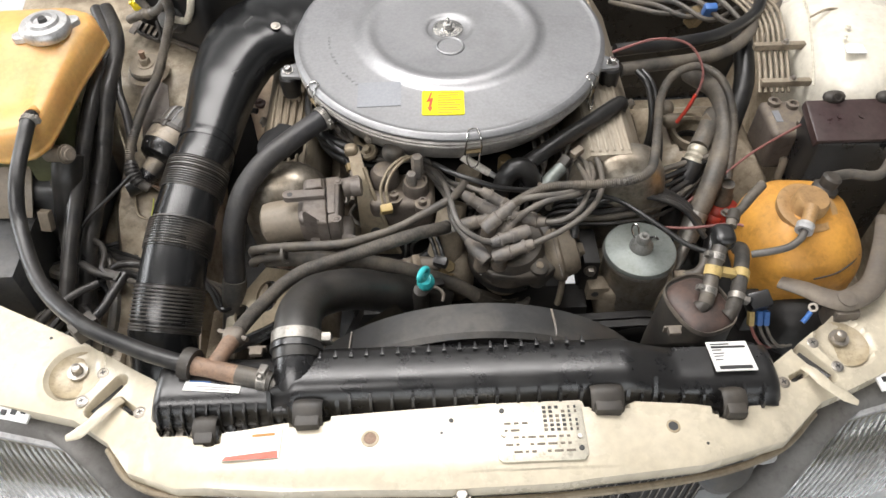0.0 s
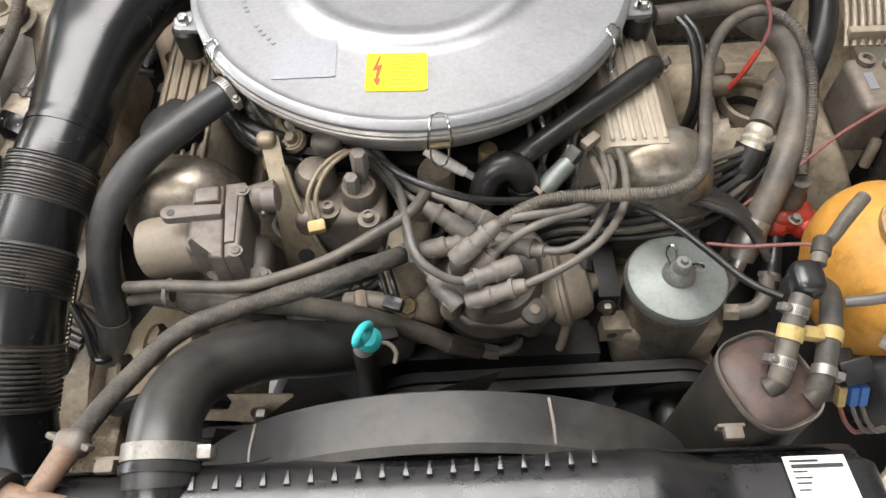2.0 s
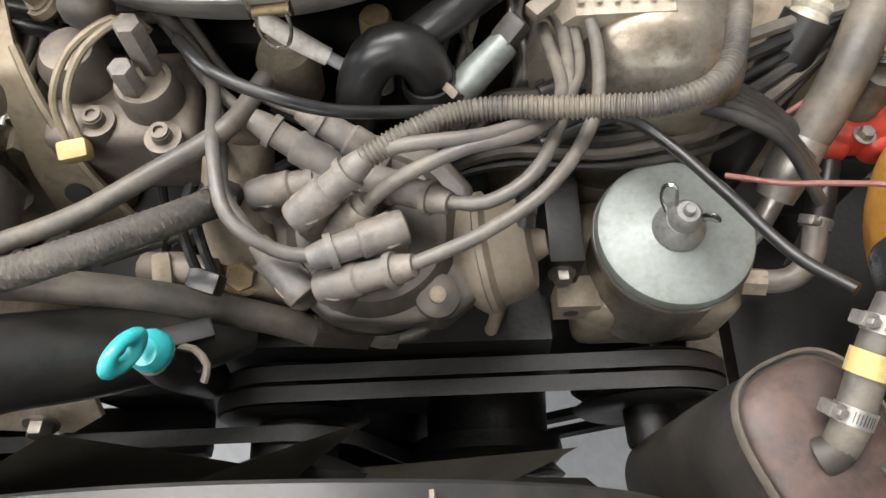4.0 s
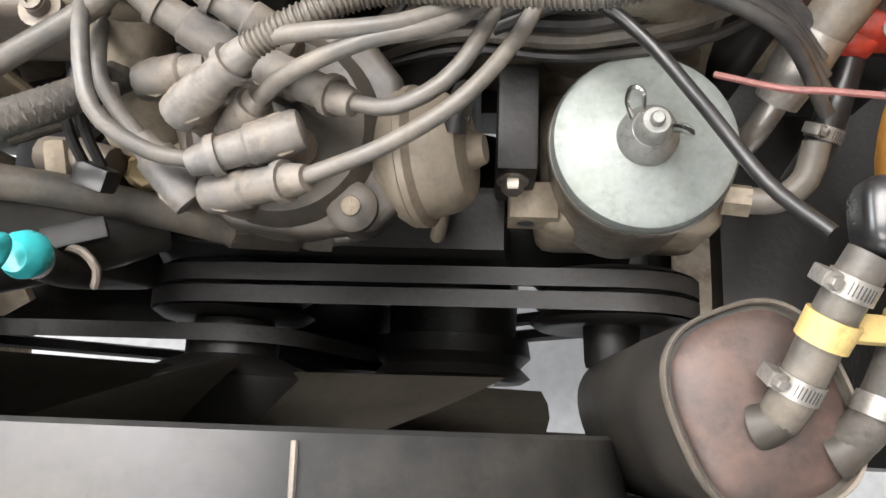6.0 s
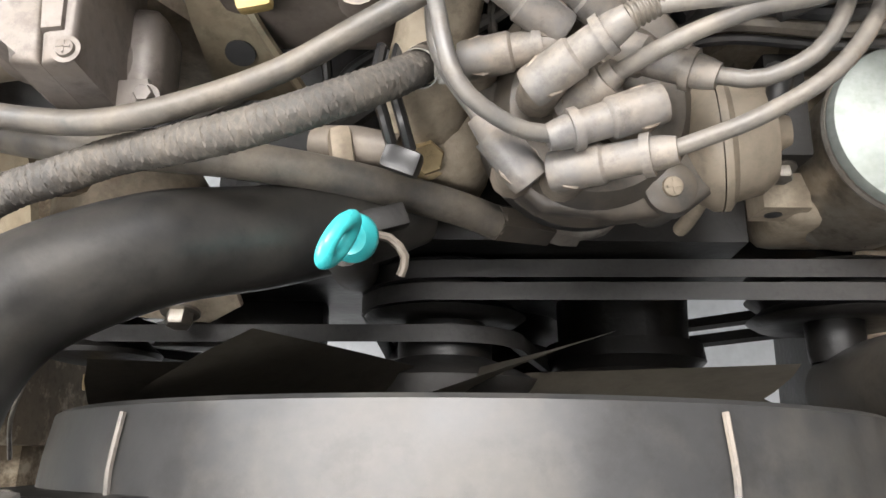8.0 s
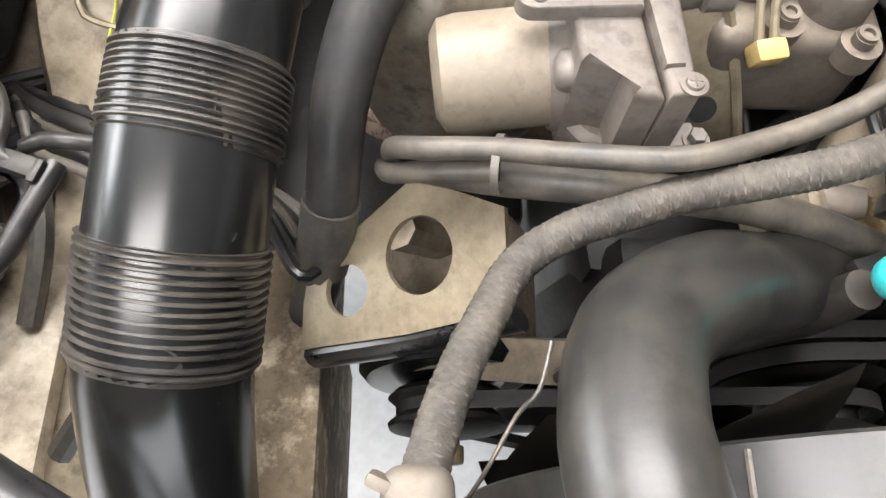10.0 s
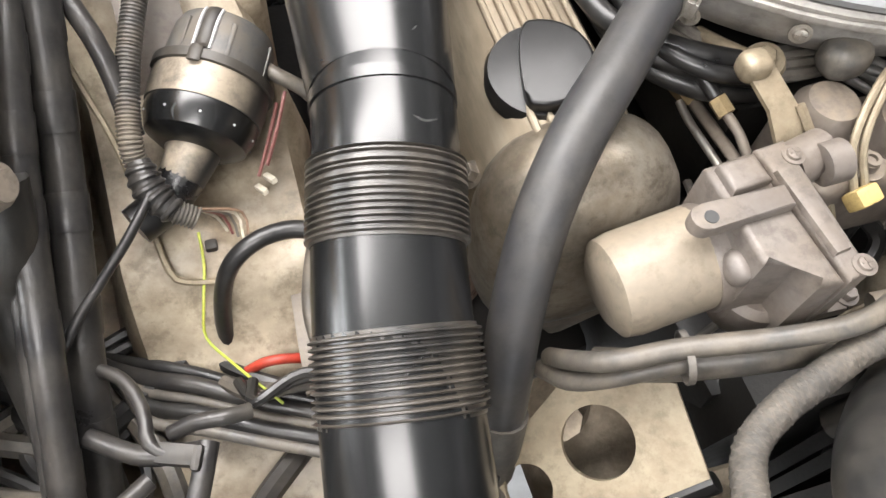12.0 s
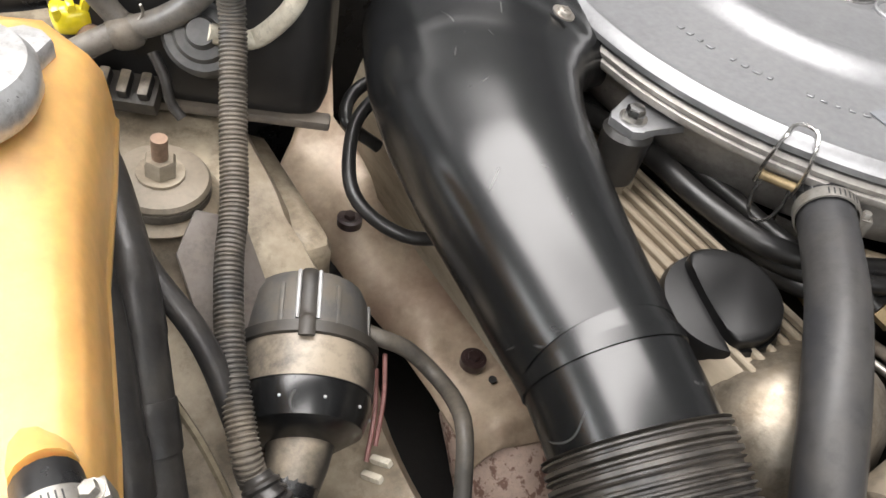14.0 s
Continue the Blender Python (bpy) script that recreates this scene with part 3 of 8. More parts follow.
for x, y in ((-0.370, 0.433), (-0.386, 0.401), (-0.316, 0.379), (0.417, 0.441), (0.435, 0.411), (0.364, 0.388)):
    z = lerp_table(x, TOP) + 0.0004
    head = part("cross_screw", lathe([(0.0068, 0), (0.0066, 0.0008), (0.0052, 0.0012), (0.0048, 0.0006), (0.0044, 0.0014), (0, 0.0017)], at(x, y, z), 20), m_steel, panel, "flush cross-head screw")
    for turn in (20, 110):
        part("cross_recess", box((0.0056, 0.0012, 0.0006), at(x, y, z + 0.0017) @ pose(0, 0, 0, 0, 0, turn)), m_ink_shade, head)
# uncut panel: dark discs paint the holes' shade, the left one rust-brown
for x, y, r in ((-0.074, 0.327, 0.0075), (0.226, 0.330, 0.006), (0.006, 0.343, 0.0025), (-0.004, 0.330, 0.0015), (0.257, 0.312, 0.0015), (-0.445, 0.487, 0.002)):
    z = lerp_table(x, TOP) - (0.001 if y > 0.3 else 0.006)
    if r > 0.005:
        part("hole_rim", lathe([(r * 1.2, 0.0005), (r * 1.15, 0.0016), (r * 0.85, 0.0018), (r * 0.8, 0.0008)], at(x, y, z), 18), m_stain, panel, "rusty rim of a drilled hole")
        part("hole_dark", lathe([(r * 0.82, 0.0010), (r * 0.8, 0.0014), (0, 0.0014)], at(x, y, z), 16), m_copper if x < 0 else m_ink_shade, panel, "flat disc for a drilled hole's rust and shade")
    else:
        part("small_hole_dark", lathe([(r, 0.0008), (r * 0.9, 0.0014), (0, 0.0014)], at(x, y, z), 12), m_ink_shade, panel, "small black disc for a hole's shade")
part("pull_stud", hexa(at(0.013, 0.271, 0.868), 0.006, 0.012), m_steel, panel, "small hexagon bolt on the front edge")
# bonnet latch levers
for pts in ([(-0.341, 0.397, 0.858), (-0.347, 0.388, 0.863), (-0.356, 0.377, 0.864), (-0.366, 0.367, 0.861), (-0.376, 0.361, 0.857), (-0.390, 0.357, 0.853)], [(0.392, 0.406, 0.858), (0.396, 0.397, 0.863), (0.402, 0.386, 0.864), (0.412, 0.377, 0.861), (0.424, 0.370, 0.857), (0.437, 0.363, 0.853)]):
    part("latch_lever", sweep(pts, [0.0055, 0.0065, 0.007, 0.006, 0.007, 0.0035], 12, 0.003, flat=(1.0, 0.35)), m_paint, panel, "cream bonnet latch lever")
# a black sheet in each slot paints its inner shade
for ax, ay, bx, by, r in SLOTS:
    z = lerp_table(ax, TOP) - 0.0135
    part("slot_shadow", sweep([(ax, ay, z), ((ax + bx) / 2, (ay + by) / 2, z), (bx, by, z)], r * 1.03, 12, 0.004, flat=(1.0, 0.3)), m_ink_shade, panel, "black sheet for the shade in a latch slot")
    part("catch", sweep([(ax * 0.4 + bx * 0.6, ay * 0.4 + by * 0.6, z + 0.002), (bx, by, z + 0.004)], r * 0.35, 8, 0.004), m_black, panel, "dark latch catch")

# stamped data plate: two blocks of unreadable bars
PL = at(0.0935, 0.3275, 0.8898)
plate = part("data_plate", prism([(-0.044, -0.028), (-0.040, -0.032), (0.038, -0.032), (0.043, -0.026), (0.043, 0.026), (0.039, 0.030), (-0.041, 0.030), (-0.045, 0.026)], 0, 0.0015, PL, 0.0005), m_plate, panel, "stamped metal data plate")
rng = random.Random(4)
for i in range(6):
    for j in range(6):
        if rng.random() < 0.9:
            part("punched_square", box((0.0036 if j < 4 else 0.0022, 0.0028, 0.0008), PL @ at(0.005 + j * 0.0062, 0.024 - i * 0.0048, 0.0018)), m_ink_shade if rng.random() < 0.6 else m_strap, plate)
for row in range(5):
    x = -0.036
    while x < 0.03:
        w = rng.uniform(0.003, 0.009)
        if (row > 1 or x < -0.006) and rng.random() < 0.8:
            part("stamped_bar", box((w, 0.0022, 0.0006), PL @ at(x + w / 2, 0.008 - row * 0.0075, 0.0017)), m_strap, plate)
        x += w + 0.003
for x, y in ((-0.037, 0.022), (0.037, -0.02), (-0.037, -0.004), (0.037, -0.008)):
    part("rivet", lathe([(0.0028, 0), (0.0025, 0.0012), (0, 0.0014)], PL @ at(x, y, 0.0015), 14), m_ink_shade if abs(y) > 0.01 else m_steel, plate)
st = part("worn_sticker", prism([(-0.217, 0.3105), (-0.162, 0.3115), (-0.161, 0.343), (-0.216, 0.3405)], 0.8850, 0.8862, pose(0, 0, 0.0, 0, 0, 0), 0.0), m_label, panel, "faded white sticker with a red band")
part("red_band", prism([(-0.216, 0.3105), (-0.163, 0.3115), (-0.164, 0.319), (-0.214, 0.314)], 0.8862, 0.8868), m_red, st)
part("print_bar", prism([(-0.190, 0.334), (-0.168, 0.3352), (-0.168, 0.3378), (-0.190, 0.3366)], 0.8862, 0.8867), m_orange, st, "faded orange print")

# inner wings, firewall, rails


def sheet(rows, thick, mat, name, label, parent=None, down=(0, 0, -1)):
    """A pressed sheet through rows of points, with a thickness."""
    bm = bmesh.new()
    d = Vector(down) * thick
    top = [[bm.verts.new(p) for p in row] for row in rows]
    low = [[bm.verts.new(Vector(p) + d) for p in row] for row in rows]
    for a, b in zip(top, top[1:]):
        for i in range(len(a) - 1):
            bm.faces.new((a[i], a[i + 1], b[i + 1], b[i]))
    for a, b in zip(low, low[1:]):
        for i in range(len(a) - 1):
            bm.faces.new((a[i + 1], a[i], b[i], b[i + 1]))
    edge = top[0] + [r[-1] for r in top[1:]] + top[-1][-2::-1] + [r[0] for r in top[-2:0:-1]]
    und = low[0] + [r[-1] for r in low[1:]] + low[-1][-2::-1] + [r[0] for r in low[-2:0:-1]]
    for i in range(len(edge)):
        j = (i + 1) % len(edge)
        bm.faces.new((edge[j], edge[i], und[i], und[j]))
    return part(name, bm, mat, parent or body, label, 45)


WING_Y = [(0.46, 0.60), (0.55, 0.62), (0.62, 0.645), (0.70, 0.68), (0.73, 0.70), (0.755, 0.735), (0.775, 0.752), (0.82, 0.762), (0.86, 0.775), (0.90, 0.80), (0.93, 0.825), (0.96, 0.842), (1.02, 0.852), (1.07, 0.862), (1.14, 0.872)]


def left_wing():
    rows = []
    for i in range(53):
        y = 0.46 + 0.68 * i / 52
        z = lerp_table(y, WING_Y)
        row = []
        for j in range(37):
            xr = lerp_table(y, [(0.46, -0.325), (0.88, -0.327), (0.945, -0.348), (1.14, -0.348)])
            x = -0.66 + (0.66 + xr) * j / 36
            dz = 0.0
            d = math.hypot(x + 0.365, (y - 0.822)) / 0.052
            if d < 1:
                dz -= 0.02 * (1 - d ** 6)
            edge = max(0.0, (x - xr + 0.020) / 0.020)
            dz -= 0.06 * edge ** 2
            if -0.62 < x < -0.45 and y < 0.9:
                dz -= 0.10 * min(1, max(0, (-0.47 - x) / 0.02))
            dz += 0.004 * noise.noise((x * 14, y * 14, 2.0))
            row.append((x, y, z + dz))
        rows.append(row)
    return rows


sheet(left_wing(), 0.004, m_bay, "inner_wing", "dusty cream inner wing panel with a strut tower")
part("panel_seam", sweep([(-0.470, 0.895, 0.845), (-0.459, 0.862, 0.826), (-0.450, 0.838, 0.806), (-0.444, 0.813, 0.782), (-0.441, 0.794, 0.765), (-0.436, 0.766, 0.752), (-0.428, 0.759, 0.746), (-0.405, 0.757, 0.740)], 0.0022, 6), m_sheetm, body, "paint-chipped seam edge of the inner wing")
# right-hand wing with tower and round opening


def right_wing():
    rows = []
    for i in range(53):
        y = 0.46 + 0.68 * i / 52
        row = []
        for j in range(41):
            x = 0.325 + 0.335 * j / 40
            tower = max(0.0, 1 - max(abs(y - 0.86) / 0.12, abs(x - 0.41) / 0.13) ** 4)
            outer = min(1, max(0, (x - 0.555) / 0.03)) * min(1, max(0, (y - 0.80) / 0.03))
            z = 0.62 + 0.18 * tower * (1 - outer) + outer * (0.20 + 0.02 * math.sin((x - 0.49) * 12))
            d = math.hypot(x - 0.397, (y - 0.848)) / 0.036
            if d < 1:
                z -= 0.06 * min(1, (1 - d) * 8)
            row.append((x, y, z + 0.003 * noise.noise((x * 14, y * 14, 5.0))))
        rows.append(row)
    return rows


sheet(right_wing(), 0.004, m_bay, "inner_wing", "cream inner wing panel with a round strut opening")
part("tower_ring", lathe([(0.030, -0.012), (0.034, -0.012), (0.034, 0.0), (0.030, 0.001), (0.028, -0.003), (0.030, -0.012)], at(0.397, 0.848, 0.803), 32), m_alud, body, "pressed rim of the strut opening")
part("tower_ring", lathe([(0.024, -0.03), (0.029, -0.03), (0.029, -0.022), (0.024, -0.022), (0.024, -0.03)], at(0.397, 0.848, 0.80), 32), m_rub, body, "dark rubber ring in the strut opening")
sheet([[(x, 1.145, z) for x in (-0.66, -0.3, 0, 0.3, 0.66)] for z in (0.35, 0.6, 0.8, 0.95)], 0.02, m_black, "firewall", "black insulated firewall", down=(0, 1, 0))
for s, y0 in ((-1, 0.47), (1, 0.47)):
    sheet([[(s * 0.66, y, z) for y in (0.46, 0.7, 0.9, 1.14)] for z in (0.40, 0.6, 0.82)], 0.01, m_bay, "wing_side", "cream wing side panel", down=(s, 0, 0))
    # left rail muddy; right rail coloured near-black in place of shade
    part("rail_or_shade_box", box((0.075, 0.75, 0.10), at(s * 0.33 + (0.02 if s > 0 else 0.012), 0.79, 0.535), 0.012), m_mud if s < 0 else m_iron, body, "mud-flecked chassis rail" if s < 0 else "chassis rail coloured near-black for deep shade")
part("subframe", box((0.6, 0.08, 0.07), at(0.02, 0.86, 0.33), 0.015), m_iron, body, "oily black cross member")
part("crash_tray", box((0.62, 0.05, 0.05), at(0.02, 0.36, 0.36), 0.01), m_black, body, "lower radiator support")
part("radiator_post", box((0.040, 0.16, 0.30), at(-0.296, 0.545, 0.545), 0.004), m_mud, body, "mud-splashed upright beside the radiator")
strip = part("slotted_strip", sweep([(-0.332, 0.69, 0.748), (-0.330, 0.60, 0.740), (-0.326, 0.53, 0.732), (-0.322, 0.49, 0.726)], 0.006, 8, flat=(0.5, 1.0)), m_sheetm, body, "toothed cream edge strip")
for i in range(42):
    y = 0.49 + i * 0.0048
    part("tooth", box((0.004, 0.0026, 0.004), at(-0.3195 - 0.06 * (y - 0.49), y, 0.728 + 0.11 * (y - 0.49)), 0), m_sheetm, strip)


# ---- headlamps ----
m_trim = M("grey_lamp_trim", (0.17, 0.165, 0.155), 0.5, 0, (0.11, 0.10, 0.09), 0.5, 20, 200, 0.05, 0.15)


def headlamp(s):
    e = thing("headlamp", (s * 0.52, 0.36, 0.62), "ribbed clear glass headlamp in a grey surround", "headlamp", "headlamps")
    c0 = 0.395 if s < 0 else 0.430

    def q(u, v):  # u along the lamp outwards, v down the lens
        return Vector((s * (c0 + 0.27 * u - 0.075 * v * (1 - 0.6 * u)), 0.366 + 0.056 * u - 0.085 * v + 0.02 * v * v, 0.792 + 0.025 * u - 0.085 * v - 0.03 * v * v))
    bm = bmesh.new()
    nu, nv = 132, 10
    g = [[bm.verts.new(q(i / nu, j / nv) + Vector((0, -0.0014 * (i % 4 < 2), 0.0012 * (i % 4 < 2)))) for j in range(nv + 1)] for i in range(nu + 1)]
    for i in range(nu):
        for j in range(nv):
            bm.faces.new((g[i][j], g[i + 1][j], g[i + 1][j + 1], g[i][j + 1]))
    bmesh.ops.solidify(bm, geom=bm.faces[:], thickness=0.003)
    part("lens", bm, m_glass, e, "ribbed clear glass lens", 20)
    bm = bmesh.new()
    g = [[bm.verts.new(q(i / 30, j / 8) + Vector((0, 0.05 * (0.2 + 0.8 * math.sin(math.pi * (i / 30) ** 0.8)), -0.016 - 0.02 * math.sin(math.pi * j / 8)))) for j in range(9)] for i in range(31)]
    for i in range(30):
        for j in range(8):
            bm.faces.new((g[i][j], g[i + 1][j], g[i + 1][j + 1], g[i][j + 1]))
    bmesh.ops.solidify(bm, geom=bm.faces[:], thickness=0.004)
    part("reflector", bm, m_plate, e, "silvery reflector bowl")
    part("top_edge", sweep([q(u, -0.02) + Vector((0, 0.004, 0.002)) for u in (-0.01, 0.1, 0.3, 0.6, 1.0)], 0.006, 10, flat=(1, 0.7)), m_gcap, e, "bright moulded top edge of the lens")
    part("surround", sweep([q(u, -0.16) + Vector((0, 0.012, -0.004)) for u in (0.0, 0.1, 0.3, 0.6, 1.0)], 0.018, 12, flat=(1, 0.5)), m_trim, e, "grey lamp surround")
    part("inner_trim", sweep([q(0.12, -0.16) + Vector((0, 0.008, 0.0)), q(-0.03, -0.10), q(-0.085, 0.15), q(-0.10, 0.5), q(-0.11, 0.95), q(-0.12, 1.3)], [0.010, 0.016, 0.019, 0.021, 0.021, 0.02], 14, flat=(1, 0.4)), m_trim, e, "grey inner side trim")
    c = q(0.21, -0.22)
    clip = part("clip", box((0.040, 0.026, 0.004), at(c.x, c.y + 0.008, c.z + 0.016) @ pose(0, 0, 0, 14, 0, s * 14), 0.0015), m_house, e, "pale punched clip")
    for d in (-0.011, 0.0, 0.011):
        part("punched_hole", box((0.006, 0.006, 0.002), at(c.x + d, c.y + 0.004, c.z + 0.0175) @ pose(0, 0, 0, 14, 0, s * 14), 0.0005), m_ink_shade, clip)
    return e


headlamp(-1)
headlamp(1)

# ---- radiator ----
rad = thing("radiator", (0.03, 0.40, 0.40), "black plastic top-tank radiator with moulded ribs", "radiator")
part("core", box((0.63, 0.042, 0.44), at(0.03, 0.405, 0.62), 0.003), m_iron, rad, "dark finned core")
bm = bmesh.new()
for i in range(60):
    box((0.0015, 0.046, 0.43), at(-0.28 + i * 0.0105, 0.405, 0.62), 0, bm)
tagged(part("fins", bm, m_steel, rad, "thin upright cooling fins"), kind="stuff")


def tank_section(x):
    """The tank's outline, front to back, at x."""
    low = max(0.0, min(1.0, (-0.150 - x) / 0.03))
    right = max(0.0, min(1.0, (x - 0.19) / 0.05))
    crest = 0.907 - 0.016 * low - 0.016 * right
    end = min(1.0, max(0.0, (x + 0.302) / 0.012)) * min(1.0, max(0.0, (0.353 - x) / 0.012))
    k = 0.5 + 0.5 * math.sqrt(end)
    back = crest - 0.012 - 0.010 * right
    rise = lambda f: 0.866 + (crest - 0.866) * f
    pts = [(0.358, 0.845), (0.358, 0.866), (0.363, rise(0.14)), (0.3645, rise(0.44)), (0.368, rise(0.72)), (0.374, rise(0.90)), (0.382, rise(0.985)), (0.391, crest), (0.405, crest - 0.001), (0.418, crest - 0.004), (0.427, back), (0.432, back - 0.008), (0.434, 0.862), (0.440, 0.858), (0.440, 0.845)]
    return [(x, 0.40 + (y - 0.40) * (0.86 + 0.14 * k), 0.845 + (z - 0.845) * k) for y, z in pts]


bm = bmesh.new()
rows = [[bm.verts.new(p) for p in tank_section(-0.302 + 0.655 * i / 130)] for i in range(131)]
for a, b in zip(rows, rows[1:]):
    for i in range(len(a)):
        bm.faces.new((a[i], a[(i + 1) % len(a)], b[(i + 1) % len(a)], b[i]))
bm.faces.new(rows[0])
bm.faces.new(rows[-1][::-1])
tank = part("top_tank", bm, m_black, rad, "glossy black plastic top tank", 50)
# moulded ribs on the tank's front
LOW_RIB = [(0.3545, 0.850), (0.3545, 0.866), (0.357, 0.876), (0.3625, 0.885), (0.372, 0.888), (0.376, 0.850)]
bm = bmesh.new()
for i in range(21):
    x = -0.095 + i * 0.0212
    if 0.14 < x < 0.185:
        continue
    prism([(0.3545, 0.850), (0.3545, 0.870), (0.357, 0.884), (0.3635, 0.8975), (0.370, 0.9005), (0.380, 0.850)] if x < 0.19 else LOW_RIB, -0.0014, 0.0014, Matrix(((0, 0, 1, x), (1, 0, 0, 0), (0, 1, 0, 0), (0, 0, 0, 1))), 0, bm)
for i in range(11):
    x = -0.290 + i * 0.0125
    prism(LOW_RIB, -0.0012, 0.0012, Matrix(((0, 0, 1, x), (1, 0, 0, 0), (0, 1, 0, 0), (0, 0, 0, 1))), 0, bm)
for x in (-0.108, 0.139, 0.187, 0.215, -0.176):
    prism([(0.3545, 0.850), (0.3545, 0.868), (0.3595, 0.877), (0.366, 0.892), (0.376, 0.902), (0.380, 0.850)], -0.002, 0.002, Matrix(((0, 0, 1, x), (1, 0, 0, 0), (0, 1, 0, 0), (0, 0, 0, 1))), 0, bm)
tagged(part("ribs", bm, m_black, tank, "close moulded ribs"), kind="stuff")
for i in range(44):
    x = -0.287 + i * 0.0146
    part("crimp_tab", box((0.009, 0.008, 0.010), at(x, 0.3555, 0.852), 0.001, None, 1), m_steel, tank, "crimped metal tab")
for i in range(18):
    x = -0.126 + i * 0.0160
    part("rear_tooth", prism([(-0.0022, -0.004), (0.0022, -0.004), (0.0008, 0.006), (-0.0008, 0.006)], -0.004, 0.0026, at(x, 0.412 + 0.030 * (x + 0.126), 0.9045) @ pose(0, 0, 0, -8, 0, 0), 0.0006), m_black, tank)
part("neck", sweep([(-0.150, 0.377, 0.852), (-0.150, 0.385, 0.875), (-0.151, 0.408, 0.891), (-0.152, 0.442, 0.900)], [0.0262, 0.0258, 0.0245, 0.0235], 24, 0.004), m_black, tank, "moulded hose neck")
part("neck_box", box((0.060, 0.048, 0.040), at(-0.150, 0.382, 0.866), 0.009, None, 3, 0.94), m_black, tank, "squared root of the hose neck")
part("neck_collar", lathe([(0.0235, -0.003), (0.028, -0.003), (0.028, 0.003), (0.0235, 0.003), (0.0235, -0.003)], aim((-0.152, 0.426, 0.8965), (0, 1, 0.2)), 28), m_black, tank)
part("small_nipple", sweep([(-0.168, 0.388, 0.888), (-0.205, 0.398, 0.890), (-0.225, 0.402, 0.892)], 0.008, 12), m_rubd, tank)
lab = part("label", box((0.043, 0.040, 0.0012), aim((0.301, 0.4015, 0.8935), (0, 0.19, 1), (0, 1, 0)) @ pose(0, 0, 0, 0, 0, 0)), m_label, tank, "white paper service label")
LM = at(0.301, 0.4012, 0.8943) @ pose(0, 0, 0, -10.8, 0, 0)
for y, w, h in ((0.0165, 0.020, 0.0016), (0.0125, 0.036, 0.0028), (0.0085, 0.010, 0.0010), (0.004, 0.012, 0.0010), (0.0, 0.010, 0.0010), (-0.005, 0.008, 0.001)):
    part("print_bar", box((w, h, 0.0004), LM @ at(-0.018 + w / 2, y, 0.0004)), m_ink_shade, lab)
part("print_bar", box((0.034, 0.0042, 0.0004), LM @ at(0.0, -0.0155, 0.0004)), m_ink_shade, lab, "unreadable bold print")
LL = at(-0.236, 0.3905, 0.8910) @ pose(0, 0, -0.0003, -8, 0, -6)
lab = part("label", box((0.058, 0.015, 0.001), LL), m_label, tank, "narrow white maker's label")
for y, w, x in ((0.004, 0.022, -0.014), (-0.002, 0.040, 0.0), (-0.005, 0.03, 0.004)):
    part("print_bar", box((w, 0.0014, 0.0004), LL @ at(x, y, 0.0007)), m_bluep if y > 0 else m_gcap, lab)


def rubber_clip(x, y, z, w, turn=0):
    e = thing("radiator_clip", (x, y, z - 0.03), "black rubber strap clip holding the radiator to the panel", "clip", "radiator clips")
    m = at(x, y, z) @ pose(0, 0, 0, 0, 0, turn)
    part("strap", sweep([m @ Vector((0, -0.012, -0.028)), m @ Vector((0, -0.010, -0.008)), m @ Vector((0, -0.002, 0.001)), m @ Vector((0, 0.009, 0.003)), m @ Vector((0, 0.016, -0.004))], w * 0.62, 12, 0.003, flat=(1.0, 0.16)), m_blackd, e)
    part("pad", box((w, 0.014, 0.016), m @ at(0, -0.008, -0.006), 0.003), m_blackd, e)
    return e


rubber_clip(-0.136, 0.354, 0.895, 0.024)
rubber_clip(0.163, 0.357, 0.897, 0.027)
rubber_clip(-0.240, 0.347, 0.880, 0.019)
rubber_clip(0.293, 0.353, 0.888, 0.020)
for x, y, z in ((0.254, 0.443, 0.880), (-0.199, 0.436, 0.880)):
    e = thing("shroud_clip", (x, y, z - 0.01), "small grey spring clip on the fan shroud", "clip", "shroud clips")
    part("spring", box((0.014, 0.010, 0.007), at(x, y, z), 0.002), m_strap, e)
    part("tongue", box((0.020, 0.003, 0.010), at(x, y + 0.006, z - 0.004), 0.001), m_strap, e)

# ---- fan shroud and fan ----
SC = Vector((0.040, 0.0, 0.668))
shroud = thing("fan_shroud", (0.04, 0.45, 0.43), "black plastic fan shroud arched behind the radiator", "fan shroud")
part("ring", lathe([(0.230, 0.030), (0.233, 0.028), (0.236, 0.010), (0.238, -0.012), (0.234, -0.018), (0.231, -0.012), (0.228, 0.028), (0.230, 0.030)], aim((SC.x, 0.447, SC.z), (0, 1, 0)), 96), m_shroud, shroud, "curved black plastic ring")
bm = bmesh.new()
for i in range(97):
    a = 2 * math.pi * i / 96
    c, s = math.cos(a), math.sin(a)
    kx = 0.31 / max(abs(c), 1e-3)
    kz = 0.222 / max(abs(s), 1e-3)
    k = min(kx, kz, 0.40)
    bm.verts.new((SC.x + 0.236 * c, 0.442, SC.z + 0.236 * s))
    bm.verts.new((SC.x - 0.01 + max(k, 0.236) * c, 0.434, SC.z + max(k, 0.236) * s - 0.02 * (k <= kz)))
bm.verts.ensure_lookup_table()
for i in range(96):
    bm.faces.new([bm.verts[2 * i], bm.verts[2 * i + 1], bm.verts[2 * i + 3], bm.verts[2 * i + 2]])
bmesh.ops.solidify(bm, geom=bm.faces[:], thickness=0.004)
part("back_plate", bm, m_shroud, shroud)
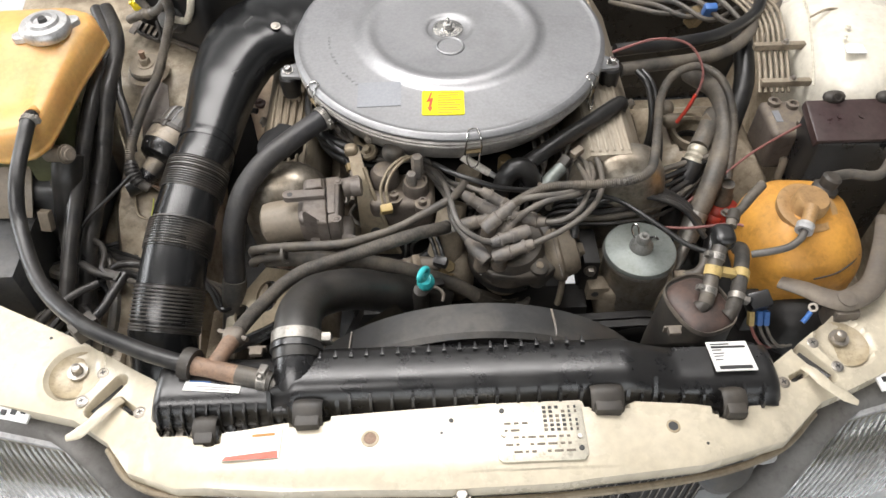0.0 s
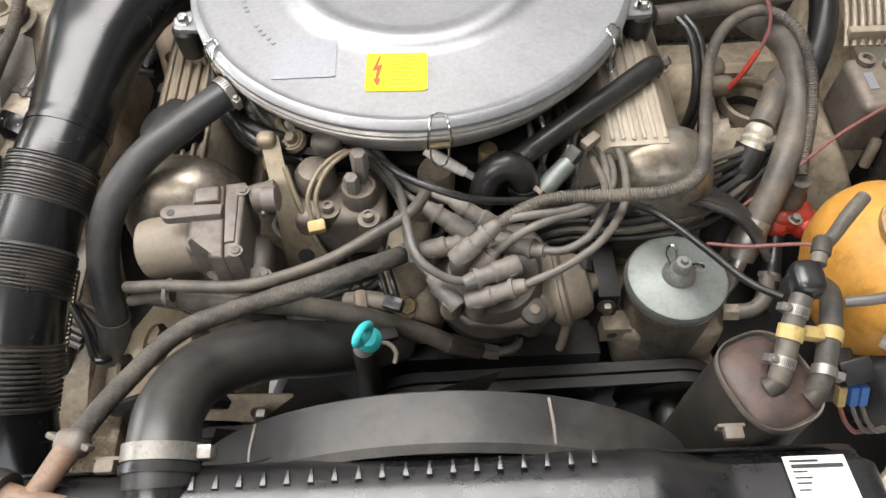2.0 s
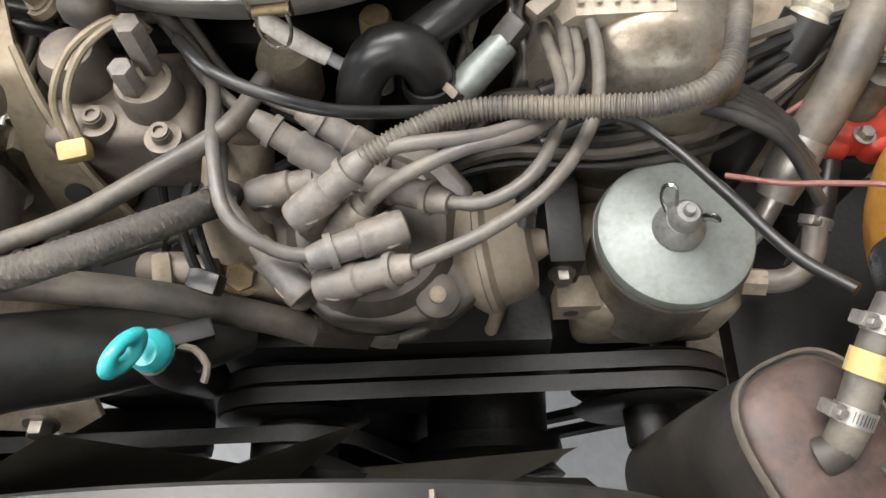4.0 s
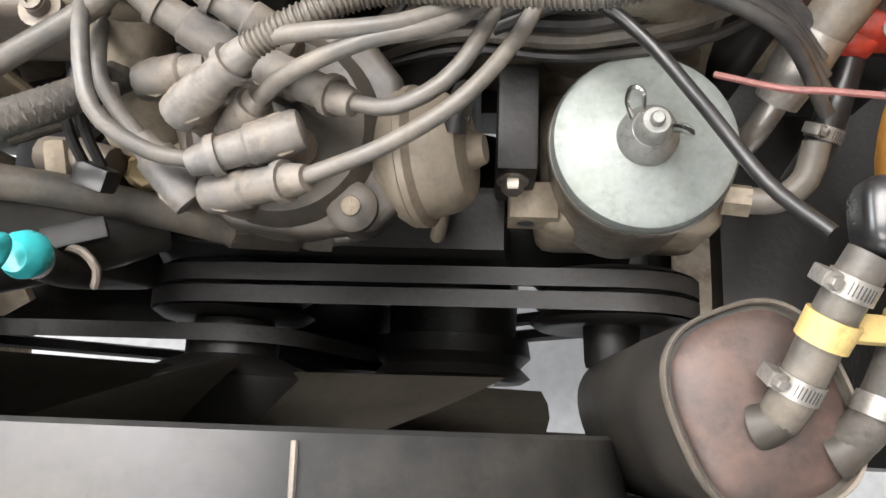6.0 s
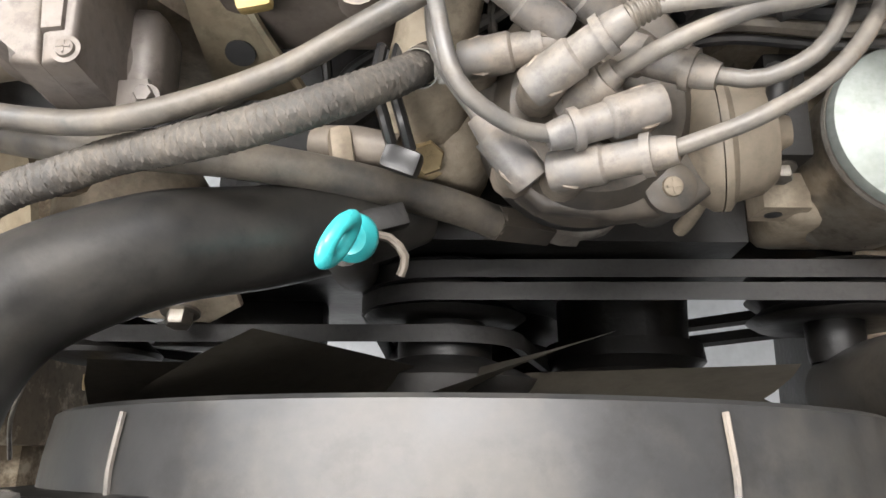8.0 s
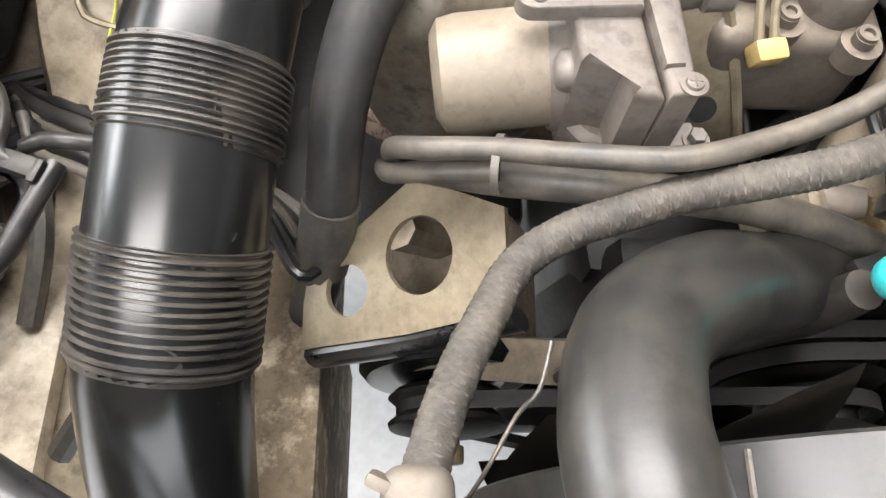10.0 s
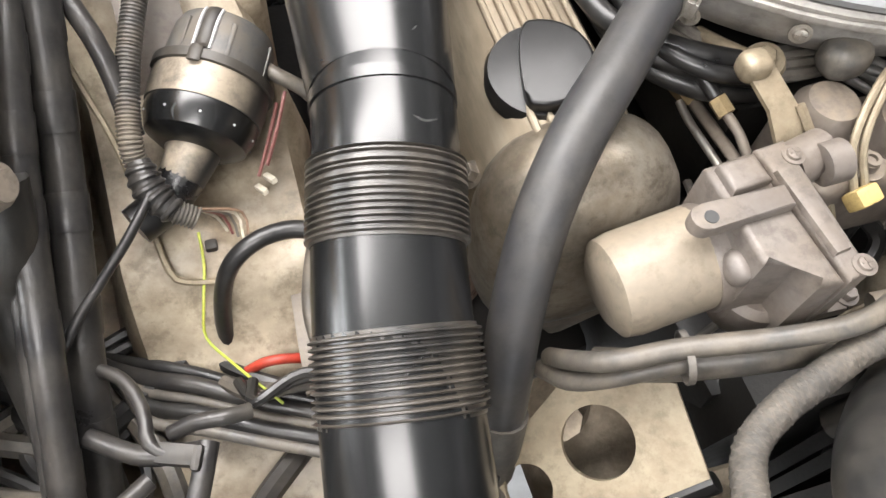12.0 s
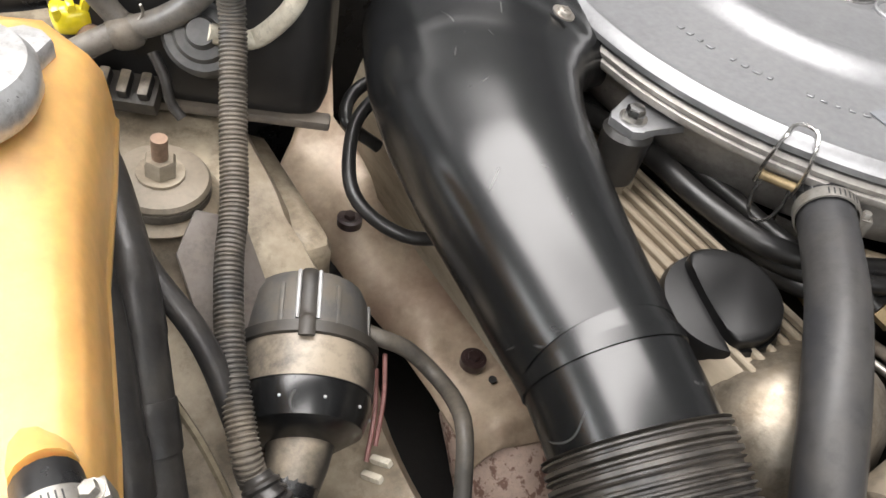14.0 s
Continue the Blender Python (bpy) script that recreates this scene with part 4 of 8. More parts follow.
for ang in (69.5, 126.5):
    a = radians(ang)
    p = [Vector((SC.x + r * math.cos(a), y, SC.z + r * math.sin(a))) for r, y in ((0.2375, 0.436), (0.2385, 0.45), (0.2355, 0.472))]
    part("mould_seam", sweep(p, 0.0014, 6), m_boot, shroud, "pale moulding seam")

fan = thing("cooling_fan", (0.025, 0.49, 0.66), "dark grey plastic engine cooling fan", "fan")
FM = aim((0.025, 0.488, 0.672), (0, -1, 0))
part("hub", lathe([(0, 0.02), (0.045, 0.02), (0.06, 0.012), (0.065, -0.015), (0.03, -0.03), (0, -0.03)], FM, 36), m_iron, fan)
for i in range(9):
    bm = bmesh.new()
    a0 = 2 * math.pi * i / 9 + 0.1
    g = []
    for j in range(7):
        r = 0.055 + 0.152 * j / 6
        g.append([bm.verts.new(FM @ Vector((r * math.cos(a0 + w * (0.30 - 0.05 * j / 6)), r * math.sin(a0 + w * (0.30 - 0.05 * j / 6)), w * (0.020 - 0.002 * j / 6) + 0.002 * j / 6))) for w in (-1, -0.5, 0, 0.5, 1)])
    for a, b in zip(g, g[1:]):
        for j in range(4):
            bm.faces.new((a[j], a[j + 1], b[j + 1], b[j]))
    bmesh.ops.solidify(bm, geom=bm.faces[:], thickness=0.003)
    part("blade", bm, m_fan, fan)
part("clutch", lathe([(0, -0.03), (0.03, -0.03), (0.03, -0.045), (0.024, -0.05), (0.024, -0.075), (0, -0.075)], FM, 28), m_iron, fan, "dark viscous clutch hub")


# auxiliary electric fan ahead of the radiator, seen under the front panel
af = thing("auxiliary_fan", (0.05, 0.315, 0.52), "black auxiliary electric fan with ringed guard", "fan")
AF = aim((0.06, 0.305, 0.690), (0, -1, 0.12))
part("shroud_ring", lathe([(0.150, -0.03), (0.162, -0.03), (0.164, 0.0), (0.158, 0.006), (0.152, 0.0), (0.150, -0.03)], AF, 64), m_black, af)
for i in range(6):
    part("guard_ring", lathe([(0.048 + 0.019 * i + 0.0018 * math.cos(a), 0.006 + 0.0018 * math.sin(a)) for a in [math.pi * k / 3 for k in range(7)]], AF, 56), m_black, af)
for i in range(8):
    m = AF @ pose(0, 0, 0, 0, 0, 45 * i + 12)
    part("guard_spoke", sweep([m @ Vector((0.03, 0, 0.008)), m @ Vector((0.09, 0, 0.010)), m @ Vector((0.155, 0, 0.004))], 0.0022, 6), m_black, af)
for i in range(7):
    m = AF @ pose(0, 0, 0, 0, 0, 360 / 7 * i) @ pose(0.09, 0, -0.015, 28, 0, 0)
    part("blade", prism([(-0.05, -0.014), (0.052, -0.026), (0.056, 0.022), (-0.05, 0.014)], -0.0012, 0.0012, m, 0.0005), m_fan, af)
part("motor", lathe([(0, -0.04), (0.04, -0.04), (0.042, 0.0), (0.032, 0.012), (0, 0.014)], AF, 32), m_black, af)
hb2 = thing("horn_pair", (0.29, 0.335, 0.70), "grey-blue dusty horn and bracket below the front panel", "horn")
part("disc", lathe([(0, -0.015), (0.03, -0.015), (0.036, 0.0), (0.03, 0.008), (0.012, 0.012), (0, 0.012)], aim((0.30, 0.325, 0.80), (0.2, -0.7, 0.6)), 32), m_domes, hb2)
part("bracket", box((0.05, 0.03, 0.02), at(0.245, 0.335, 0.815) @ pose(0, 0, 0, 15, 10, 20), 0.004), m_grey, hb2)
part("plug", box((0.022, 0.02, 0.03), at(0.275, 0.318, 0.822) @ pose(0, 0, 0, -20, 15, 0), 0.004), m_domes, hb2)
part("elbow", sweep([(0.315, 0.335, 0.81), (0.325, 0.32, 0.83), (0.34, 0.325, 0.82)], 0.010, 12), m_gcap, hb2)

# added dark sheet: hides the pale floor, reads as shade
part("gap_shade_sheet", box((0.16, 0.50, 0.01), at(-0.31, 0.92, 0.600), 0.003), m_iron, body, "added dark sheet for the shade under the manifold")


m_towers = M("beige_dusty_rubber", (0.23, 0.192, 0.152), 0.6, 0, (0.13, 0.118, 0.105), 0.6, 40, 260, 0.12, 0.2)


# ---- engine ----
def blob(c, r, e=2.4, segs=28, rings=16, bm=None, m=None):
    """A rounded casting: a super-ellipsoid of half sizes r; e over 2 squares it."""
    bm = bm or bmesh.new()
    base = at(*c) @ (m or Matrix())
    f = lambda v: math.copysign(abs(v) ** (2 / e), v)
    top, low = bm.verts.new(base @ Vector((0, 0, r[2]))), bm.verts.new(base @ Vector((0, 0, -r[2])))
    g = []
    for j in range(1, rings):
        p = math.pi * j / rings
        g.append([bm.verts.new(base @ Vector((r[0] * f(math.sin(p)) * f(math.cos(2 * math.pi * i / segs)), r[1] * f(math.sin(p)) * f(math.sin(2 * math.pi * i / segs)), r[2] * f(math.cos(p))))) for i in range(segs)])
    for i in range(segs):
        k = (i + 1) % segs
        bm.faces.new((top, g[0][i], g[0][k]))
        bm.faces.new((low, g[-1][k], g[-1][i]))
        for a, b in zip(g, g[1:]):
            bm.faces.new((a[i], b[i], b[k], a[k]))
    return bm


engine = thing("engine", (0.03, 0.8, 0.30), "dusty aluminium V8 engine with ribbed valve covers", "engine")
# block, cover and intake take the pit's shade as their colour
part("block", box((0.30, 0.46, 0.40), at(0.03, 0.83, 0.52), 0.02), m_iron, engine, "oily engine block blackened for the deep shade")
part("front_cover", prism([(-0.10, 0.40), (0.16, 0.40), (0.21, 0.60), (0.20, 0.735), (-0.10, 0.735), (-0.15, 0.60)], -0.02, 0.02, Matrix(((1, 0, 0, 0), (0, 0, 1, 0.60), (0, 1, 0, 0), (0, 0, 0, 1))), 0.008), m_iron, engine, "timing cover blackened for the pit's shade")
part("intake", box((0.24, 0.34, 0.10), at(0.03, 0.90, 0.80), 0.02), m_iron, engine, "intake manifold blackened for shade under the air cleaner")


def valve_cover(cx, s, y0, y1, z, mat, name):
    """A ribbed cover whose outer side, towards s, slopes down to the exhaust."""
    k = 1.0 if s > 0 else 0.80
    prof = [(-0.052, -0.10), (-0.050, -0.045), (-0.034, -0.008), (-0.028, -0.002), (0.026, 0.0), (0.032, -0.006), (0.058 * k, -0.045), (0.074 * k, -0.085), (0.074 * k, -0.12)]
    bm = bmesh.new()
    ys = [y0 + (y1 - y0) * i / 12 for i in range(13)]
    g = [[bm.verts.new((cx + s * u, y, z + w)) for u, w in prof] for y in ys]
    for a, b in zip(g, g[1:]):
        for i in range(len(prof) - 1):
            bm.faces.new((a[i], a[i + 1], b[i + 1], b[i]))
    for row in (g[0], g[-1]):
        bm.faces.new(row)
    bm.faces.new([r[0] for r in g] + [r[-1] for r in g[::-1]])
    cov = part("valve_cover", bm, mat, engine, "dusty cast aluminium valve cover")
    for i in range(6):
        u = -0.025 + i * 0.0098
        part("rib", box((0.0042, y1 - y0 - 0.004, 0.005 if s < 0 else 0.0018), at(cx + s * u, (y0 + y1) / 2 + 0.004, z + 0.001), 0.0012, None, 1), mat, cov)
    for yy in (y0 + 0.03, y0 + 0.16, y0 + 0.29):
        part("cover_bolt", hexa(aim((cx + s * 0.062 * k, yy, z - 0.052), (s * 0.75, 0, 0.66)), 0.006, 0.008), m_steel, cov)
    return cov


m_tancov = M("tan_dusty_aluminium", (0.34, 0.295, 0.225), 0.5, 0.25, (0.15, 0.115, 0.075), 0.85, 14, 200, 0.15, 0.2, stretch=(1, 0.25, 1))
m_palecov = M("pale_cast_cover", (0.46, 0.41, 0.33), 0.48, 0.25, (0.25, 0.20, 0.14), 0.8, 14, 200, 0.15, 0.2, stretch=(1, 0.25, 1))
valve_cover(0.234, 1, 0.715, 1.09, 0.887, m_palecov, "right")
valve_cover(-0.197, -1, 0.715, 1.09, 0.873, m_tancov, "left")
part("cover_nose", blob((0.259, 0.722, 0.795), (0.058, 0.040, 0.092), 2.7), m_alu, engine, "rounded cast front of the valve cover")
part("cover_nose", blob((-0.197, 0.708, 0.800), (0.060, 0.042, 0.085), 2.6), m_alu, engine, "rounded cast front of the valve cover")
part("cover_flange", prism([(-0.06, -0.05), (0.06, -0.05), (0.066, 0.0), (0.06, 0.05), (-0.06, 0.05), (-0.066, 0.0)], -0.006, 0.006, aim((0.262, 0.702, 0.745), (0.1, -0.9, 0.45)), 0.003), m_alud, engine)
part("head", box((0.12, 0.40, 0.10), at(0.24, 0.89, 0.735) @ pose(0, 0, 0, 0, 30, 0), 0.01), m_alud, engine, "dirty cylinder head")
part("head", box((0.12, 0.40, 0.10), at(-0.160, 0.89, 0.735) @ pose(0, 0, 0, 0, -30, 0), 0.01), m_alud, engine, "dirty cylinder head")
part("thermostat_housing", blob((0.020, 0.622, 0.765), (0.030, 0.030, 0.045), 2.6), m_alud, engine, "dirty cast thermostat housing")
part("outlet_flange", box((0.012, 0.035, 0.060), at(-0.030, 0.600, 0.790) @ pose(0, 0, 0, 12, 8, 10), 0.005), m_alud, engine)
part("temperature_sensor", hexa(aim((0.013, 0.605, 0.800), (0.2, -0.5, 0.8)), 0.009, 0.012), m_brass, engine, "dull brass hexagon sensor")
part("temperature_sensor", sweep([(-0.042, 0.610, 0.800), (-0.020, 0.606, 0.806), (0.002, 0.602, 0.812)], [0.010, 0.011, 0.008], 12), m_strap, engine, "dust-covered union")
part("outlet", sweep([(0.012, 0.628, 0.80), (0.018, 0.645, 0.838), (0.024, 0.662, 0.862)], [0.024, 0.020, 0.018], 16), m_alud, engine, "cast water outlet")

# oil filler cap
oil = thing("oil_filler_cap", (-0.205, 0.767, 0.864), "round black oil filler cap with a slanted grip", "oil cap")
OM = aim((-0.2045, 0.767, 0.864), (-0.10, -0.10, 1))
part("cap", lathe([(0, 0.0), (0.028, 0.0), (0.0315, 0.003), (0.0318, 0.0115), (0.0300, 0.0155), (0.012, 0.0175), (0, 0.0177)], OM, 48), m_oil, oil)
edge = [(-0.0085 - 0.004 * math.cos(math.pi * k / 8 - math.pi / 2), 0.0265 * math.sin(math.pi * k / 8 - math.pi / 2)) for k in range(9)]
edge = [(0.0285 * math.cos(radians(a)), 0.0285 * math.sin(radians(a))) for a in range(-104, 105, 13)] + edge[::-1]
part("grip", prism(edge, 0.0145, 0.0232, OM @ pose(0.0, 0, 0, 0, 0, 30), 0.0025, None, 3), m_oil, oil, "raised grip cut by a curved step")
part("seal", lathe([(0.020, -0.008), (0.0255, -0.008), (0.0255, 0.0), (0.020, 0.0)], OM, 36), m_alu, oil)

# ---- air cleaner ----
ac = thing("air_cleaner", (0.027, 0.906, 0.88), "round brushed metal air cleaner housing with clipped lid", "air cleaner")
AM = at(0.029, 0.910, 0.0)
bowl = part("bowl", lathe([(0, 0.868), (0.15, 0.874), (0.182, 0.880), (0.196, 0.890), (0.2045, 0.907), (0.2085, 0.921), (0.2150, 0.9225), (0.2165, 0.9245), (0.2165, 0.9275), (0.2150, 0.9288), (0.2165, 0.9300), (0.2170, 0.9325), (0.2145, 0.9345), (0, 0.9345)], AM, 128), m_bowl, ac, "grey metal lower bowl")
lid = part("lid", lathe([(0.2140, 0.9355), (0.2172, 0.9375), (0.2175, 0.941), (0.2150, 0.9445), (0.2105, 0.9462), (0.2070, 0.9445), (0.203, 0.9442), (0.150, 0.9472), (0.138, 0.9478), (0.132, 0.9484), (0.126, 0.9520), (0.120, 0.9550), (0.114, 0.9556), (0.109, 0.9545), (0.103, 0.9522), (0.098, 0.9515), (0.040, 0.9528), (0.034, 0.9530), (0.031, 0.9512), (0.0285, 0.9495), (0.0, 0.9495)], AM, 128), m_lid, ac, "brushed metal lid with pressed rings")
NM = at(0.027, 0.911, 0.9495)
part("centre_washer", lathe([(0, 0.0), (0.021, 0.0), (0.021, 0.0018), (0.010, 0.003), (0.0085, 0.005), (0, 0.005)], NM, 32), m_chrome, lid)
part("centre_nut", hexa(NM @ at(0, 0, 0.004), 0.0065, 0.008), m_chrome, lid, "steel centre nut")
part("stud", lathe([(0.003, 0.0), (0.003, 0.017), (0.002, 0.018), (0, 0.018)], NM, 12), m_chrome, lid)
EM = at(0.0285, 0.867, 0.9534)
part("embossed_disc", lathe([(0.0195, -0.003), (0.0195, 0.0010), (0.0180, 0.0018), (0.0165, 0.0010), (0.0160, 0.0002), (0, 0.0004)], EM, 48), m_lid, lid, "round embossed badge")
# faint stamped marks round the lid
rng = random.Random(9)
for i in range(16):
    a = radians(182 + i * 2.6)
    if i in (4, 9, 10):
        continue
    m = AM @ at(0.168 * math.cos(a), 0.168 * math.sin(a), 0.9467) @ pose(0, 0, 0, 0, 0, math.degrees(a) + 90)
    part("stamped_mark", box((rng.uniform(0.0025, 0.005), 0.004, 0.0009), m, 0.0003, None, 1), m_lid, lid)
def on_lid(x, y, lift):
    """A frame lying on the lid's gently sloped outer ring."""
    d = Vector((x - 0.029, y - 0.910, 0))
    z = 0.9442 + (0.203 - d.length) * 0.0566 + lift
    n = (d.normalized() * 0.0566 + Vector((0, 0, 1))).normalized()
    ax = (Vector((1, 0, 0)) - n * n.x).normalized()
    ay = n.cross(ax)
    return Matrix(((ax.x, ay.x, n.x, x), (ax.y, ay.y, n.y, y), (ax.z, ay.z, n.z, z), (0, 0, 0, 1)))


LB = on_lid(0.0145, 0.7555, 0.0006) @ pose(0, 0, 0, 0, 0, -1.5)
sticker = part("warning_sticker", prism([(-0.027, -0.020), (-0.025, -0.022), (0.025, -0.022), (0.027, -0.020), (0.027, 0.020), (0.025, 0.022), (-0.025, 0.022), (-0.027, 0.020)], -0.0005, 0.0008, LB), m_yel, lid, "yellow high-voltage warning sticker")
bolt_shape = [(-0.0155, 0.018), (-0.0215, 0.001), (-0.0170, 0.0025), (-0.0185, -0.009), (-0.0205, -0.0085), (-0.0165, -0.017), (-0.0135, -0.0085), (-0.0158, -0.0085), (-0.0125, 0.0085), (-0.0170, 0.0065), (-0.0140, 0.018)]
part("lightning_arrow", prism(bolt_shape, 0.0008, 0.0014, LB), m_red, sticker, "red lightning arrow")
for y, x0, x1 in ((0.018, -0.004, 0.022), (0.0135, -0.007, 0.020), (0.009, -0.007, 0.012), (0.0045, -0.007, 0.024), (0.0, -0.007, 0.016), (-0.0045, -0.007, 0.022), (-0.009, -0.007, 0.019), (-0.0135, -0.007, 0.022), (-0.018, -0.007, 0.012)):
    part("print_bar", box((x1 - x0, 0.0021, 0.0005), LB @ at((x0 + x1) / 2, y, 0.0009)), m_gold, sticker)
part("foil_label", box((0.056, 0.046, 0.0005), on_lid(-0.067, 0.777, 0.0006) @ pose(0, 0, 0, 0, 0, -1)), m_stick, lid, "dull grey foil label")


def ear(x, y, s):
    z = 0.916
    tip, root = Vector((x, y, z)), Vector((0.029, 0.910, z))
    d = (root - tip).normalized()
    m = Matrix(((d.x, -d.y, 0, x), (d.y, d.x, 0, y), (0, 0, 1, z), (0, 0, 0, 1)))
    plate = part("ear", prism([(-0.010, -0.008), (-0.004, -0.012), (0.006, -0.013), (0.042, -0.026), (0.046, 0.026), (0.006, 0.013), (-0.004, 0.012), (-0.010, 0.008)], -0.002, 0.003, m, 0.001), m_lid, ac, "riveted mounting ear")
    part("ear_nut", hexa(at(x, y, z + 0.003), 0.0055, 0.008), m_chrome, plate)
    part("rubber_mount", lathe([(0, -0.038), (0.008, -0.038), (0.013, -0.034), (0.0145, -0.004), (0.012, -0.001), (0, -0.001)], at(x, y, z - 0.001), 24), m_rub, plate, "black rubber mount")
    part("mount_bracket", box((0.02, 0.02, 0.02), at(x + s * 0.002, y, z - 0.045), 0.003), m_alud, plate)


ear(-0.197, 0.867, 1)
ear(0.255, 0.865, -1)


def spring_clip(a):
    """A wire toggle clip over the rim at angle a."""
    m = AM @ pose(0, 0, 0, 0, 0, math.degrees(a) - 90)
    P = lambda x, r, z: m @ Vector((x, r, z))
    clip = part("toggle_clip", sweep([P(-0.010, 0.215, 0.913), P(-0.010, 0.2195, 0.930), P(-0.008, 0.2175, 0.944), P(-0.005, 0.209, 0.9487), P(0.005, 0.209, 0.9487), P(0.008, 0.2175, 0.944), P(0.010, 0.2195, 0.930), P(0.010, 0.215, 0.913)], 0.0011, 6, 0.003), m_chrome, ac, "bent wire toggle clip")
    part("wire_loop", sweep([P(-0.007, 0.217, 0.920), P(-0.008, 0.2185, 0.908), P(-0.005, 0.2195, 0.897), P(0.0, 0.2195, 0.894), P(0.005, 0.2195, 0.897), P(0.008, 0.2185, 0.908), P(0.007, 0.217, 0.920)], 0.0011, 6, 0.003), m_chrome, clip)
    part("hinge", lathe([(0.0028, -0.009), (0.0028, 0.009), (0, 0.009)], m @ at(0, 0.216, 0.919) @ pose(0, 0, 0, 0, 90, 0), 10), m_brass, clip)


for deg in (275.5, 211.5, 329, 60, 140):
    spring_clip(radians(deg))
part("side_nipple", sweep([(-0.108, 0.808, 0.915), (-0.128, 0.788, 0.915), (-0.142, 0.773, 0.9148)], 0.0138, 18), m_lid, ac, "metal breather nipple")
part("bowl_screw", screw(aim((-0.083, 0.728, 0.914), (-0.5, -0.86, 0.1)), 0.004), m_steel, bowl)
part("bowl_screw", screw(aim((-0.125, 0.764, 0.902), (-0.7, -0.7, 0.1)), 0.004), m_steel, bowl)

# breather hose from the air cleaner down to the front
br = hose("breather_hose", [(-0.135, 0.780, 0.915), (-0.161, 0.754, 0.914), (-0.186, 0.729, 0.912), (-0.213, 0.704, 0.905), (-0.236, 0.679, 0.889), (-0.2495, 0.660, 0.869), (-0.2595, 0.641, 0.839), (-0.264, 0.627, 0.808), (-0.267, 0.617, 0.782), (-0.274, 0.600, 0.740), (-0.285, 0.585, 0.690)], 0.0142, m_breath, "thick black rubber breather hose from the air cleaner")
part("tape_wrap", sweep([(-0.2675, 0.6155, 0.778), (-0.2705, 0.608, 0.760), (-0.276, 0.598, 0.733)], 0.0160, 16), m_rubd, br)
hose_clamp("clamp", (-0.145, 0.770, 0.9148), (-0.7, -0.7, -0.02), 0.0150, br, 0.008, (0.7, -0.7, 0))

# ---- intake duct ----
duct = thing("intake_duct", (-0.35, 0.55, 0.72), "glossy black plastic air intake duct with bellows", "air duct")
DUCT = [(-0.346, 0.440, 0.660), (-0.343, 0.475, 0.725), (-0.338, 0.524, 0.792), (-0.331, 0.572, 0.822), (-0.324, 0.628, 0.847), (-0.314, 0.684, 0.866), (-0.305, 0.722, 0.880), (-0.298, 0.757, 0.887), (-0.2935, 0.790, 0.893)]
RADII = [0.0405, 0.0405, 0.0405, 0.0405, 0.0390, 0.0378, 0.0370, 0.0370, 0.0355]
part("tube", sweep(DUCT, RADII, 36, 0.006), m_duct, duct, "smooth black tube")
UPPER = [((-0.3350, 0.765), (-0.2610, 0.750), 0.8870, 0.0374), ((-0.3340, 0.812), (-0.2520, 0.796), 0.8970, 0.0390), ((-0.3330, 0.862), (-0.2420, 0.836), 0.9060, 0.0410), ((-0.3280, 0.908), (-0.2320, 0.864), 0.9120, 0.0415), ((-0.3190, 0.948), (-0.2200, 0.886), 0.9170, 0.0410), ((-0.3010, 0.992), (-0.2050, 0.901), 0.9190, 0.0400), ((-0.2690, 1.028), (-0.1910, 0.909), 0.9190, 0.0360), ((-0.2150, 1.044), (-0.1760, 0.912), 0.9180, 0.0300), ((-0.1480, 1.040), (-0.1600, 0.912), 0.9165, 0.0220)]


def upper_duct():
    """A flattened tube lofted between its two side edges."""
    n = 5
    bm = bmesh.new()
    rings = []
    for i in range((len(UPPER) - 1) * n + 1):
        u = i / n
        k = min(int(u), len(UPPER) - 2)
        f = u - k
        f2 = f * f * (3 - 2 * f)
        mid = lambda side, c: UPPER[k][side][c] + (UPPER[k + 1][side][c] - UPPER[k][side][c]) * f
        a, b = Vector((mid(0, 0), mid(0, 1), 0)), Vector((mid(1, 0), mid(1, 1), 0))
        z = UPPER[k][2] + (UPPER[k + 1][2] - UPPER[k][2]) * f
        h = UPPER[k][3] + (UPPER[k + 1][3] - UPPER[k][3]) * f2
        c, w = (a + b) / 2, (b - a) / 2
        ring = []
        for s in range(40):
            q = 2 * math.pi * s / 40
            e = 2 / (2.0 + 0.25 * min(1, u / 3))
            co, si = math.copysign(abs(math.cos(q)) ** e, math.cos(q)), math.copysign(abs(math.sin(q)) ** e, math.sin(q))
            ring.append(bm.verts.new(c + w * co + Vector((0, 0, z + h * si))))
        rings.append(ring)
    for a, b in zip(rings, rings[1:]):
        for s in range(40):
            bm.faces.new((a[s], a[(s + 1) % 40], b[(s + 1) % 40], b[s]))
    bm.faces.new(rings[0][::-1])
    bm.faces.new(rings[-1])
    return bm


part("upper_duct", upper_duct(), m_duct, duct, "wide scuffed black upper duct", 60)
part("seam_ring", sweep([(-0.2990, 0.752, 0.8860), (-0.2978, 0.758, 0.8875)], 0.0380, 36, 0.003), m_duct, duct, "joint line of the duct")
BEL = [((-0.338, 0.524, 0.792), (-0.331, 0.572, 0.822), 0.0410, 0.0405), ((-0.3265, 0.608, 0.838), (-0.3205, 0.647, 0.8535), 0.0395, 0.0388), ((-0.314, 0.684, 0.866), (-0.305, 0.722, 0.880), 0.0380, 0.0374)]
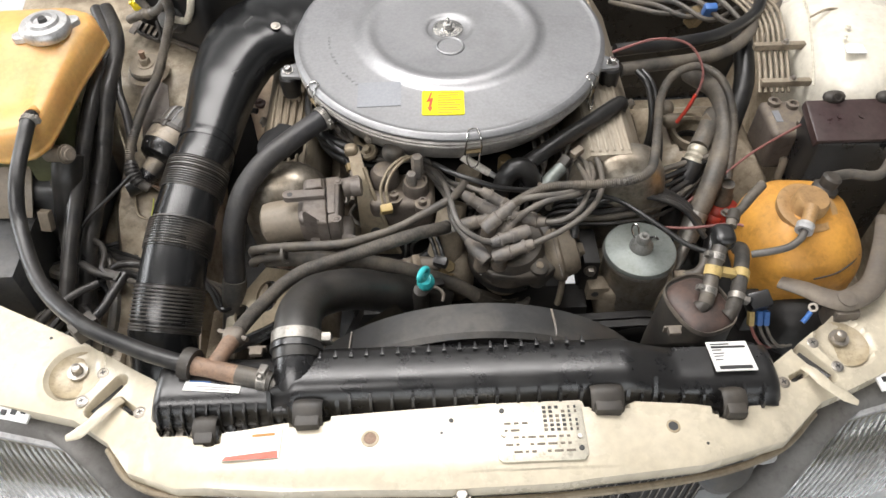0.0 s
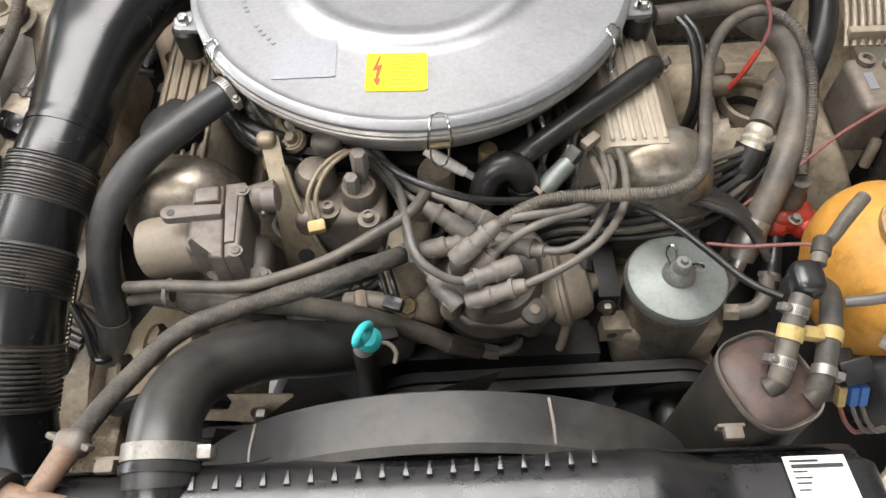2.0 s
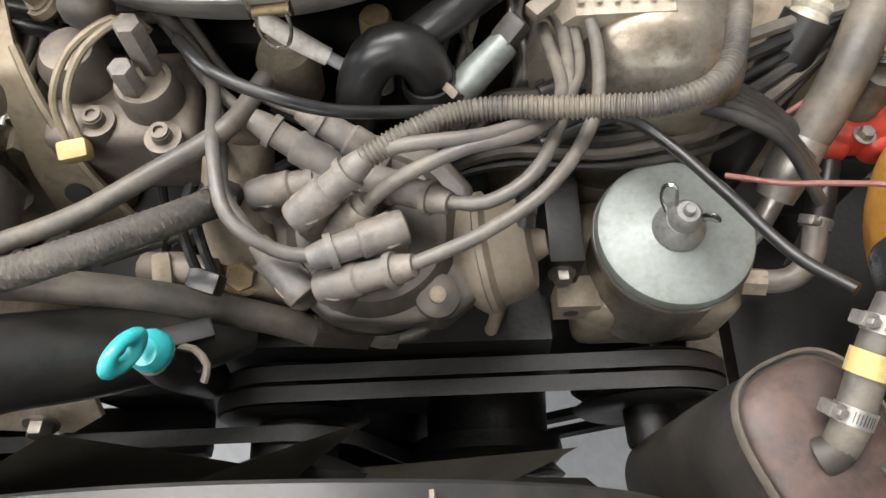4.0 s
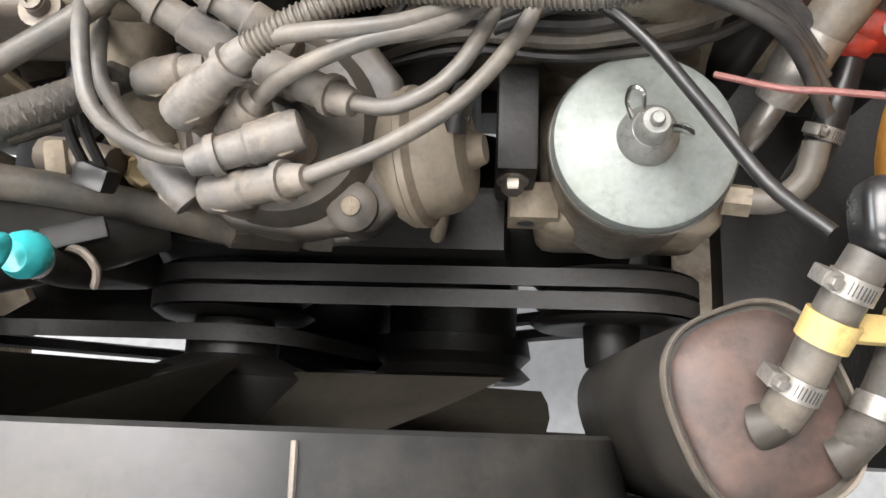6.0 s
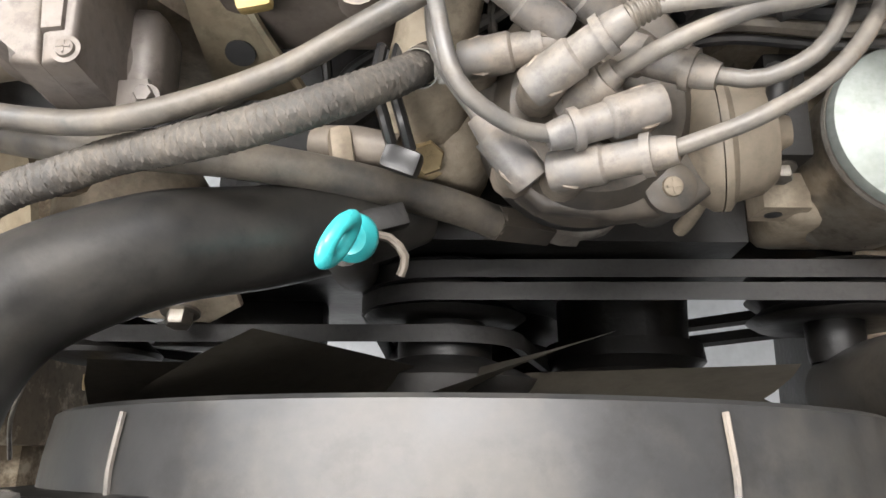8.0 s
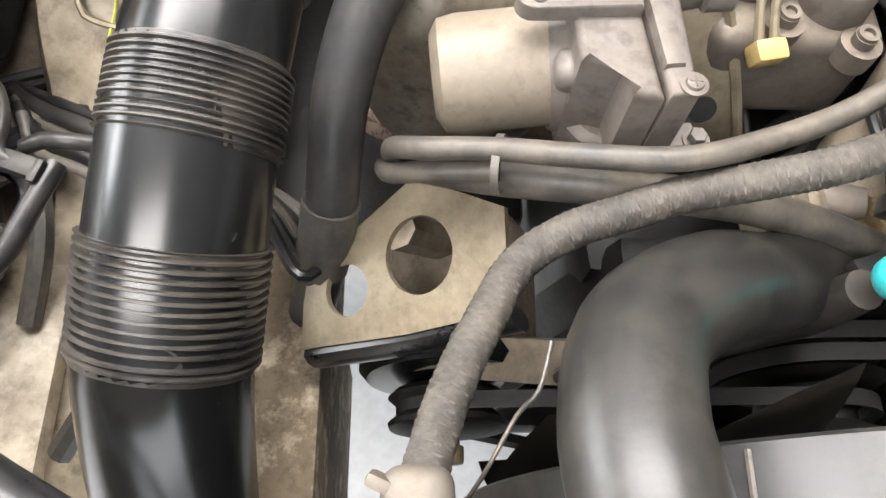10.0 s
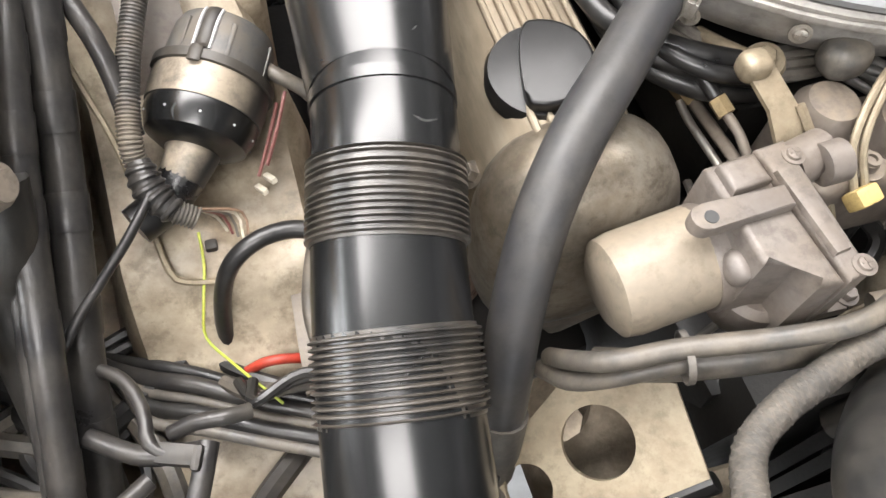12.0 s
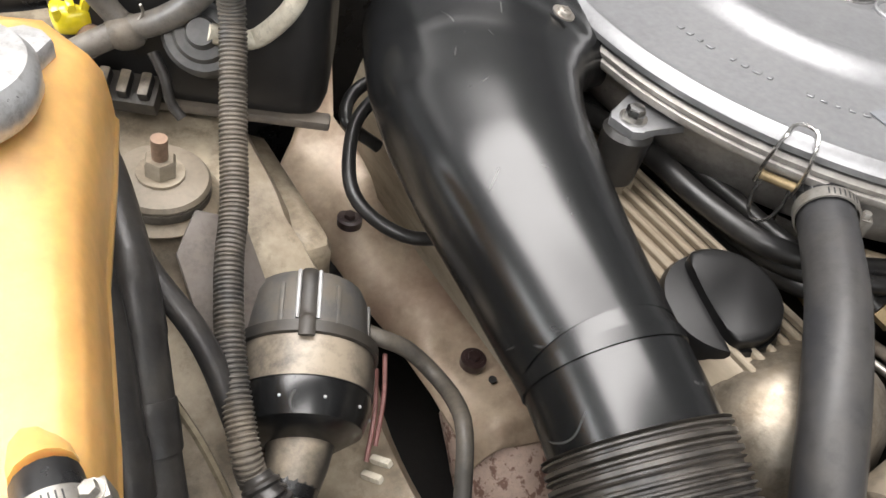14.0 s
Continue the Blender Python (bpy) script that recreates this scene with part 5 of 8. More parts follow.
for a, b, ra, rb in BEL:
    part("bellows", sweep([a, tuple((p + q) / 2 for p, q in zip(a, b)), b], [ra + 0.0016, (ra + rb) / 2 + 0.0016, rb + 0.0016], 36, 0.002, rib=((Vector(a) - Vector(b)).length / 12.5, 0.0022)), m_bellow, duct, "ribbed bellows section", 20)
part("duct_screw", screw(aim((-0.214, 0.925, 0.953), (0.15, -0.2, 1)), 0.0045), m_steel, duct, "round-head steel screw")

# ---- distributor ----
dist = thing("distributor", (0.095, 0.607, 0.74), "dusty distributor with eight cable towers", "distributor")
DM = aim((0.092, 0.618, 0.806), (0.02, -0.17, 0.98))
part("housing", lathe([(0, -0.06), (0.030, -0.06), (0.034, -0.02), (0.044, -0.012), (0.046, 0.004), (0, 0.004)], DM, 36), m_alud, dist, "dirty cast body")
capd = part("cap", lathe([(0.0510, 0.0), (0.0520, 0.008), (0.0505, 0.020), (0.046, 0.032), (0.040, 0.040), (0.0, 0.042)], DM, 44), m_cap, dist, "grey-brown cap")
part("flange", prism([(-0.048, -0.022), (-0.03, -0.044), (0.006, -0.052), (0.038, -0.052), (0.054, -0.042), (0.060, -0.02), (0.058, 0.02), (0.04, 0.048), (-0.03, 0.05), (-0.055, 0.02)], 0.010, 0.030, DM, 0.006, None, 3), m_cap, dist, "squared grey cap skirt")
part("screw_boss", lathe([(0, 0.0), (0.014, 0.0), (0.012, 0.034), (0.009, 0.036), (0, 0.036)], DM @ at(0.030, -0.040, 0), 24), m_cap, dist)
part("cap_screw", screw(DM @ at(0.030, -0.040, 0.0345), 0.0050), m_alud, capd, "cross-head screw")
part("dust_shield", lathe([(0.048, -0.010), (0.0515, -0.010), (0.0515, 0.003), (0.048, 0.003)], DM, 40), m_black, dist)
part("paper_tag", box((0.009, 0.0006, 0.006), aim((0.0588, 0.582, 0.812), (-0.3, -0.8, 0.4)), 0), m_label, dist, "torn white tag")


def boot(tip, out, r=0.0090, stub=None, mat=None):
    """A right-angled cable boot: hexagon-edged end over its tower, then a sleeve to the cable."""
    t, o = Vector(tip), Vector(out)
    d = (o - t).normalized()
    w0 = (t - Vector(stub)).normalized() if stub else Vector((0.02, -0.17, 0.98))
    e = part("cable_boot", sweep([t - d * 0.0098, t - d * 0.0088, t - d * 0.0066, t + d * 0.0135, t + d * 0.0150, o - d * 0.004, o + d * 0.004], [r * 0.62, r * 0.88, r * 1.03, r * 1.02, r * 0.86, r * 0.80, r * 0.62], 12, 0.003), mat or m_boot, dist, "dusty grey right-angled cable boot", 32)
    part("tower_sleeve", sweep([t + w0 * 0.0045, t + w0 * 0.0035, t + w0 * 0.0025, t - w0 * 0.012, t - w0 * 0.026], [r * 0.80, r * 1.02, r * 1.06, r * 1.06, r * 1.12], 12, 0.006), m_towers, e, "beige dusty tower sleeve", 32)
    part("boot_ring", lathe([(r * 0.7, -0.002), (r * 1.02, -0.002), (r * 1.02, 0.002), (r * 0.7, 0.002)], aim(o - d * 0.008, d), 14), m_boot, e)
    return e


BOOTS = [((0.055, 0.577, 0.856), (0.040, 0.594, 0.862)), ((0.077, 0.574, 0.860), (0.113, 0.575, 0.877)), ((0.104, 0.594, 0.876), (0.069, 0.583, 0.874)), ((0.039, 0.628, 0.856), (0.072, 0.632, 0.864)),
         ((0.065, 0.606, 0.880), (0.092, 0.620, 0.898)), ((0.096, 0.626, 0.868), (0.131, 0.608, 0.880)), ((0.068, 0.640, 0.868), (0.038, 0.656, 0.880)), ((0.095, 0.644, 0.866), (0.062, 0.661, 0.880)), ((0.082, 0.603, 0.864), (0.092, 0.609, 0.876))]
for a, b in BOOTS:
    boot(a, b)
LEADS = [
    [(0.069, 0.583, 0.874), (0.050, 0.585, 0.879), (0.028, 0.600, 0.888), (0.019, 0.636, 0.890), (0.012, 0.680, 0.880), (-0.010, 0.721, 0.872), (-0.04, 0.75, 0.868)],
    [(0.040, 0.594, 0.862), (0.021, 0.620, 0.872), (0.016, 0.658, 0.870), (0.004, 0.696, 0.860), (-0.026, 0.738, 0.862), (-0.05, 0.76, 0.86)],
    [(0.113, 0.575, 0.877), (0.150, 0.588, 0.885), (0.183, 0.610, 0.890), (0.209, 0.652, 0.885), (0.216, 0.701, 0.880), (0.208, 0.738, 0.880)],
    [(0.131, 0.608, 0.880), (0.152, 0.604, 0.885), (0.177, 0.619, 0.890), (0.196, 0.663, 0.885), (0.200, 0.712, 0.875), (0.195, 0.745, 0.86)],
    [(0.090, 0.608, 0.874), (0.112, 0.612, 0.898), (0.142, 0.623, 0.904), (0.178, 0.637, 0.898), (0.204, 0.680, 0.880), (0.206, 0.730, 0.87)],
    [(0.092, 0.620, 0.898), (0.104, 0.624, 0.903), (0.120, 0.624, 0.908), (0.160, 0.632, 0.904), (0.192, 0.660, 0.890), (0.190, 0.72, 0.87)],
    [(0.038, 0.656, 0.880), (0.018, 0.675, 0.876), (0.000, 0.698, 0.870), (-0.02, 0.735, 0.868)],
    [(0.062, 0.661, 0.880), (0.040, 0.672, 0.880), (0.018, 0.690, 0.872), (-0.006, 0.726, 0.872), (-0.02, 0.75, 0.87)],
]
for pts in LEADS:
    hose("ignition_cable", pts, 0.0037, m_lead, "dusty grey ignition cable from the distributor", sides=10, group="ignition cables", category="cable")

vac = thing("vacuum_unit", (0.165, 0.605, 0.78), "beige metal vacuum advance capsule beside the distributor", "vacuum unit")
VM = aim((0.140, 0.606, 0.812), (0.95, 0.06, 0.25))
part("inner_shell", lathe([(0, -0.012), (0.012, -0.010), (0.020, -0.002), (0.030, 0.006), (0.0345, 0.012), (0.0345, 0.015), (0, 0.015)], VM, 32), m_beige, vac)
part("outer_shell", lathe([(0.0350, 0.0155), (0.0350, 0.019), (0.031, 0.022), (0.029, 0.034), (0.024, 0.041), (0.010, 0.043), (0.007, 0.050), (0, 0.050)], VM, 32), m_beige, vac)
part("arm", box((0.012, 0.02, 0.05), VM @ at(0, 0, -0.03), 0.002), m_alud, vac)
part("vacuum_pipe", sweep([(0.166, 0.600, 0.775), (0.163, 0.590, 0.745), (0.158, 0.585, 0.719)], 0.0045, 12), m_beige, vac, "pale stub pipe")
part("rubber_elbow", sweep([(0.178, 0.632, 0.838), (0.176, 0.622, 0.846), (0.174, 0.610, 0.842)], 0.006, 10), m_rub, vac)

# ---- power steering pump ----
ps = thing("power_steering_pump", (0.268, 0.622, 0.68), "power steering pump with round zinc lid and wing nut", "power steering pump")
part("lid", lathe([(0.0, 0.8065), (0.012, 0.8070), (0.018, 0.8040), (0.042, 0.8035), (0.0462, 0.8020), (0.0478, 0.7985), (0.0478, 0.7960), (0.0462, 0.7945), (0.0, 0.7945)], at(0.269, 0.624, 0), 64), m_zinc, ps, "pale greenish zinc lid")
part("lid_rim", lathe([(0.046, 0.7905), (0.0482, 0.7905), (0.0488, 0.7925), (0.0480, 0.7945), (0.046, 0.7945)], at(0.269, 0.624, 0), 64), m_steel, ps)
part("reservoir", lathe([(0, 0.71), (0.042, 0.71), (0.0445, 0.722), (0.0455, 0.7905), (0, 0.7905)], at(0.269, 0.624, 0), 48), m_alu, ps, "cast aluminium reservoir")
part("pump_body", box((0.105, 0.085, 0.075), at(0.272, 0.632, 0.715), 0.014, None, 3), m_alud, ps, "dirty cast pump body")
part("mounting_lug", prism([(-0.014, -0.011), (0.014, -0.011), (0.014, 0.011), (-0.014, 0.011)], -0.012, 0.012, at(0.216, 0.605, 0.744), 0.003), m_alud, ps, "cast mounting lug")
part("lug_hole", lathe([(0.005, -0.005), (0.005, 0.0), (0, 0.0)], aim((0.212, 0.5935, 0.744), (0, -1, 0)), 14), m_ink_shade, ps)
m_nut = M("dull_plated_steel", (0.33, 0.335, 0.32), 0.5, 0.5, (0.22, 0.21, 0.185), 0.5, 60, 300, 0.05, 0.15)
WN = at(0.269, 0.624, 0.8065)
part("dome_washer", lathe([(0.0155, -0.002), (0.0150, 0.004), (0.0120, 0.008), (0.010, 0.011), (0.0, 0.011)], WN, 32), m_nut, ps)
nut = part("wing_nut", lathe([(0.0095, 0.011), (0.0090, 0.018), (0.0065, 0.021), (0.0, 0.021)], WN, 20), m_nut, ps, "steel wing nut")
part("stud", lathe([(0.0035, 0.020), (0.0035, 0.024), (0.0028, 0.025), (0, 0.025)], WN, 14), m_nut, nut)
part("wire_loop", sweep([WN @ Vector(v) for v in ((-0.010, 0.004, 0.013), (-0.014, 0.010, 0.020), (-0.013, 0.013, 0.028), (-0.008, 0.010, 0.030), (-0.006, 0.004, 0.020))], 0.0012, 6, 0.003), m_chrome, nut)
part("wing", sweep([WN @ Vector(v) for v in ((0.006, -0.002, 0.016), (0.013, -0.004, 0.021), (0.016, -0.006, 0.019))], [0.0035, 0.0045, 0.003], 8, 0.003, flat=(0.4, 1)), m_chrome, nut)
part("union", sweep([(0.318, 0.606, 0.762), (0.332, 0.604, 0.764)], 0.009, 6), m_alud, ps)
part("return_pipe", sweep([(0.325, 0.605, 0.763), (0.345, 0.604, 0.768), (0.358, 0.614, 0.775), (0.362, 0.632, 0.782)], 0.0075, 12), m_rubd, ps)

# ---- pulleys and belts ----
YA = lambda x, z: aim((x, 0.0, z), (0, 1, 0))
drive = thing("pump_pulley", (0.025, 0.55, 0.63), "black double-groove water pump pulley", "pulley", "pulleys")
part("rim", lathe([(0.0, 0.541), (0.046, 0.541), (0.052, 0.545), (0.043, 0.5515), (0.052, 0.5585), (0.043, 0.565), (0.052, 0.572), (0.046, 0.575), (0, 0.575)], YA(0.025, 0.672), 56), m_iron, drive)
part("hub", lathe([(0, 0.50), (0.020, 0.50), (0.024, 0.505), (0.026, 0.541), (0, 0.541)], YA(0.025, 0.672), 28), m_iron, drive)
psp = thing("steering_pump_pulley", (0.270, 0.55, 0.63), "black double-groove power steering pulley", "pulley", "pulleys")
part("rim", lathe([(0.0, 0.545), (0.030, 0.542), (0.046, 0.541), (0.052, 0.545), (0.043, 0.5515), (0.052, 0.5585), (0.043, 0.565), (0.052, 0.572), (0.046, 0.575), (0, 0.575)], YA(0.270, 0.683), 56), m_iron, psp)
part("hub", lathe([(0, 0.518), (0.016, 0.518), (0.017, 0.522), (0.018, 0.545), (0, 0.545)], YA(0.270, 0.683), 24), m_iron, psp)
part("hub_nut", lathe([(0, 0.508), (0.010, 0.508), (0.010, 0.518), (0, 0.518)], YA(0.270, 0.683), 6), m_iron, psp)


def belt(y, wheels, w=0.0105, name="drive_belt", label="black rubber V-belt over two pulleys"):
    """A V-belt round pulleys (x, z, r) given in order along its run."""
    pts = []
    n = len(wheels)
    for i, (x, z, r) in enumerate(wheels):
        px, pz, _ = wheels[i - 1]
        qx, qz, _ = wheels[(i + 1) % n]
        a0 = math.atan2(z - pz, x - px) + math.pi / 2
        a1 = math.atan2(qz - z, qx - x) + math.pi / 2
        while a1 > a0:
            a1 -= 2 * math.pi
        while a1 < a0 - 2 * math.pi:
            a1 += 2 * math.pi
        k = max(4, int((a0 - a1) / 0.2))
        pts += [(x + r * math.cos(a0 + (a1 - a0) * j / k), z + r * math.sin(a0 + (a1 - a0) * j / k)) for j in range(k + 1)]
    e = thing(name, (wheels[0][0], y, wheels[0][1] - wheels[0][2]), label, "belt", "drive belts")
    bm = bmesh.new()
    m = len(pts)
    ring = []
    for i, (x, z) in enumerate(pts):
        ax, az = pts[i - 1]
        bx, bz = pts[(i + 1) % m]
        d = Vector((bx - ax, bz - az)).normalized()
        nx, nz = -d.y, d.x
        ring.append([bm.verts.new((x + nx * u, y + v, z + nz * u)) for u, v in ((0.003, -w / 2), (0.003, w / 2), (-0.005, w / 2 - 0.002), (-0.005, -w / 2 + 0.002))])
    for i in range(m):
        a, b = ring[i], ring[(i + 1) % m]
        for j in range(4):
            bm.faces.new((a[j], a[(j + 1) % 4], b[(j + 1) % 4], b[j]))
    part("belt", bm, m_belt, e)


for y in (0.5515, 0.565):
    belt(y, [(0.025, 0.672, 0.051), (0.270, 0.683, 0.051), (0.05, 0.48, 0.075)])
belt(0.530, [(-0.199, 0.660, 0.030), (0.025, 0.655, 0.05), (0.05, 0.48, 0.075)])
crank = thing("crank_pulley", (0.05, 0.54, 0.40), "dark steel crankshaft pulley", "pulley", "pulleys")
part("rim", lathe([(0, 0.515), (0.06, 0.515), (0.078, 0.52), (0.070, 0.53), (0.078, 0.54), (0.07, 0.552), (0.078, 0.565), (0.078, 0.575), (0, 0.575)], YA(0.05, 0.48), 48), m_iron, crank)
comp = thing("compressor_pulley", (0.165, 0.53, 0.50), "dark grey compressor pulley with worn face", "pulley", "pulleys")
part("rim", lathe([(0.02, 0.515), (0.055, 0.512), (0.062, 0.516), (0.054, 0.524), (0.062, 0.532), (0.06, 0.545), (0, 0.545)], YA(0.165, 0.560), 48), m_iron, comp)
part("face", lathe([(0, 0.508), (0.030, 0.508), (0.034, 0.512), (0.034, 0.52)], YA(0.165, 0.560), 32), m_steel, comp, "worn grey clutch face")
part("body", lathe([(0, 0.545), (0.05, 0.545), (0.055, 0.70), (0, 0.70)], YA(0.165, 0.560), 32), m_iron, comp)
alt = thing("alternator", (-0.17, 0.57, 0.60), "cast aluminium alternator with dark pulley", "alternator")
part("body", lathe([(0, 0.548), (0.040, 0.548), (0.048, 0.558), (0.050, 0.64), (0.040, 0.655), (0, 0.655)], YA(-0.190, 0.664), 32), m_alud, alt)
part("pulley", lathe([(0, 0.516), (0.024, 0.516), (0.037, 0.519), (0.038, 0.522), (0.029, 0.530), (0.038, 0.538), (0.034, 0.542), (0.022, 0.545), (0, 0.545)], YA(-0.199, 0.660), 36), m_iron, alt, "dark pulley")
part("pulley_nut", lathe([(0, 0.498), (0.009, 0.498), (0.0095, 0.501), (0.0095, 0.508), (0.007, 0.509), (0.007, 0.521), (0, 0.521)], YA(-0.199, 0.660), 24), m_brass, alt, "brassy shaft nut")
part("cooling_fan", lathe([(0, 0.546), (0.020, 0.546), (0.052, 0.550), (0.057, 0.556), (0.057, 0.566), (0.050, 0.570), (0, 0.570)], YA(-0.199, 0.660), 48), m_duct, alt, "glossy black pressed fan disc")
part("tension_bracket", prism([(-0.055, -0.010), (0.03, -0.016), (0.05, -0.005), (0.045, 0.012), (-0.02, 0.014), (-0.055, 0.010)], -0.003, 0.003, aim((-0.150, 0.552, 0.700), (0, -0.5, 0.86)), 0.001), m_alud, alt, "curved adjusting bracket")
part("bracket_bolt", hexa(aim((-0.131, 0.540, 0.716), (0, -1, 0.25)), 0.008, 0.010), m_steel, alt, "hexagon bolt")

# ---- coolant hoses at the radiator ----
up = hose("radiator_hose", [(-0.151, 0.415, 0.894), (-0.152, 0.440, 0.900), (-0.153, 0.476, 0.892), (-0.139, 0.512, 0.874), (-0.100, 0.540, 0.847), (-0.060, 0.556, 0.815), (-0.020, 0.575, 0.785), (0.005, 0.59, 0.77)], [0.0258, 0.0252, 0.0250, 0.0250, 0.0250, 0.0245, 0.0240, 0.0240], m_hose, "thick black moulded upper radiator hose", sides=24)
hose_clamp("clamp", (-0.152, 0.437, 0.8992), (0, 1, 0.22), 0.0258, up, 0.012, (1, 0, 0))
BYPASS = [(-0.224, 0.450, 0.888), (-0.2125, 0.4875, 0.873), (-0.1985, 0.518, 0.863), (-0.182, 0.547, 0.855), (-0.1595, 0.561, 0.859), (-0.1365, 0.568, 0.862), (-0.113, 0.575, 0.866), (-0.090, 0.577, 0.872), (-0.058, 0.579, 0.884), (-0.022, 0.592, 0.884), (0.006, 0.613, 0.868), (0.018, 0.632, 0.85)]
byp = hose("bypass_hose", BYPASS, 0.0080, m_cloth, "dusty braided bypass hose curving over the radiator hose")
tagged(part("braid", braid(BYPASS, 0.0080, 6, 0.026), m_thread, byp, "pale crossing braid threads"), kind="stuff")
part("joint", blob((-0.2235, 0.452, 0.886), (0.012, 0.010, 0.011), 3.0), m_strap, byp, "dark hose joint")
for o in ((-0.012, 0.004, 0.004), (0.012, -0.004, 0.002)):
    part("clamp_ear", box((0.009, 0.005, 0.009), at(-0.2235 + o[0], 0.452 + o[1], 0.887 + o[2]) @ pose(0, 0, 0, 20, 0, -25), 0.002), m_strap, byp)
hose_clamp("clamp", (0.013, 0.620, 0.862), (0.3, 0.6, -0.6), 0.0085, byp, 0.006, (1, 0, 0))
tee = thing("hose_tee", (-0.235, 0.408, 0.88), "heat-browned plastic hose tee beside the radiator neck", "hose tee")
part("run", sweep([(-0.262, 0.414, 0.895), (-0.240, 0.408, 0.895), (-0.212, 0.401, 0.893)], [0.0105, 0.0095, 0.0105], 14, 0.005), m_copper, tee)
part("branch", sweep([(-0.238, 0.409, 0.894), (-0.232, 0.426, 0.892), (-0.225, 0.446, 0.888)], [0.009, 0.0085, 0.0095], 14, 0.005), m_copper, tee)
part("sleeve", sweep([(-0.215, 0.402, 0.893), (-0.196, 0.397, 0.892), (-0.176, 0.392, 0.890)], 0.0105, 14), m_rubd, tee)
hose_clamp("clamp", (-0.184, 0.394, 0.891), (1, -0.25, 0), 0.0108, tee, 0.010, (0, 0.3, 1))
ov = hose("overflow_hose", [(-0.509, 0.762, 0.941), (-0.509, 0.748, 0.9425), (-0.511, 0.720, 0.932), (-0.512, 0.672, 0.914), (-0.506, 0.625, 0.884), (-0.463, 0.545, 0.872), (-0.398, 0.482, 0.880), (-0.331, 0.442, 0.890), (-0.280, 0.419, 0.895), (-0.250, 0.411, 0.895)], 0.0092, m_rub, "black rubber overflow hose from the expansion tank", sides=16)
hose_clamp("clamp", (-0.5092, 0.750, 0.9423), (0.0, -1, 0.0), 0.0094, ov, 0.008, (1, 0, 0.2))
part("grommet", lathe([(0.0105, -0.006), (0.017, -0.006), (0.0175, 0.0), (0.017, 0.006), (0.0105, 0.006)], aim((-0.262, 0.4145, 0.895), (1, -0.35, 0)), 24), m_blackd, ov, "black rubber collar")
part("saddle", box((0.018, 0.030, 0.024), at(-0.395, 0.481, 0.872) @ pose(0, 0, 0, 0, 0, -45), 0.004), m_blackd, ov, "black plastic saddle clip")
vh = hose("vacuum_hose", [(-0.236, 0.632, 0.800), (-0.234, 0.616, 0.832), (-0.222, 0.606, 0.848), (-0.190, 0.600, 0.858), (-0.148, 0.588, 0.873), (-0.114, 0.584, 0.880), (-0.080, 0.594, 0.878), (-0.045, 0.607, 0.880), (-0.014, 0.624, 0.884), (0.024, 0.650, 0.886), (0.040, 0.682, 0.882)], 0.0054, m_rubd, "grey rubber vacuum hose across the engine front")
part("cable_tie", lathe([(0.0125, -0.0018), (0.0136, -0.0018), (0.0136, 0.0018), (0.0125, 0.0018), (0.0125, -0.0018)], aim((-0.187, 0.5985, 0.848), (1, -0.2, 0.2)), 20), m_lead, vh, "pale plastic cable tie")
hose("vacuum_hose", [(-0.240, 0.630, 0.79), (-0.236, 0.612, 0.815), (-0.222, 0.603, 0.832), (-0.187, 0.597, 0.845)], 0.0052, m_rubd, "grey rubber vacuum hose across the engine front")
pw = hose("steering_hose", [(-0.218, 0.618, 0.812), (-0.186, 0.601, 0.832), (-0.138, 0.588, 0.848), (-0.075, 0.587, 0.836), (-0.025, 0.586, 0.816), (0.025, 0.582, 0.790), (0.052, 0.579, 0.770)], 0.0090, m_rubd, "dusty power steering hose with a hexagon union")
part("union", sweep([(0.049, 0.579, 0.772), (0.080, 0.584, 0.745)], 0.0105, 6, 0.02), m_blackd, pw, "dark hexagon union")
part("union_nut", sweep([(0.079, 0.584, 0.746), (0.090, 0.5835, 0.741), (0.100, 0.583, 0.738)], [0.0075, 0.0085, 0.0075], 6, 0.006), m_steel, pw)
part("steel_pipe", sweep([(0.098, 0.583, 0.739), (0.115, 0.588, 0.735), (0.125, 0.60, 0.73)], 0.005, 10), m_steel, pw)

dip = thing("dipstick", (-0.022, 0.545, 0.72), "oil dipstick with turquoise plastic ring handle", "dipstick")
part("guide_tube", sweep([(-0.030, 0.570, 0.70), (-0.024, 0.553, 0.79), (-0.021, 0.548, 0.83)], [0.014, 0.012, 0.0095], 16), m_blackd, dip, "dark dipstick tube")
ux = (Vector((-0.009, 0.553, 0.865)) - Vector((-0.024, 0.525, 0.880))).normalized()
uz = ux.cross(Vector((0.90, -0.39, 0.17))).cross(ux).normalized()
uy = uz.cross(ux)
RM = Matrix(((ux.x, uy.x, uz.x, -0.0175), (ux.y, uy.y, uz.y, 0.538), (ux.z, uy.z, uz.z, 0.8735), (0, 0, 0, 1)))
part("ring_handle", lathe([(0.0075 + 0.0042 * math.cos(a), 0.0042 * math.sin(a)) for a in [2 * math.pi * i / 14 for i in range(15)]], RM @ Matrix.Diagonal((1.32, 0.80, 0.85, 1)), 32), m_teal, dip, "turquoise ring handle")
part("stopper", lathe([(0.0, -0.004), (0.010, -0.004), (0.011, 0.0), (0.0105, 0.006), (0.007, 0.011), (0, 0.012)], aim((-0.015, 0.547, 0.846), (-0.05, -0.30, 0.95)), 28), m_teal, dip, "turquoise stopper")
part("spring_hook", sweep([(-0.012, 0.556, 0.822), (-0.001, 0.553, 0.826), (0.006, 0.545, 0.824), (0.004, 0.537, 0.820)], 0.0022, 8), m_strap, dip, "bent steel hook")
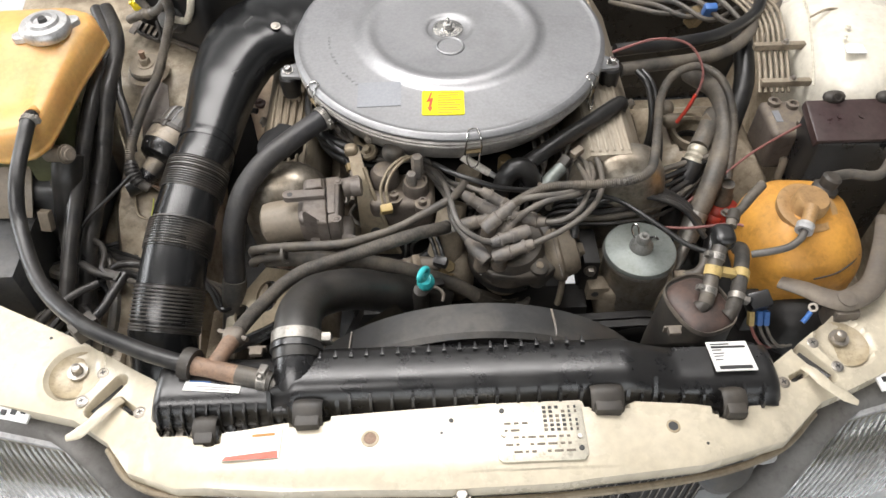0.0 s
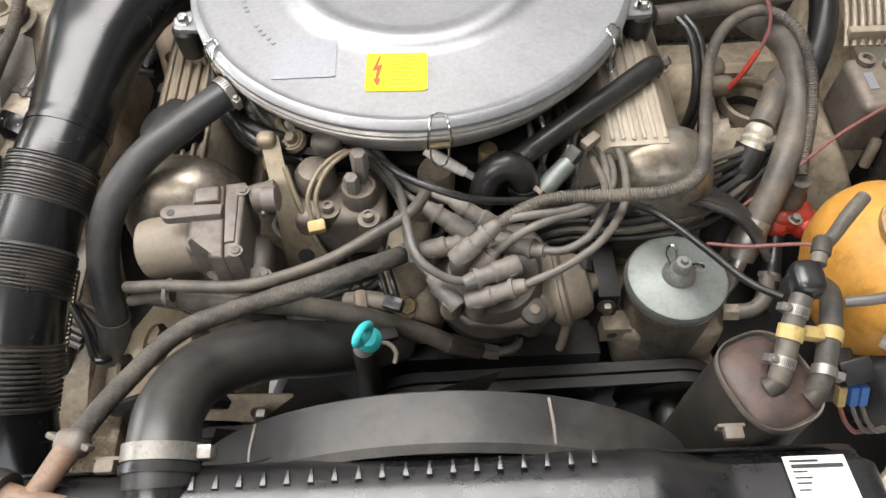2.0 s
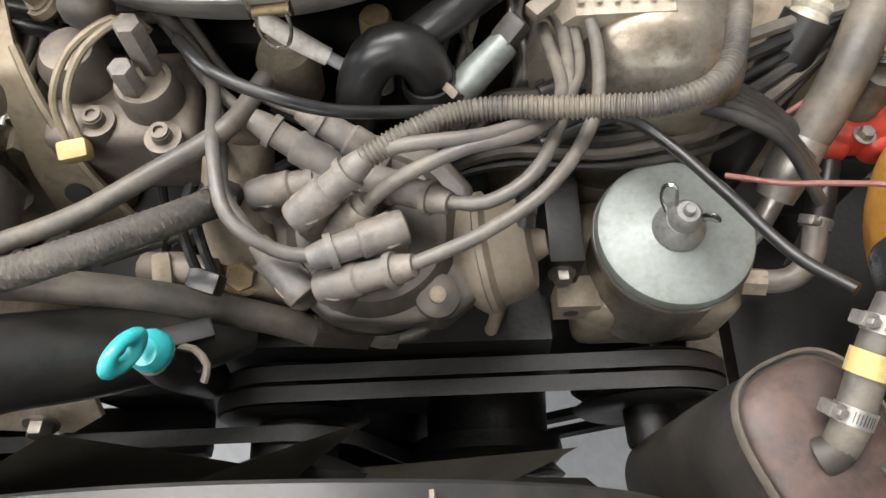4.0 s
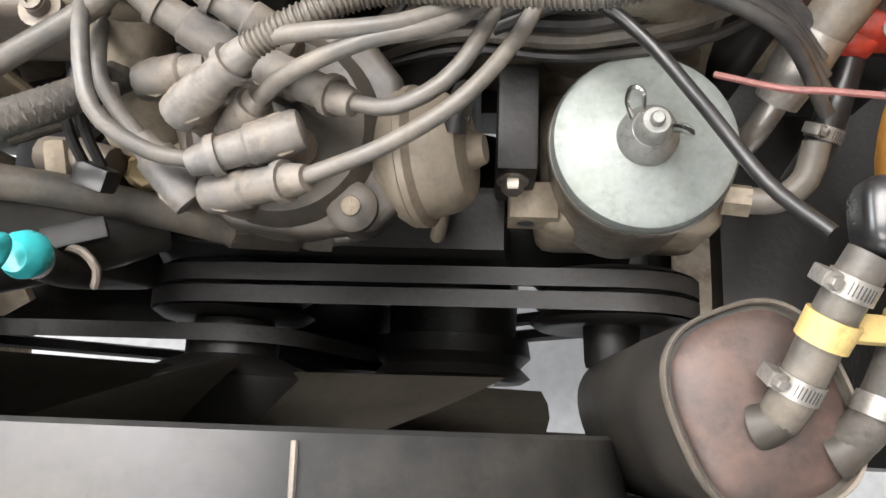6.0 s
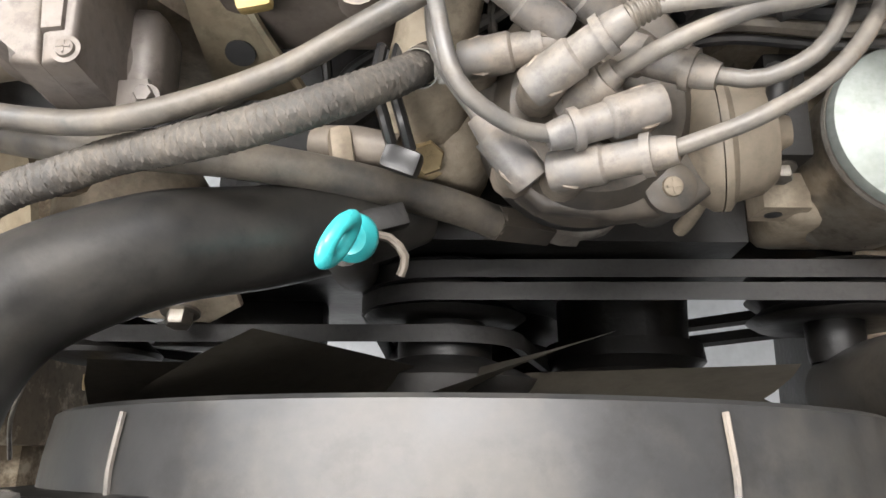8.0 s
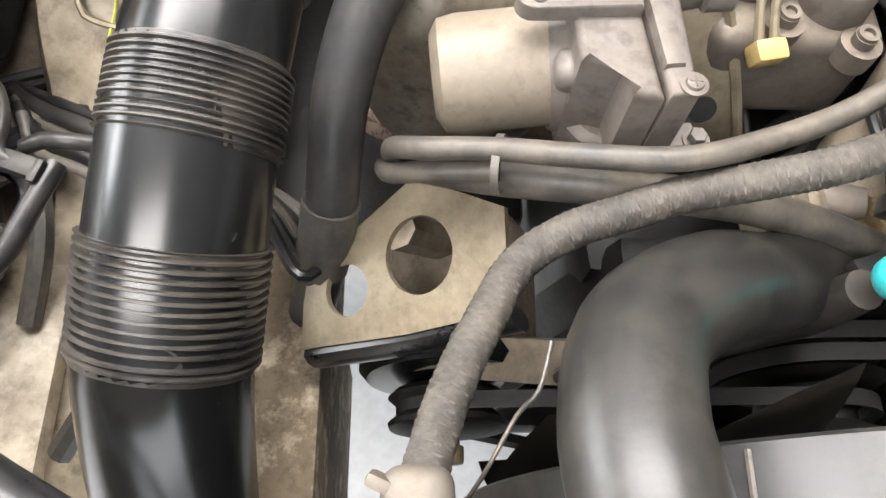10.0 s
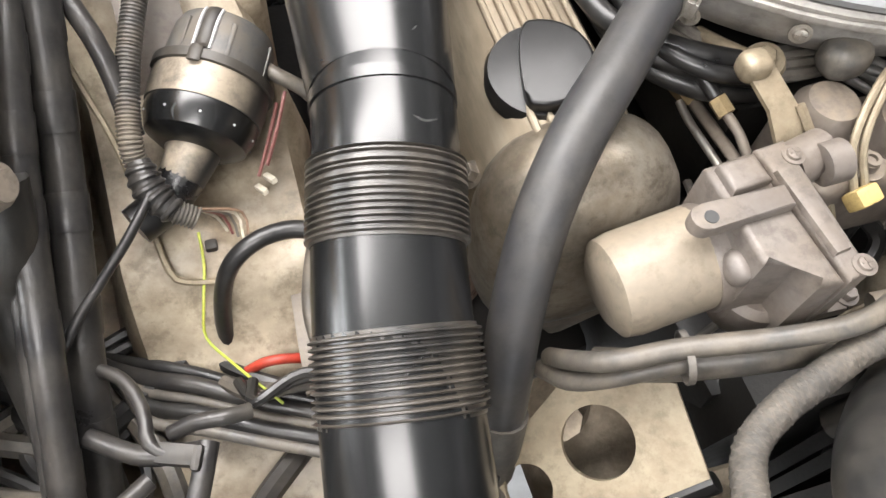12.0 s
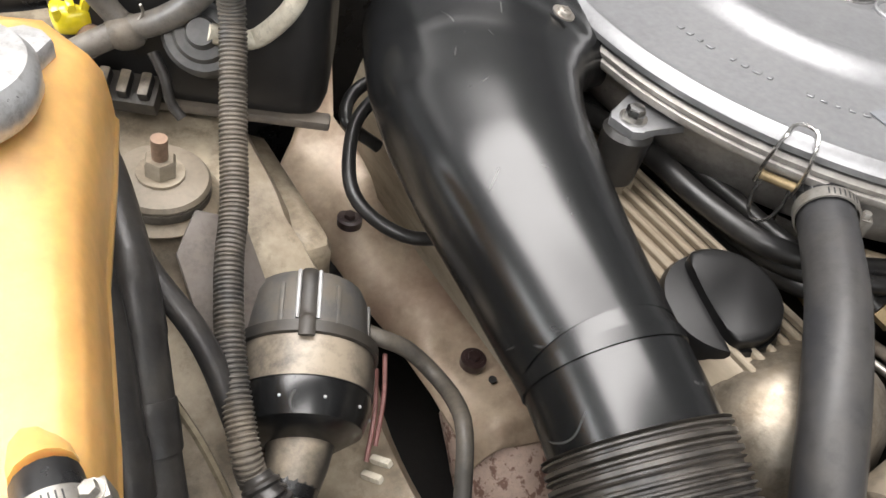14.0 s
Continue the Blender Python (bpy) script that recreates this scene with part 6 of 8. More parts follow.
part("bracket", box((0.03, 0.012, 0.008), at(-0.008, 0.562, 0.822) @ pose(0, 0, 0, 0, 15, 20), 0.002), m_iron, dip)

# ---- engine-top fittings ----
act = thing("actuator", (-0.137, 0.619, 0.838), "dusty grey cast actuator with a round motor end", "actuator")
part("core", box((0.026, 0.044, 0.050), at(-0.133, 0.641, 0.874), 0.004), m_ink_shade, act)
part("casing", prism([(-0.1635, 0.669), (-0.1370, 0.672), (-0.1292, 0.597), (-0.1415, 0.598), (-0.1440, 0.611), (-0.1605, 0.614)], 0.846, 0.903, None, 0.0035, None, 3), m_grey, act, "dusty grey cast casing")
part("cover", prism([(-0.1357, 0.672), (-0.1180, 0.674), (-0.1160, 0.598), (-0.1280, 0.596)], 0.844, 0.905, None, 0.0035, None, 3), m_grey, act, "bolted casing cover")
part("top_step", prism([(-0.1600, 0.666), (-0.1395, 0.668), (-0.1380, 0.652), (-0.1590, 0.650)], 0.898, 0.9085, None, 0.003, None, 3), m_grey, act)
part("cover_ridge", prism([(-0.1335, 0.657), (-0.1225, 0.658), (-0.1205, 0.610), (-0.1290, 0.609)], 0.902, 0.9075, None, 0.0025), m_grey, act)
lugp = [(-0.1345, 0.6365), (-0.1345, 0.6480)] + [(-0.1790 + 0.0068 * math.cos(radians(a)), 0.6410 + 0.0068 * math.sin(radians(a))) for a in range(80, 281, 25)]
part("strap_lug", prism(lugp, 0.9005, 0.9085, None, 0.0012), m_grey, act, "drilled strap lug")
part("lug_hole", lathe([(0.0034, 0), (0.0034, 0.0012), (0, 0.0012)], at(-0.1765, 0.64, 0.9078), 18), m_ink_shade, act)
part("lower_block", box((0.046, 0.046, 0.034), at(-0.127, 0.631, 0.84), 0.009, None, 3), m_grey, act)
part("gear_case", lathe([(0, -0.014), (0.020, -0.014), (0.023, -0.008), (0.023, 0.010), (0.019, 0.014), (0, 0.014)], at(-0.137, 0.624, 0.846), 32), m_grey, act, "round gear case")
part("lower_tab", prism([(-0.130, 0.610), (-0.104, 0.612), (-0.101, 0.602), (-0.106, 0.596), (-0.132, 0.597)], 0.858, 0.865, None, 0.0015), m_grey, act)
part("tab_screw", hexa(at(-0.1035, 0.6025, 0.865), 0.0042, 0.005), m_grey, act)
part("rear_spigot", lathe([(0, -0.01), (0.012, -0.01), (0.012, 0.012), (0.008, 0.014), (0, 0.014)], aim((-0.105, 0.667, 0.892), (1, 0.2, 0.1)), 20), m_grey, act)
for p in ((-0.1195, 0.6635, 0.905), (-0.1185, 0.6015, 0.905)):
    part("case_screw", screw(at(*p), 0.0038), m_grey, act)
part("motor", lathe([(0, -0.006), (0.019, -0.006), (0.0255, -0.002), (0.027, 0.006), (0.027, 0.060), (0, 0.060)], aim((-0.211, 0.640, 0.856), (0.96, 0.06, 0.12)), 40), m_beige, act, "beige round motor end")
part("motor_flange", lathe([(0, -0.004), (0.0275, -0.004), (0.0285, -0.002), (0.0285, 0.006), (0, 0.006)], aim((-0.163, 0.642, 0.861), (0.96, 0.06, 0.12)), 36), m_grey, act, "motor flange")
part("flange_ear", blob((-0.161, 0.623, 0.884), (0.007, 0.009, 0.008), 2.6, 14, 9), m_grey, act)
part("side_lug", lathe([(0.004, -0.006), (0.011, -0.006), (0.011, 0.006), (0.004, 0.006), (0.004, -0.006)], aim((-0.097, 0.659, 0.898), (1, 0, 0.1)), 20), m_grey, act)

wur = thing("control_valve", (-0.04, 0.68, 0.80), "brown-grey cast fuel control valve with two towers", "fuel valve")
part("base", box((0.085, 0.060, 0.060), at(-0.042, 0.688, 0.835), 0.010, None, 3), m_brown, wur)
part("main_tower", lathe([(0, 0.82), (0.0215, 0.82), (0.0215, 0.858), (0.0175, 0.861), (0.0162, 0.880), (0.0150, 0.8825), (0.0120, 0.8825), (0.0112, 0.880), (0, 0.880)], at(-0.024, 0.683, 0), 36), m_brown, wur, "round dusty tower")
part("hexagon", lathe([(0, 0.879), (0.0062, 0.879), (0.0062, 0.892), (0.0078, 0.893), (0.0078, 0.913), (0.0065, 0.916), (0, 0.916)], at(-0.021, 0.692, 0), 6), m_boot, wur)
part("hexagon", lathe([(0, 0.879), (0.0070, 0.879), (0.0070, 0.897), (0.006, 0.899), (0, 0.899)], at(-0.029, 0.679, 0), 6), m_boot, wur)
part("side_tower", lathe([(0, 0.82), (0.020, 0.82), (0.019, 0.880), (0.014, 0.888), (0, 0.889)], at(-0.064, 0.700, 0), 28), m_brown, wur)
part("rubber_cap", blob((-0.052, 0.720, 0.898), (0.014, 0.012, 0.012), 2.5), m_rubd, wur)
for p in ((-0.016, 0.658, 0.866), (-0.052, 0.668, 0.868)):
    part("flange_ear", lathe([(0, -0.012), (0.010, -0.012), (0.010, 0), (0.0055, 0.0), (0.0055, 0.005), (0, 0.005)], at(*p), 18), m_brown, wur)
    part("socket_screw", lathe([(0.005, 0.0), (0.005, 0.007), (0.0028, 0.007), (0.0028, 0.003), (0, 0.003)], at(*p), 16), m_strap, wur)
part("plug", box((0.016, 0.011, 0.013), at(-0.062, 0.652, 0.864) @ pose(0, 0, 0, 20, 0, 12), 0.003), m_yconn, wur, "yellow cable plug")
for o in (0.0, 0.007):
    part("wire", sweep([(-0.066 + o, 0.656, 0.866), (-0.068 + o, 0.672, 0.884), (-0.055 + o, 0.690, 0.900), (-0.034 + o, 0.704, 0.905), (-0.022 + o, 0.698, 0.902)], 0.0022, 8), m_sheetm, wur, "pale metal pipe")

lk = thing("linkage_bracket", (-0.08, 0.65, 0.78), "cream sheet-metal bracket standing beside the control valve", "bracket")
o = sheet([[(-0.113, 0.730, 0.902), (-0.096, 0.728, 0.902)], [(-0.106, 0.700, 0.892), (-0.089, 0.699, 0.892)], [(-0.101, 0.678, 0.872), (-0.080, 0.677, 0.872)], [(-0.098, 0.655, 0.838), (-0.066, 0.655, 0.838)], [(-0.096, 0.640, 0.790), (-0.048, 0.640, 0.790)]], 0.003, m_sheetm, "plate", "", lk, (0, 0.3, -0.9))
o.matrix_parent_inverse = Matrix.Translation(lk.location).inverted()
part("edge_fold", sweep([(-0.089, 0.699, 0.893), (-0.080, 0.676, 0.873), (-0.066, 0.654, 0.839), (-0.048, 0.639, 0.791)], 0.0028, 6), m_sheetm, lk)
part("pivot", blob((-0.106, 0.724, 0.900), (0.009, 0.008, 0.008), 3), m_sheetm, lk)
part("hole", lathe([(0.0075, 0), (0.0075, 0.002), (0, 0.002)], aim((-0.078, 0.650, 0.822), (0, -0.86, 0.4)), 18), m_ink_shade, lk)

ff = thing("fuel_fitting", (-0.110, 0.760, 0.835), "brass fuel pipe union beside the actuator", "pipe fitting", "fuel fittings")
part("hexagon", sweep([(-0.1180, 0.7665, 0.8535), (-0.1105, 0.7610, 0.8455), (-0.1045, 0.7560, 0.8395)], 0.0078, 6, 0.02), m_brass, ff)
part("collar", sweep([(-0.1225, 0.7680, 0.8590), (-0.1180, 0.7665, 0.8535)], 0.0055, 12), m_steel, ff)
part("inlet_pipe", sweep([(-0.1290, 0.7700, 0.8670), (-0.1220, 0.7680, 0.8590), (-0.1180, 0.7665, 0.8535)], 0.0032, 8), m_brass, ff)
part("pipe", sweep([(-0.1055, 0.7570, 0.8405), (-0.1040, 0.7400, 0.8400), (-0.1060, 0.7050, 0.8470), (-0.1080, 0.680, 0.850)], 0.0038, 10), m_strap, ff, "dull fuel pipe")
part("pipe", sweep([(-0.1135, 0.7540, 0.8400), (-0.1135, 0.7400, 0.8385), (-0.1150, 0.7050, 0.8440), (-0.116, 0.680, 0.846)], 0.0026, 10), m_steel, ff)
fg = thing("fuel_fitting", (-0.110, 0.722, 0.86), "small brass pipe end beside the actuator", "pipe fitting", "fuel fittings")
part("hexagon", sweep([(-0.1120, 0.7300, 0.8690), (-0.1095, 0.7200, 0.8660)], 0.0055, 6, 0.02), m_brass, fg)
part("pipe", sweep([(-0.1095, 0.7210, 0.8660), (-0.1060, 0.7080, 0.8620), (-0.1050, 0.690, 0.855)], 0.0030, 10), m_strap, fg)
part("sleeve", sweep([(-0.1125, 0.7310, 0.8695), (-0.1190, 0.7480, 0.8760), (-0.1260, 0.7640, 0.8770)], 0.0042, 10), m_rub, fg)
fh = thing("fuel_fitting", (-0.082, 0.742, 0.87), "dull banjo bolt on the cream bracket", "pipe fitting", "fuel fittings")
part("hexagon", hexa(aim((-0.086, 0.737, 0.886), (-0.3, -0.2, 0.9)), 0.0060, 0.007), m_sheetm, fh)
part("banjo", lathe([(0, -0.008), (0.011, -0.008), (0.0125, -0.004), (0.011, 0.0), (0, 0.0)], aim((-0.086, 0.737, 0.886), (-0.3, -0.2, 0.9)), 22), m_sheetm, fh)
part("pipe", sweep([(-0.090, 0.744, 0.882), (-0.100, 0.758, 0.880), (-0.104, 0.775, 0.874)], 0.0045, 10), m_sheetm, fh)

el = hose("elbow_hose", [(0.084, 0.676, 0.846), (0.089, 0.685, 0.872), (0.101, 0.693, 0.887), (0.116, 0.694, 0.886), (0.126, 0.690, 0.872), (0.128, 0.686, 0.845)], [0.0115, 0.0125, 0.0138, 0.0138, 0.0128, 0.0120], m_rub, "short black arched rubber hose", sides=18)
part("moulded_collar", lathe([(0.0135, -0.004), (0.0152, -0.004), (0.0152, 0.004), (0.0135, 0.004), (0.0135, -0.004)], aim((0.126, 0.688, 0.866), (0.1, -0.1, -1)), 20), m_rub, el)
oh = hose("vent_hose", [(0.262, 0.822, 0.866), (0.264, 0.815, 0.886), (0.252, 0.800, 0.897), (0.215, 0.768, 0.899), (0.172, 0.737, 0.897), (0.135, 0.712, 0.890), (0.105, 0.702, 0.872)], 0.0105, m_rub, "black vent hose onto the valve cover", sides=16)
part("cover_nipple", lathe([(0, -0.01), (0.014, -0.01), (0.0125, 0.008), (0.0, 0.008)], at(0.262, 0.822, 0.872), 20), m_grey, oh)
bc = thing("fuel_screw_cap", (0.096, 0.733, 0.83), "small brass test port cap", "cap")
part("cap", lathe([(0, 0.846), (0.009, 0.846), (0.0095, 0.849), (0.0095, 0.866), (0.008, 0.869), (0, 0.869)], at(0.096, 0.733, 0), 20), m_brass, bc)
part("thread", sweep([(0.096, 0.733, 0.80), (0.096, 0.733, 0.847)], 0.0075, 14, rib=(0.003, 0.0016)), m_steel, bc)
wc = thing("wire_connector", (0.04, 0.708, 0.86), "white plastic inline cable connector", "connector")
part("sleeve", sweep([(0.037, 0.712, 0.894), (0.054, 0.705, 0.885), (0.072, 0.699, 0.876)], [0.0052, 0.0056, 0.0050], 12), m_white, wc)
part("tip", sweep([(0.071, 0.6993, 0.8765), (0.080, 0.696, 0.872)], 0.0036, 10), m_gcap, wc)
part("valve_below", lathe([(0, 0.83), (0.017, 0.83), (0.018, 0.860), (0.015, 0.868), (0, 0.868)], at(0.046, 0.712, 0), 28), m_alud, wc)
inj = thing("cold_start_valve", (0.16, 0.70, 0.84), "dull steel cold start valve with black plug", "fuel injector")
part("barrel", sweep([(0.140, 0.682, 0.860), (0.150, 0.690, 0.868), (0.168, 0.703, 0.880)], [0.008, 0.0095, 0.0085], 16), m_zinc, inj)
part("flange", box((0.012, 0.030, 0.005), aim((0.142, 0.683, 0.861), (0.6, 0.5, 0.5)), 0.001), m_brown, inj)
part("plug", box((0.014, 0.013, 0.018), aim((0.170, 0.706, 0.884), (0.6, 0.5, 0.5)), 0.004), m_blackd, inj, "black cable plug")
part("connector", box((0.010, 0.009, 0.018), aim((0.188, 0.720, 0.888), (0.75, 0.6, 0.1)), 0.002), m_beige, inj, "yellowed white connector")
rng = random.Random(21)
for i in range(7):
    x = 0.135 + 0.011 * i
    hose("fuel_line", [(x + rng.uniform(-.01, .01), 0.80, 0.86), (x, 0.765, 0.872 + rng.uniform(-.01, .01)), (x + rng.uniform(-.012, .012), 0.742, 0.860), (x + rng.uniform(-.015, .01), 0.722, 0.835), (x - 0.01, 0.70, 0.80)], 0.003, m_steel if i % 2 else m_lead, "thin fuel line below the air cleaner", sides=8, group="fuel lines", category="pipe")
for i in range(4):
    hose("wire", [(-0.152 + 0.008 * i, 0.80, 0.868 + .004 * i), (-0.12 + 0.01 * i, 0.755, 0.872), (-0.075 + 0.01 * i, 0.735 + .006 * i, 0.872), (-0.02 + 0.012 * i, 0.74 + .005 * i, 0.866), (0.03, 0.76, 0.86)], 0.0042, m_lead, "grey cable sweeping round the air cleaner", sides=8, group="rear cables", category="cable")
for i in range(4):
    d, z = 0.011 * i, 0.888 - 0.009 * (i % 3)
    hose("wire", [(-0.178 + d * 0.4, 0.95, z - 0.01), (-0.170 + d * 0.5, 0.88, z), (-0.168 + d * 0.6, 0.82, z), (-0.156 + d * 0.4, 0.780 - d * 0.3, z - 0.002), (-0.120, 0.752 - d * 0.4, z - 0.004), (-0.080, 0.742 - d * 0.3, z - 0.012)], (0.0068, 0.0058, 0.0062, 0.005)[i], m_rub, "black hose sweeping round the air cleaner", sides=12, group="rear hoses", category="hose")
hose("wire", [(0.000, 0.692, 0.902), (0.022, 0.664, 0.913), (0.050, 0.650, 0.912), (0.082, 0.648, 0.900), (0.130, 0.660, 0.880), (0.185, 0.675, 0.858), (0.235, 0.678, 0.842), (0.262, 0.660, 0.838), (0.285, 0.625, 0.845), (0.308, 0.585, 0.855), (0.328, 0.560, 0.868)], 0.0034, m_rub, "thin shiny black cable to the canister", sides=10, category="cable")
hose("corrugated_conduit", [(0.094, 0.621, 0.900), (0.118, 0.632, 0.906), (0.147, 0.643, 0.905), (0.200, 0.640, 0.910), (0.236, 0.636, 0.918), (0.262, 0.648, 0.922), (0.280, 0.690, 0.913), (0.302, 0.757, 0.890), (0.320, 0.820, 0.892), (0.345, 0.858, 0.900), (0.384, 0.872, 0.903), (0.412, 0.842, 0.898), (0.421, 0.790, 0.868), (0.404, 0.719, 0.828)], 0.0056, m_rubd, "grey corrugated conduit looping over the engine", rib=(0.0024, 0.0009), sides=10, category="conduit")
hose("wire", [(0.305, 0.661, 0.800), (0.335, 0.648, 0.812), (0.358, 0.643, 0.820), (0.387, 0.628, 0.840), (0.41, 0.60, 0.85)], 0.0018, m_pink, "faded red insulated electrical wire", sides=8, category="wire")
hose("wire", [(0.345, 0.700, 0.800), (0.40, 0.725, 0.835), (0.45, 0.755, 0.85), (0.52, 0.79, 0.862)], 0.0018, m_pink, "faded red insulated electrical wire", sides=8, category="wire")
pw2 = hose("wire", [(0.255, 0.872, 0.932), (0.317, 0.888, 0.940), (0.367, 0.886, 0.930), (0.388, 0.862, 0.900), (0.378, 0.845, 0.86), (0.363, 0.840, 0.830)], 0.0019, m_pink, "faded red insulated electrical wire", sides=8, category="wire")
part("red_sleeve", sweep([(0.381, 0.848, 0.872), (0.371, 0.842, 0.848), (0.361, 0.839, 0.828)], 0.0028, 10), m_redp, pw2, "red heat-shrunk sleeve")
for k in range(2):
    hose("wire", [(0.285 + 0.010 * k, 0.880, 0.905), (0.303 + 0.008 * k, 0.848, 0.899), (0.309 + 0.008 * k, 0.830, 0.884), (0.311 + 0.008 * k, 0.814, 0.866), (0.312 + 0.008 * k, 0.806, 0.838), (0.308 + 0.008 * k, 0.800, 0.800)], 0.0042 - 0.0008 * k, m_rub, "black cable dropping beside the valve cover", sides=10, group="cover cables", category="cable")
rng = random.Random(31)
for i in range(10):
    x = -0.09 + 0.026 * i
    hose("wire", [(x + rng.uniform(-.02, .02), 0.72, 0.80), (x + rng.uniform(-.03, .03), 0.69, 0.805 + rng.uniform(-.01, .02)), (x + rng.uniform(-.05, .05), 0.655, 0.79), (x + rng.uniform(-.06, .06), 0.63, 0.765)], rng.choice((0.0028, 0.004, 0.0055)), rng.choice((m_rub, m_rubd, m_lead)), "dark cable in the engine valley", sides=8, group="valley cables", category="cable")
for i in range(6):
    z = 0.80 + 0.006 * i
    hose("wire", [(0.10 + 0.01 * i, 0.655 + .004 * i, z), (0.17, 0.675 + .006 * i, z - .004), (0.24, 0.668 + .006 * i, z + .004), (0.32, 0.69 + .01 * i, z), (0.40, 0.76, z + .01)], rng.choice((0.003, 0.0045)), rng.choice((m_rub, m_rubd, m_loom)), "dark wiring across the engine front", sides=8, group="front wiring", category="cable")

# ---- right side of the bay ----
rh = hose("air_conditioning_hose", [(0.40, 0.935, 0.842), (0.420, 0.865, 0.860), (0.416, 0.800, 0.850), (0.390, 0.735, 0.835), (0.371, 0.700, 0.810), (0.356, 0.680, 0.790)], 0.0142, m_rubd, "thick grey refrigerant hose with a steel ferrule", sides=18)
part("ferrule", sweep([(0.362, 0.688, 0.798), (0.354, 0.674, 0.784), (0.347, 0.660, 0.770)], [0.0148, 0.0152, 0.0125], 20, 0.006), m_clamp, rh, "bright crimped ferrule")
part("pipe_end", sweep([(0.348, 0.662, 0.772), (0.338, 0.645, 0.752), (0.33, 0.64, 0.72)], 0.0075, 12), m_steel, rh)
r2 = hose("air_conditioning_hose", [(0.365, 0.756, 0.830), (0.352, 0.735, 0.800), (0.338, 0.712, 0.760), (0.33, 0.70, 0.70)], 0.0165, m_rub, "thick grey refrigerant hose with a steel ferrule", sides=18)
part("ferrule", sweep([Vector((0.3745, 0.7725, 0.8405)).lerp(Vector((0.3605, 0.7490, 0.8235)), k / 8) for k in range(9)], [0.0118, 0.0140, 0.0142, 0.0124, 0.0142, 0.0124, 0.0142, 0.0140, 0.0120], 18, 0.0012), m_plate, r2, "dull crimped ferrule with three rings")
part("upper_hose", sweep([(0.374, 0.772, 0.840), (0.392, 0.802, 0.846), (0.412, 0.838, 0.842)], 0.0135, 16), m_rubd, r2)
part("paper_tag", box((0.001, 0.012, 0.014), at(0.390, 0.812, 0.857) @ pose(0, 0, 0, 20, 10, 35)), m_beige, r2, "white paper tag")
hose("heater_hose", [(0.262, 0.885, 0.925), (0.300, 0.893, 0.923), (0.358, 0.908, 0.918), (0.43, 0.94, 0.908), (0.500, 0.998, 0.900), (0.53, 1.05, 0.90)], 0.0092, m_rub, "black hose running back to the firewall", sides=14)
hose("heater_hose", [(0.270, 0.868, 0.905), (0.320, 0.880, 0.902), (0.402, 0.899, 0.898), (0.46, 0.935, 0.893), (0.497, 0.985, 0.89), (0.51, 1.04, 0.89)], 0.0095, m_rubd, "dusty grey hose running back to the firewall", sides=14)
hose("heater_hose", [(0.49, 1.00, 0.872), (0.482, 0.95, 0.865), (0.474, 0.90, 0.84), (0.452, 0.855, 0.80), (0.44, 0.83, 0.76)], 0.0150, m_rub, "thick dark hose beside the strut tower", sides=16)
for i in range(6):
    x = 0.497 + 0.0085 * i
    hose("brake_line", [(x - 0.012, 0.868, 0.855), (x - 0.008, 0.90, 0.872), (x - 0.002, 0.94, 0.882), (x + 0.004, 0.985, 0.892), (x + 0.004 - 0.012 * (6 - i) / 6, 1.03, 0.898), (x - 0.03, 1.07, 0.90)], 0.0027, m_alud, "dull metal brake line", sides=8, group="brake lines", category="pipe")
for y, z in ((0.935, 0.888), (0.877, 0.866)):
    e = thing("line_clip", (0.53, y, z - 0.01), "grey clip bar holding brake lines", "clip", "line clips")
    part("bar", box((0.085, 0.010, 0.010), at(0.528, y, z), 0.002), m_alud, e)
    part("bolt", hexa(at(0.532, y, z + 0.005), 0.004, 0.006), m_steel, e)
ab = thing("hydraulic_block", (0.512, 0.825, 0.76), "dusty grey hydraulic brake block", "brake block")
part("body", box((0.058, 0.076, 0.070), at(0.513, 0.824, 0.812), 0.010, None, 3), m_brown, ab)
for x, y in ((0.528, 0.845), (0.530, 0.805), (0.503, 0.852)):
    part("port", lathe([(0.004, 0.0), (0.009, 0.0), (0.009, 0.007), (0.005, 0.008), (0.004, 0.003), (0, 0.003)], at(x, y, 0.846), 18), m_brown, ab)
part("side_boss", blob((0.548, 0.822, 0.815), (0.016, 0.03, 0.026), 2.6), m_brown, ab)
part("label", box((0.010, 0.024, 0.001), at(0.500, 0.824, 0.8475)), m_stick, ab)
part("lower_pipe", sweep([(0.513, 0.792, 0.79), (0.512, 0.782, 0.80), (0.51, 0.775, 0.77)], 0.006, 10), m_beige, ab)
bb = thing("fuse_box", (0.59, 0.765, 0.62), "black plastic box with a maroon-black lid", "fuse box")
part("case", box((0.15, 0.065, 0.26), at(0.592, 0.765, 0.745), 0.006), m_black, bb)
part("lid", box((0.155, 0.068, 0.016), at(0.592, 0.770, 0.880) @ pose(0, 0, 0, 14, 0, 0), 0.004), m_maroon, bb, "maroon-black lid")
for x in (0.555, 0.585):
    part("lid_rivet", lathe([(0.004, 0), (0.004, 0.002), (0.002, 0.0015), (0, 0.002)], at(x, 0.772, 0.889) @ pose(0, 0, 0, 14, 0, 0), 14), m_maroon, bb)
part("outer_tower", blob((0.648, 0.955, 0.83), (0.098, 0.15, 0.092), 3.0, 36, 20), m_bayw, body, "glossy cream wing panel")
part("wing_seam", sweep([(0.530, 0.82, 0.905), (0.545, 0.88, 0.917), (0.560, 0.94, 0.922), (0.575, 1.0, 0.918), (0.59, 1.05, 0.90)], 0.002, 6), m_wirew, body)
part("wing_seam", sweep([(0.565, 0.955, 0.9225), (0.60, 0.975, 0.922), (0.65, 0.985, 0.912)], 0.002, 6), m_bay, body)
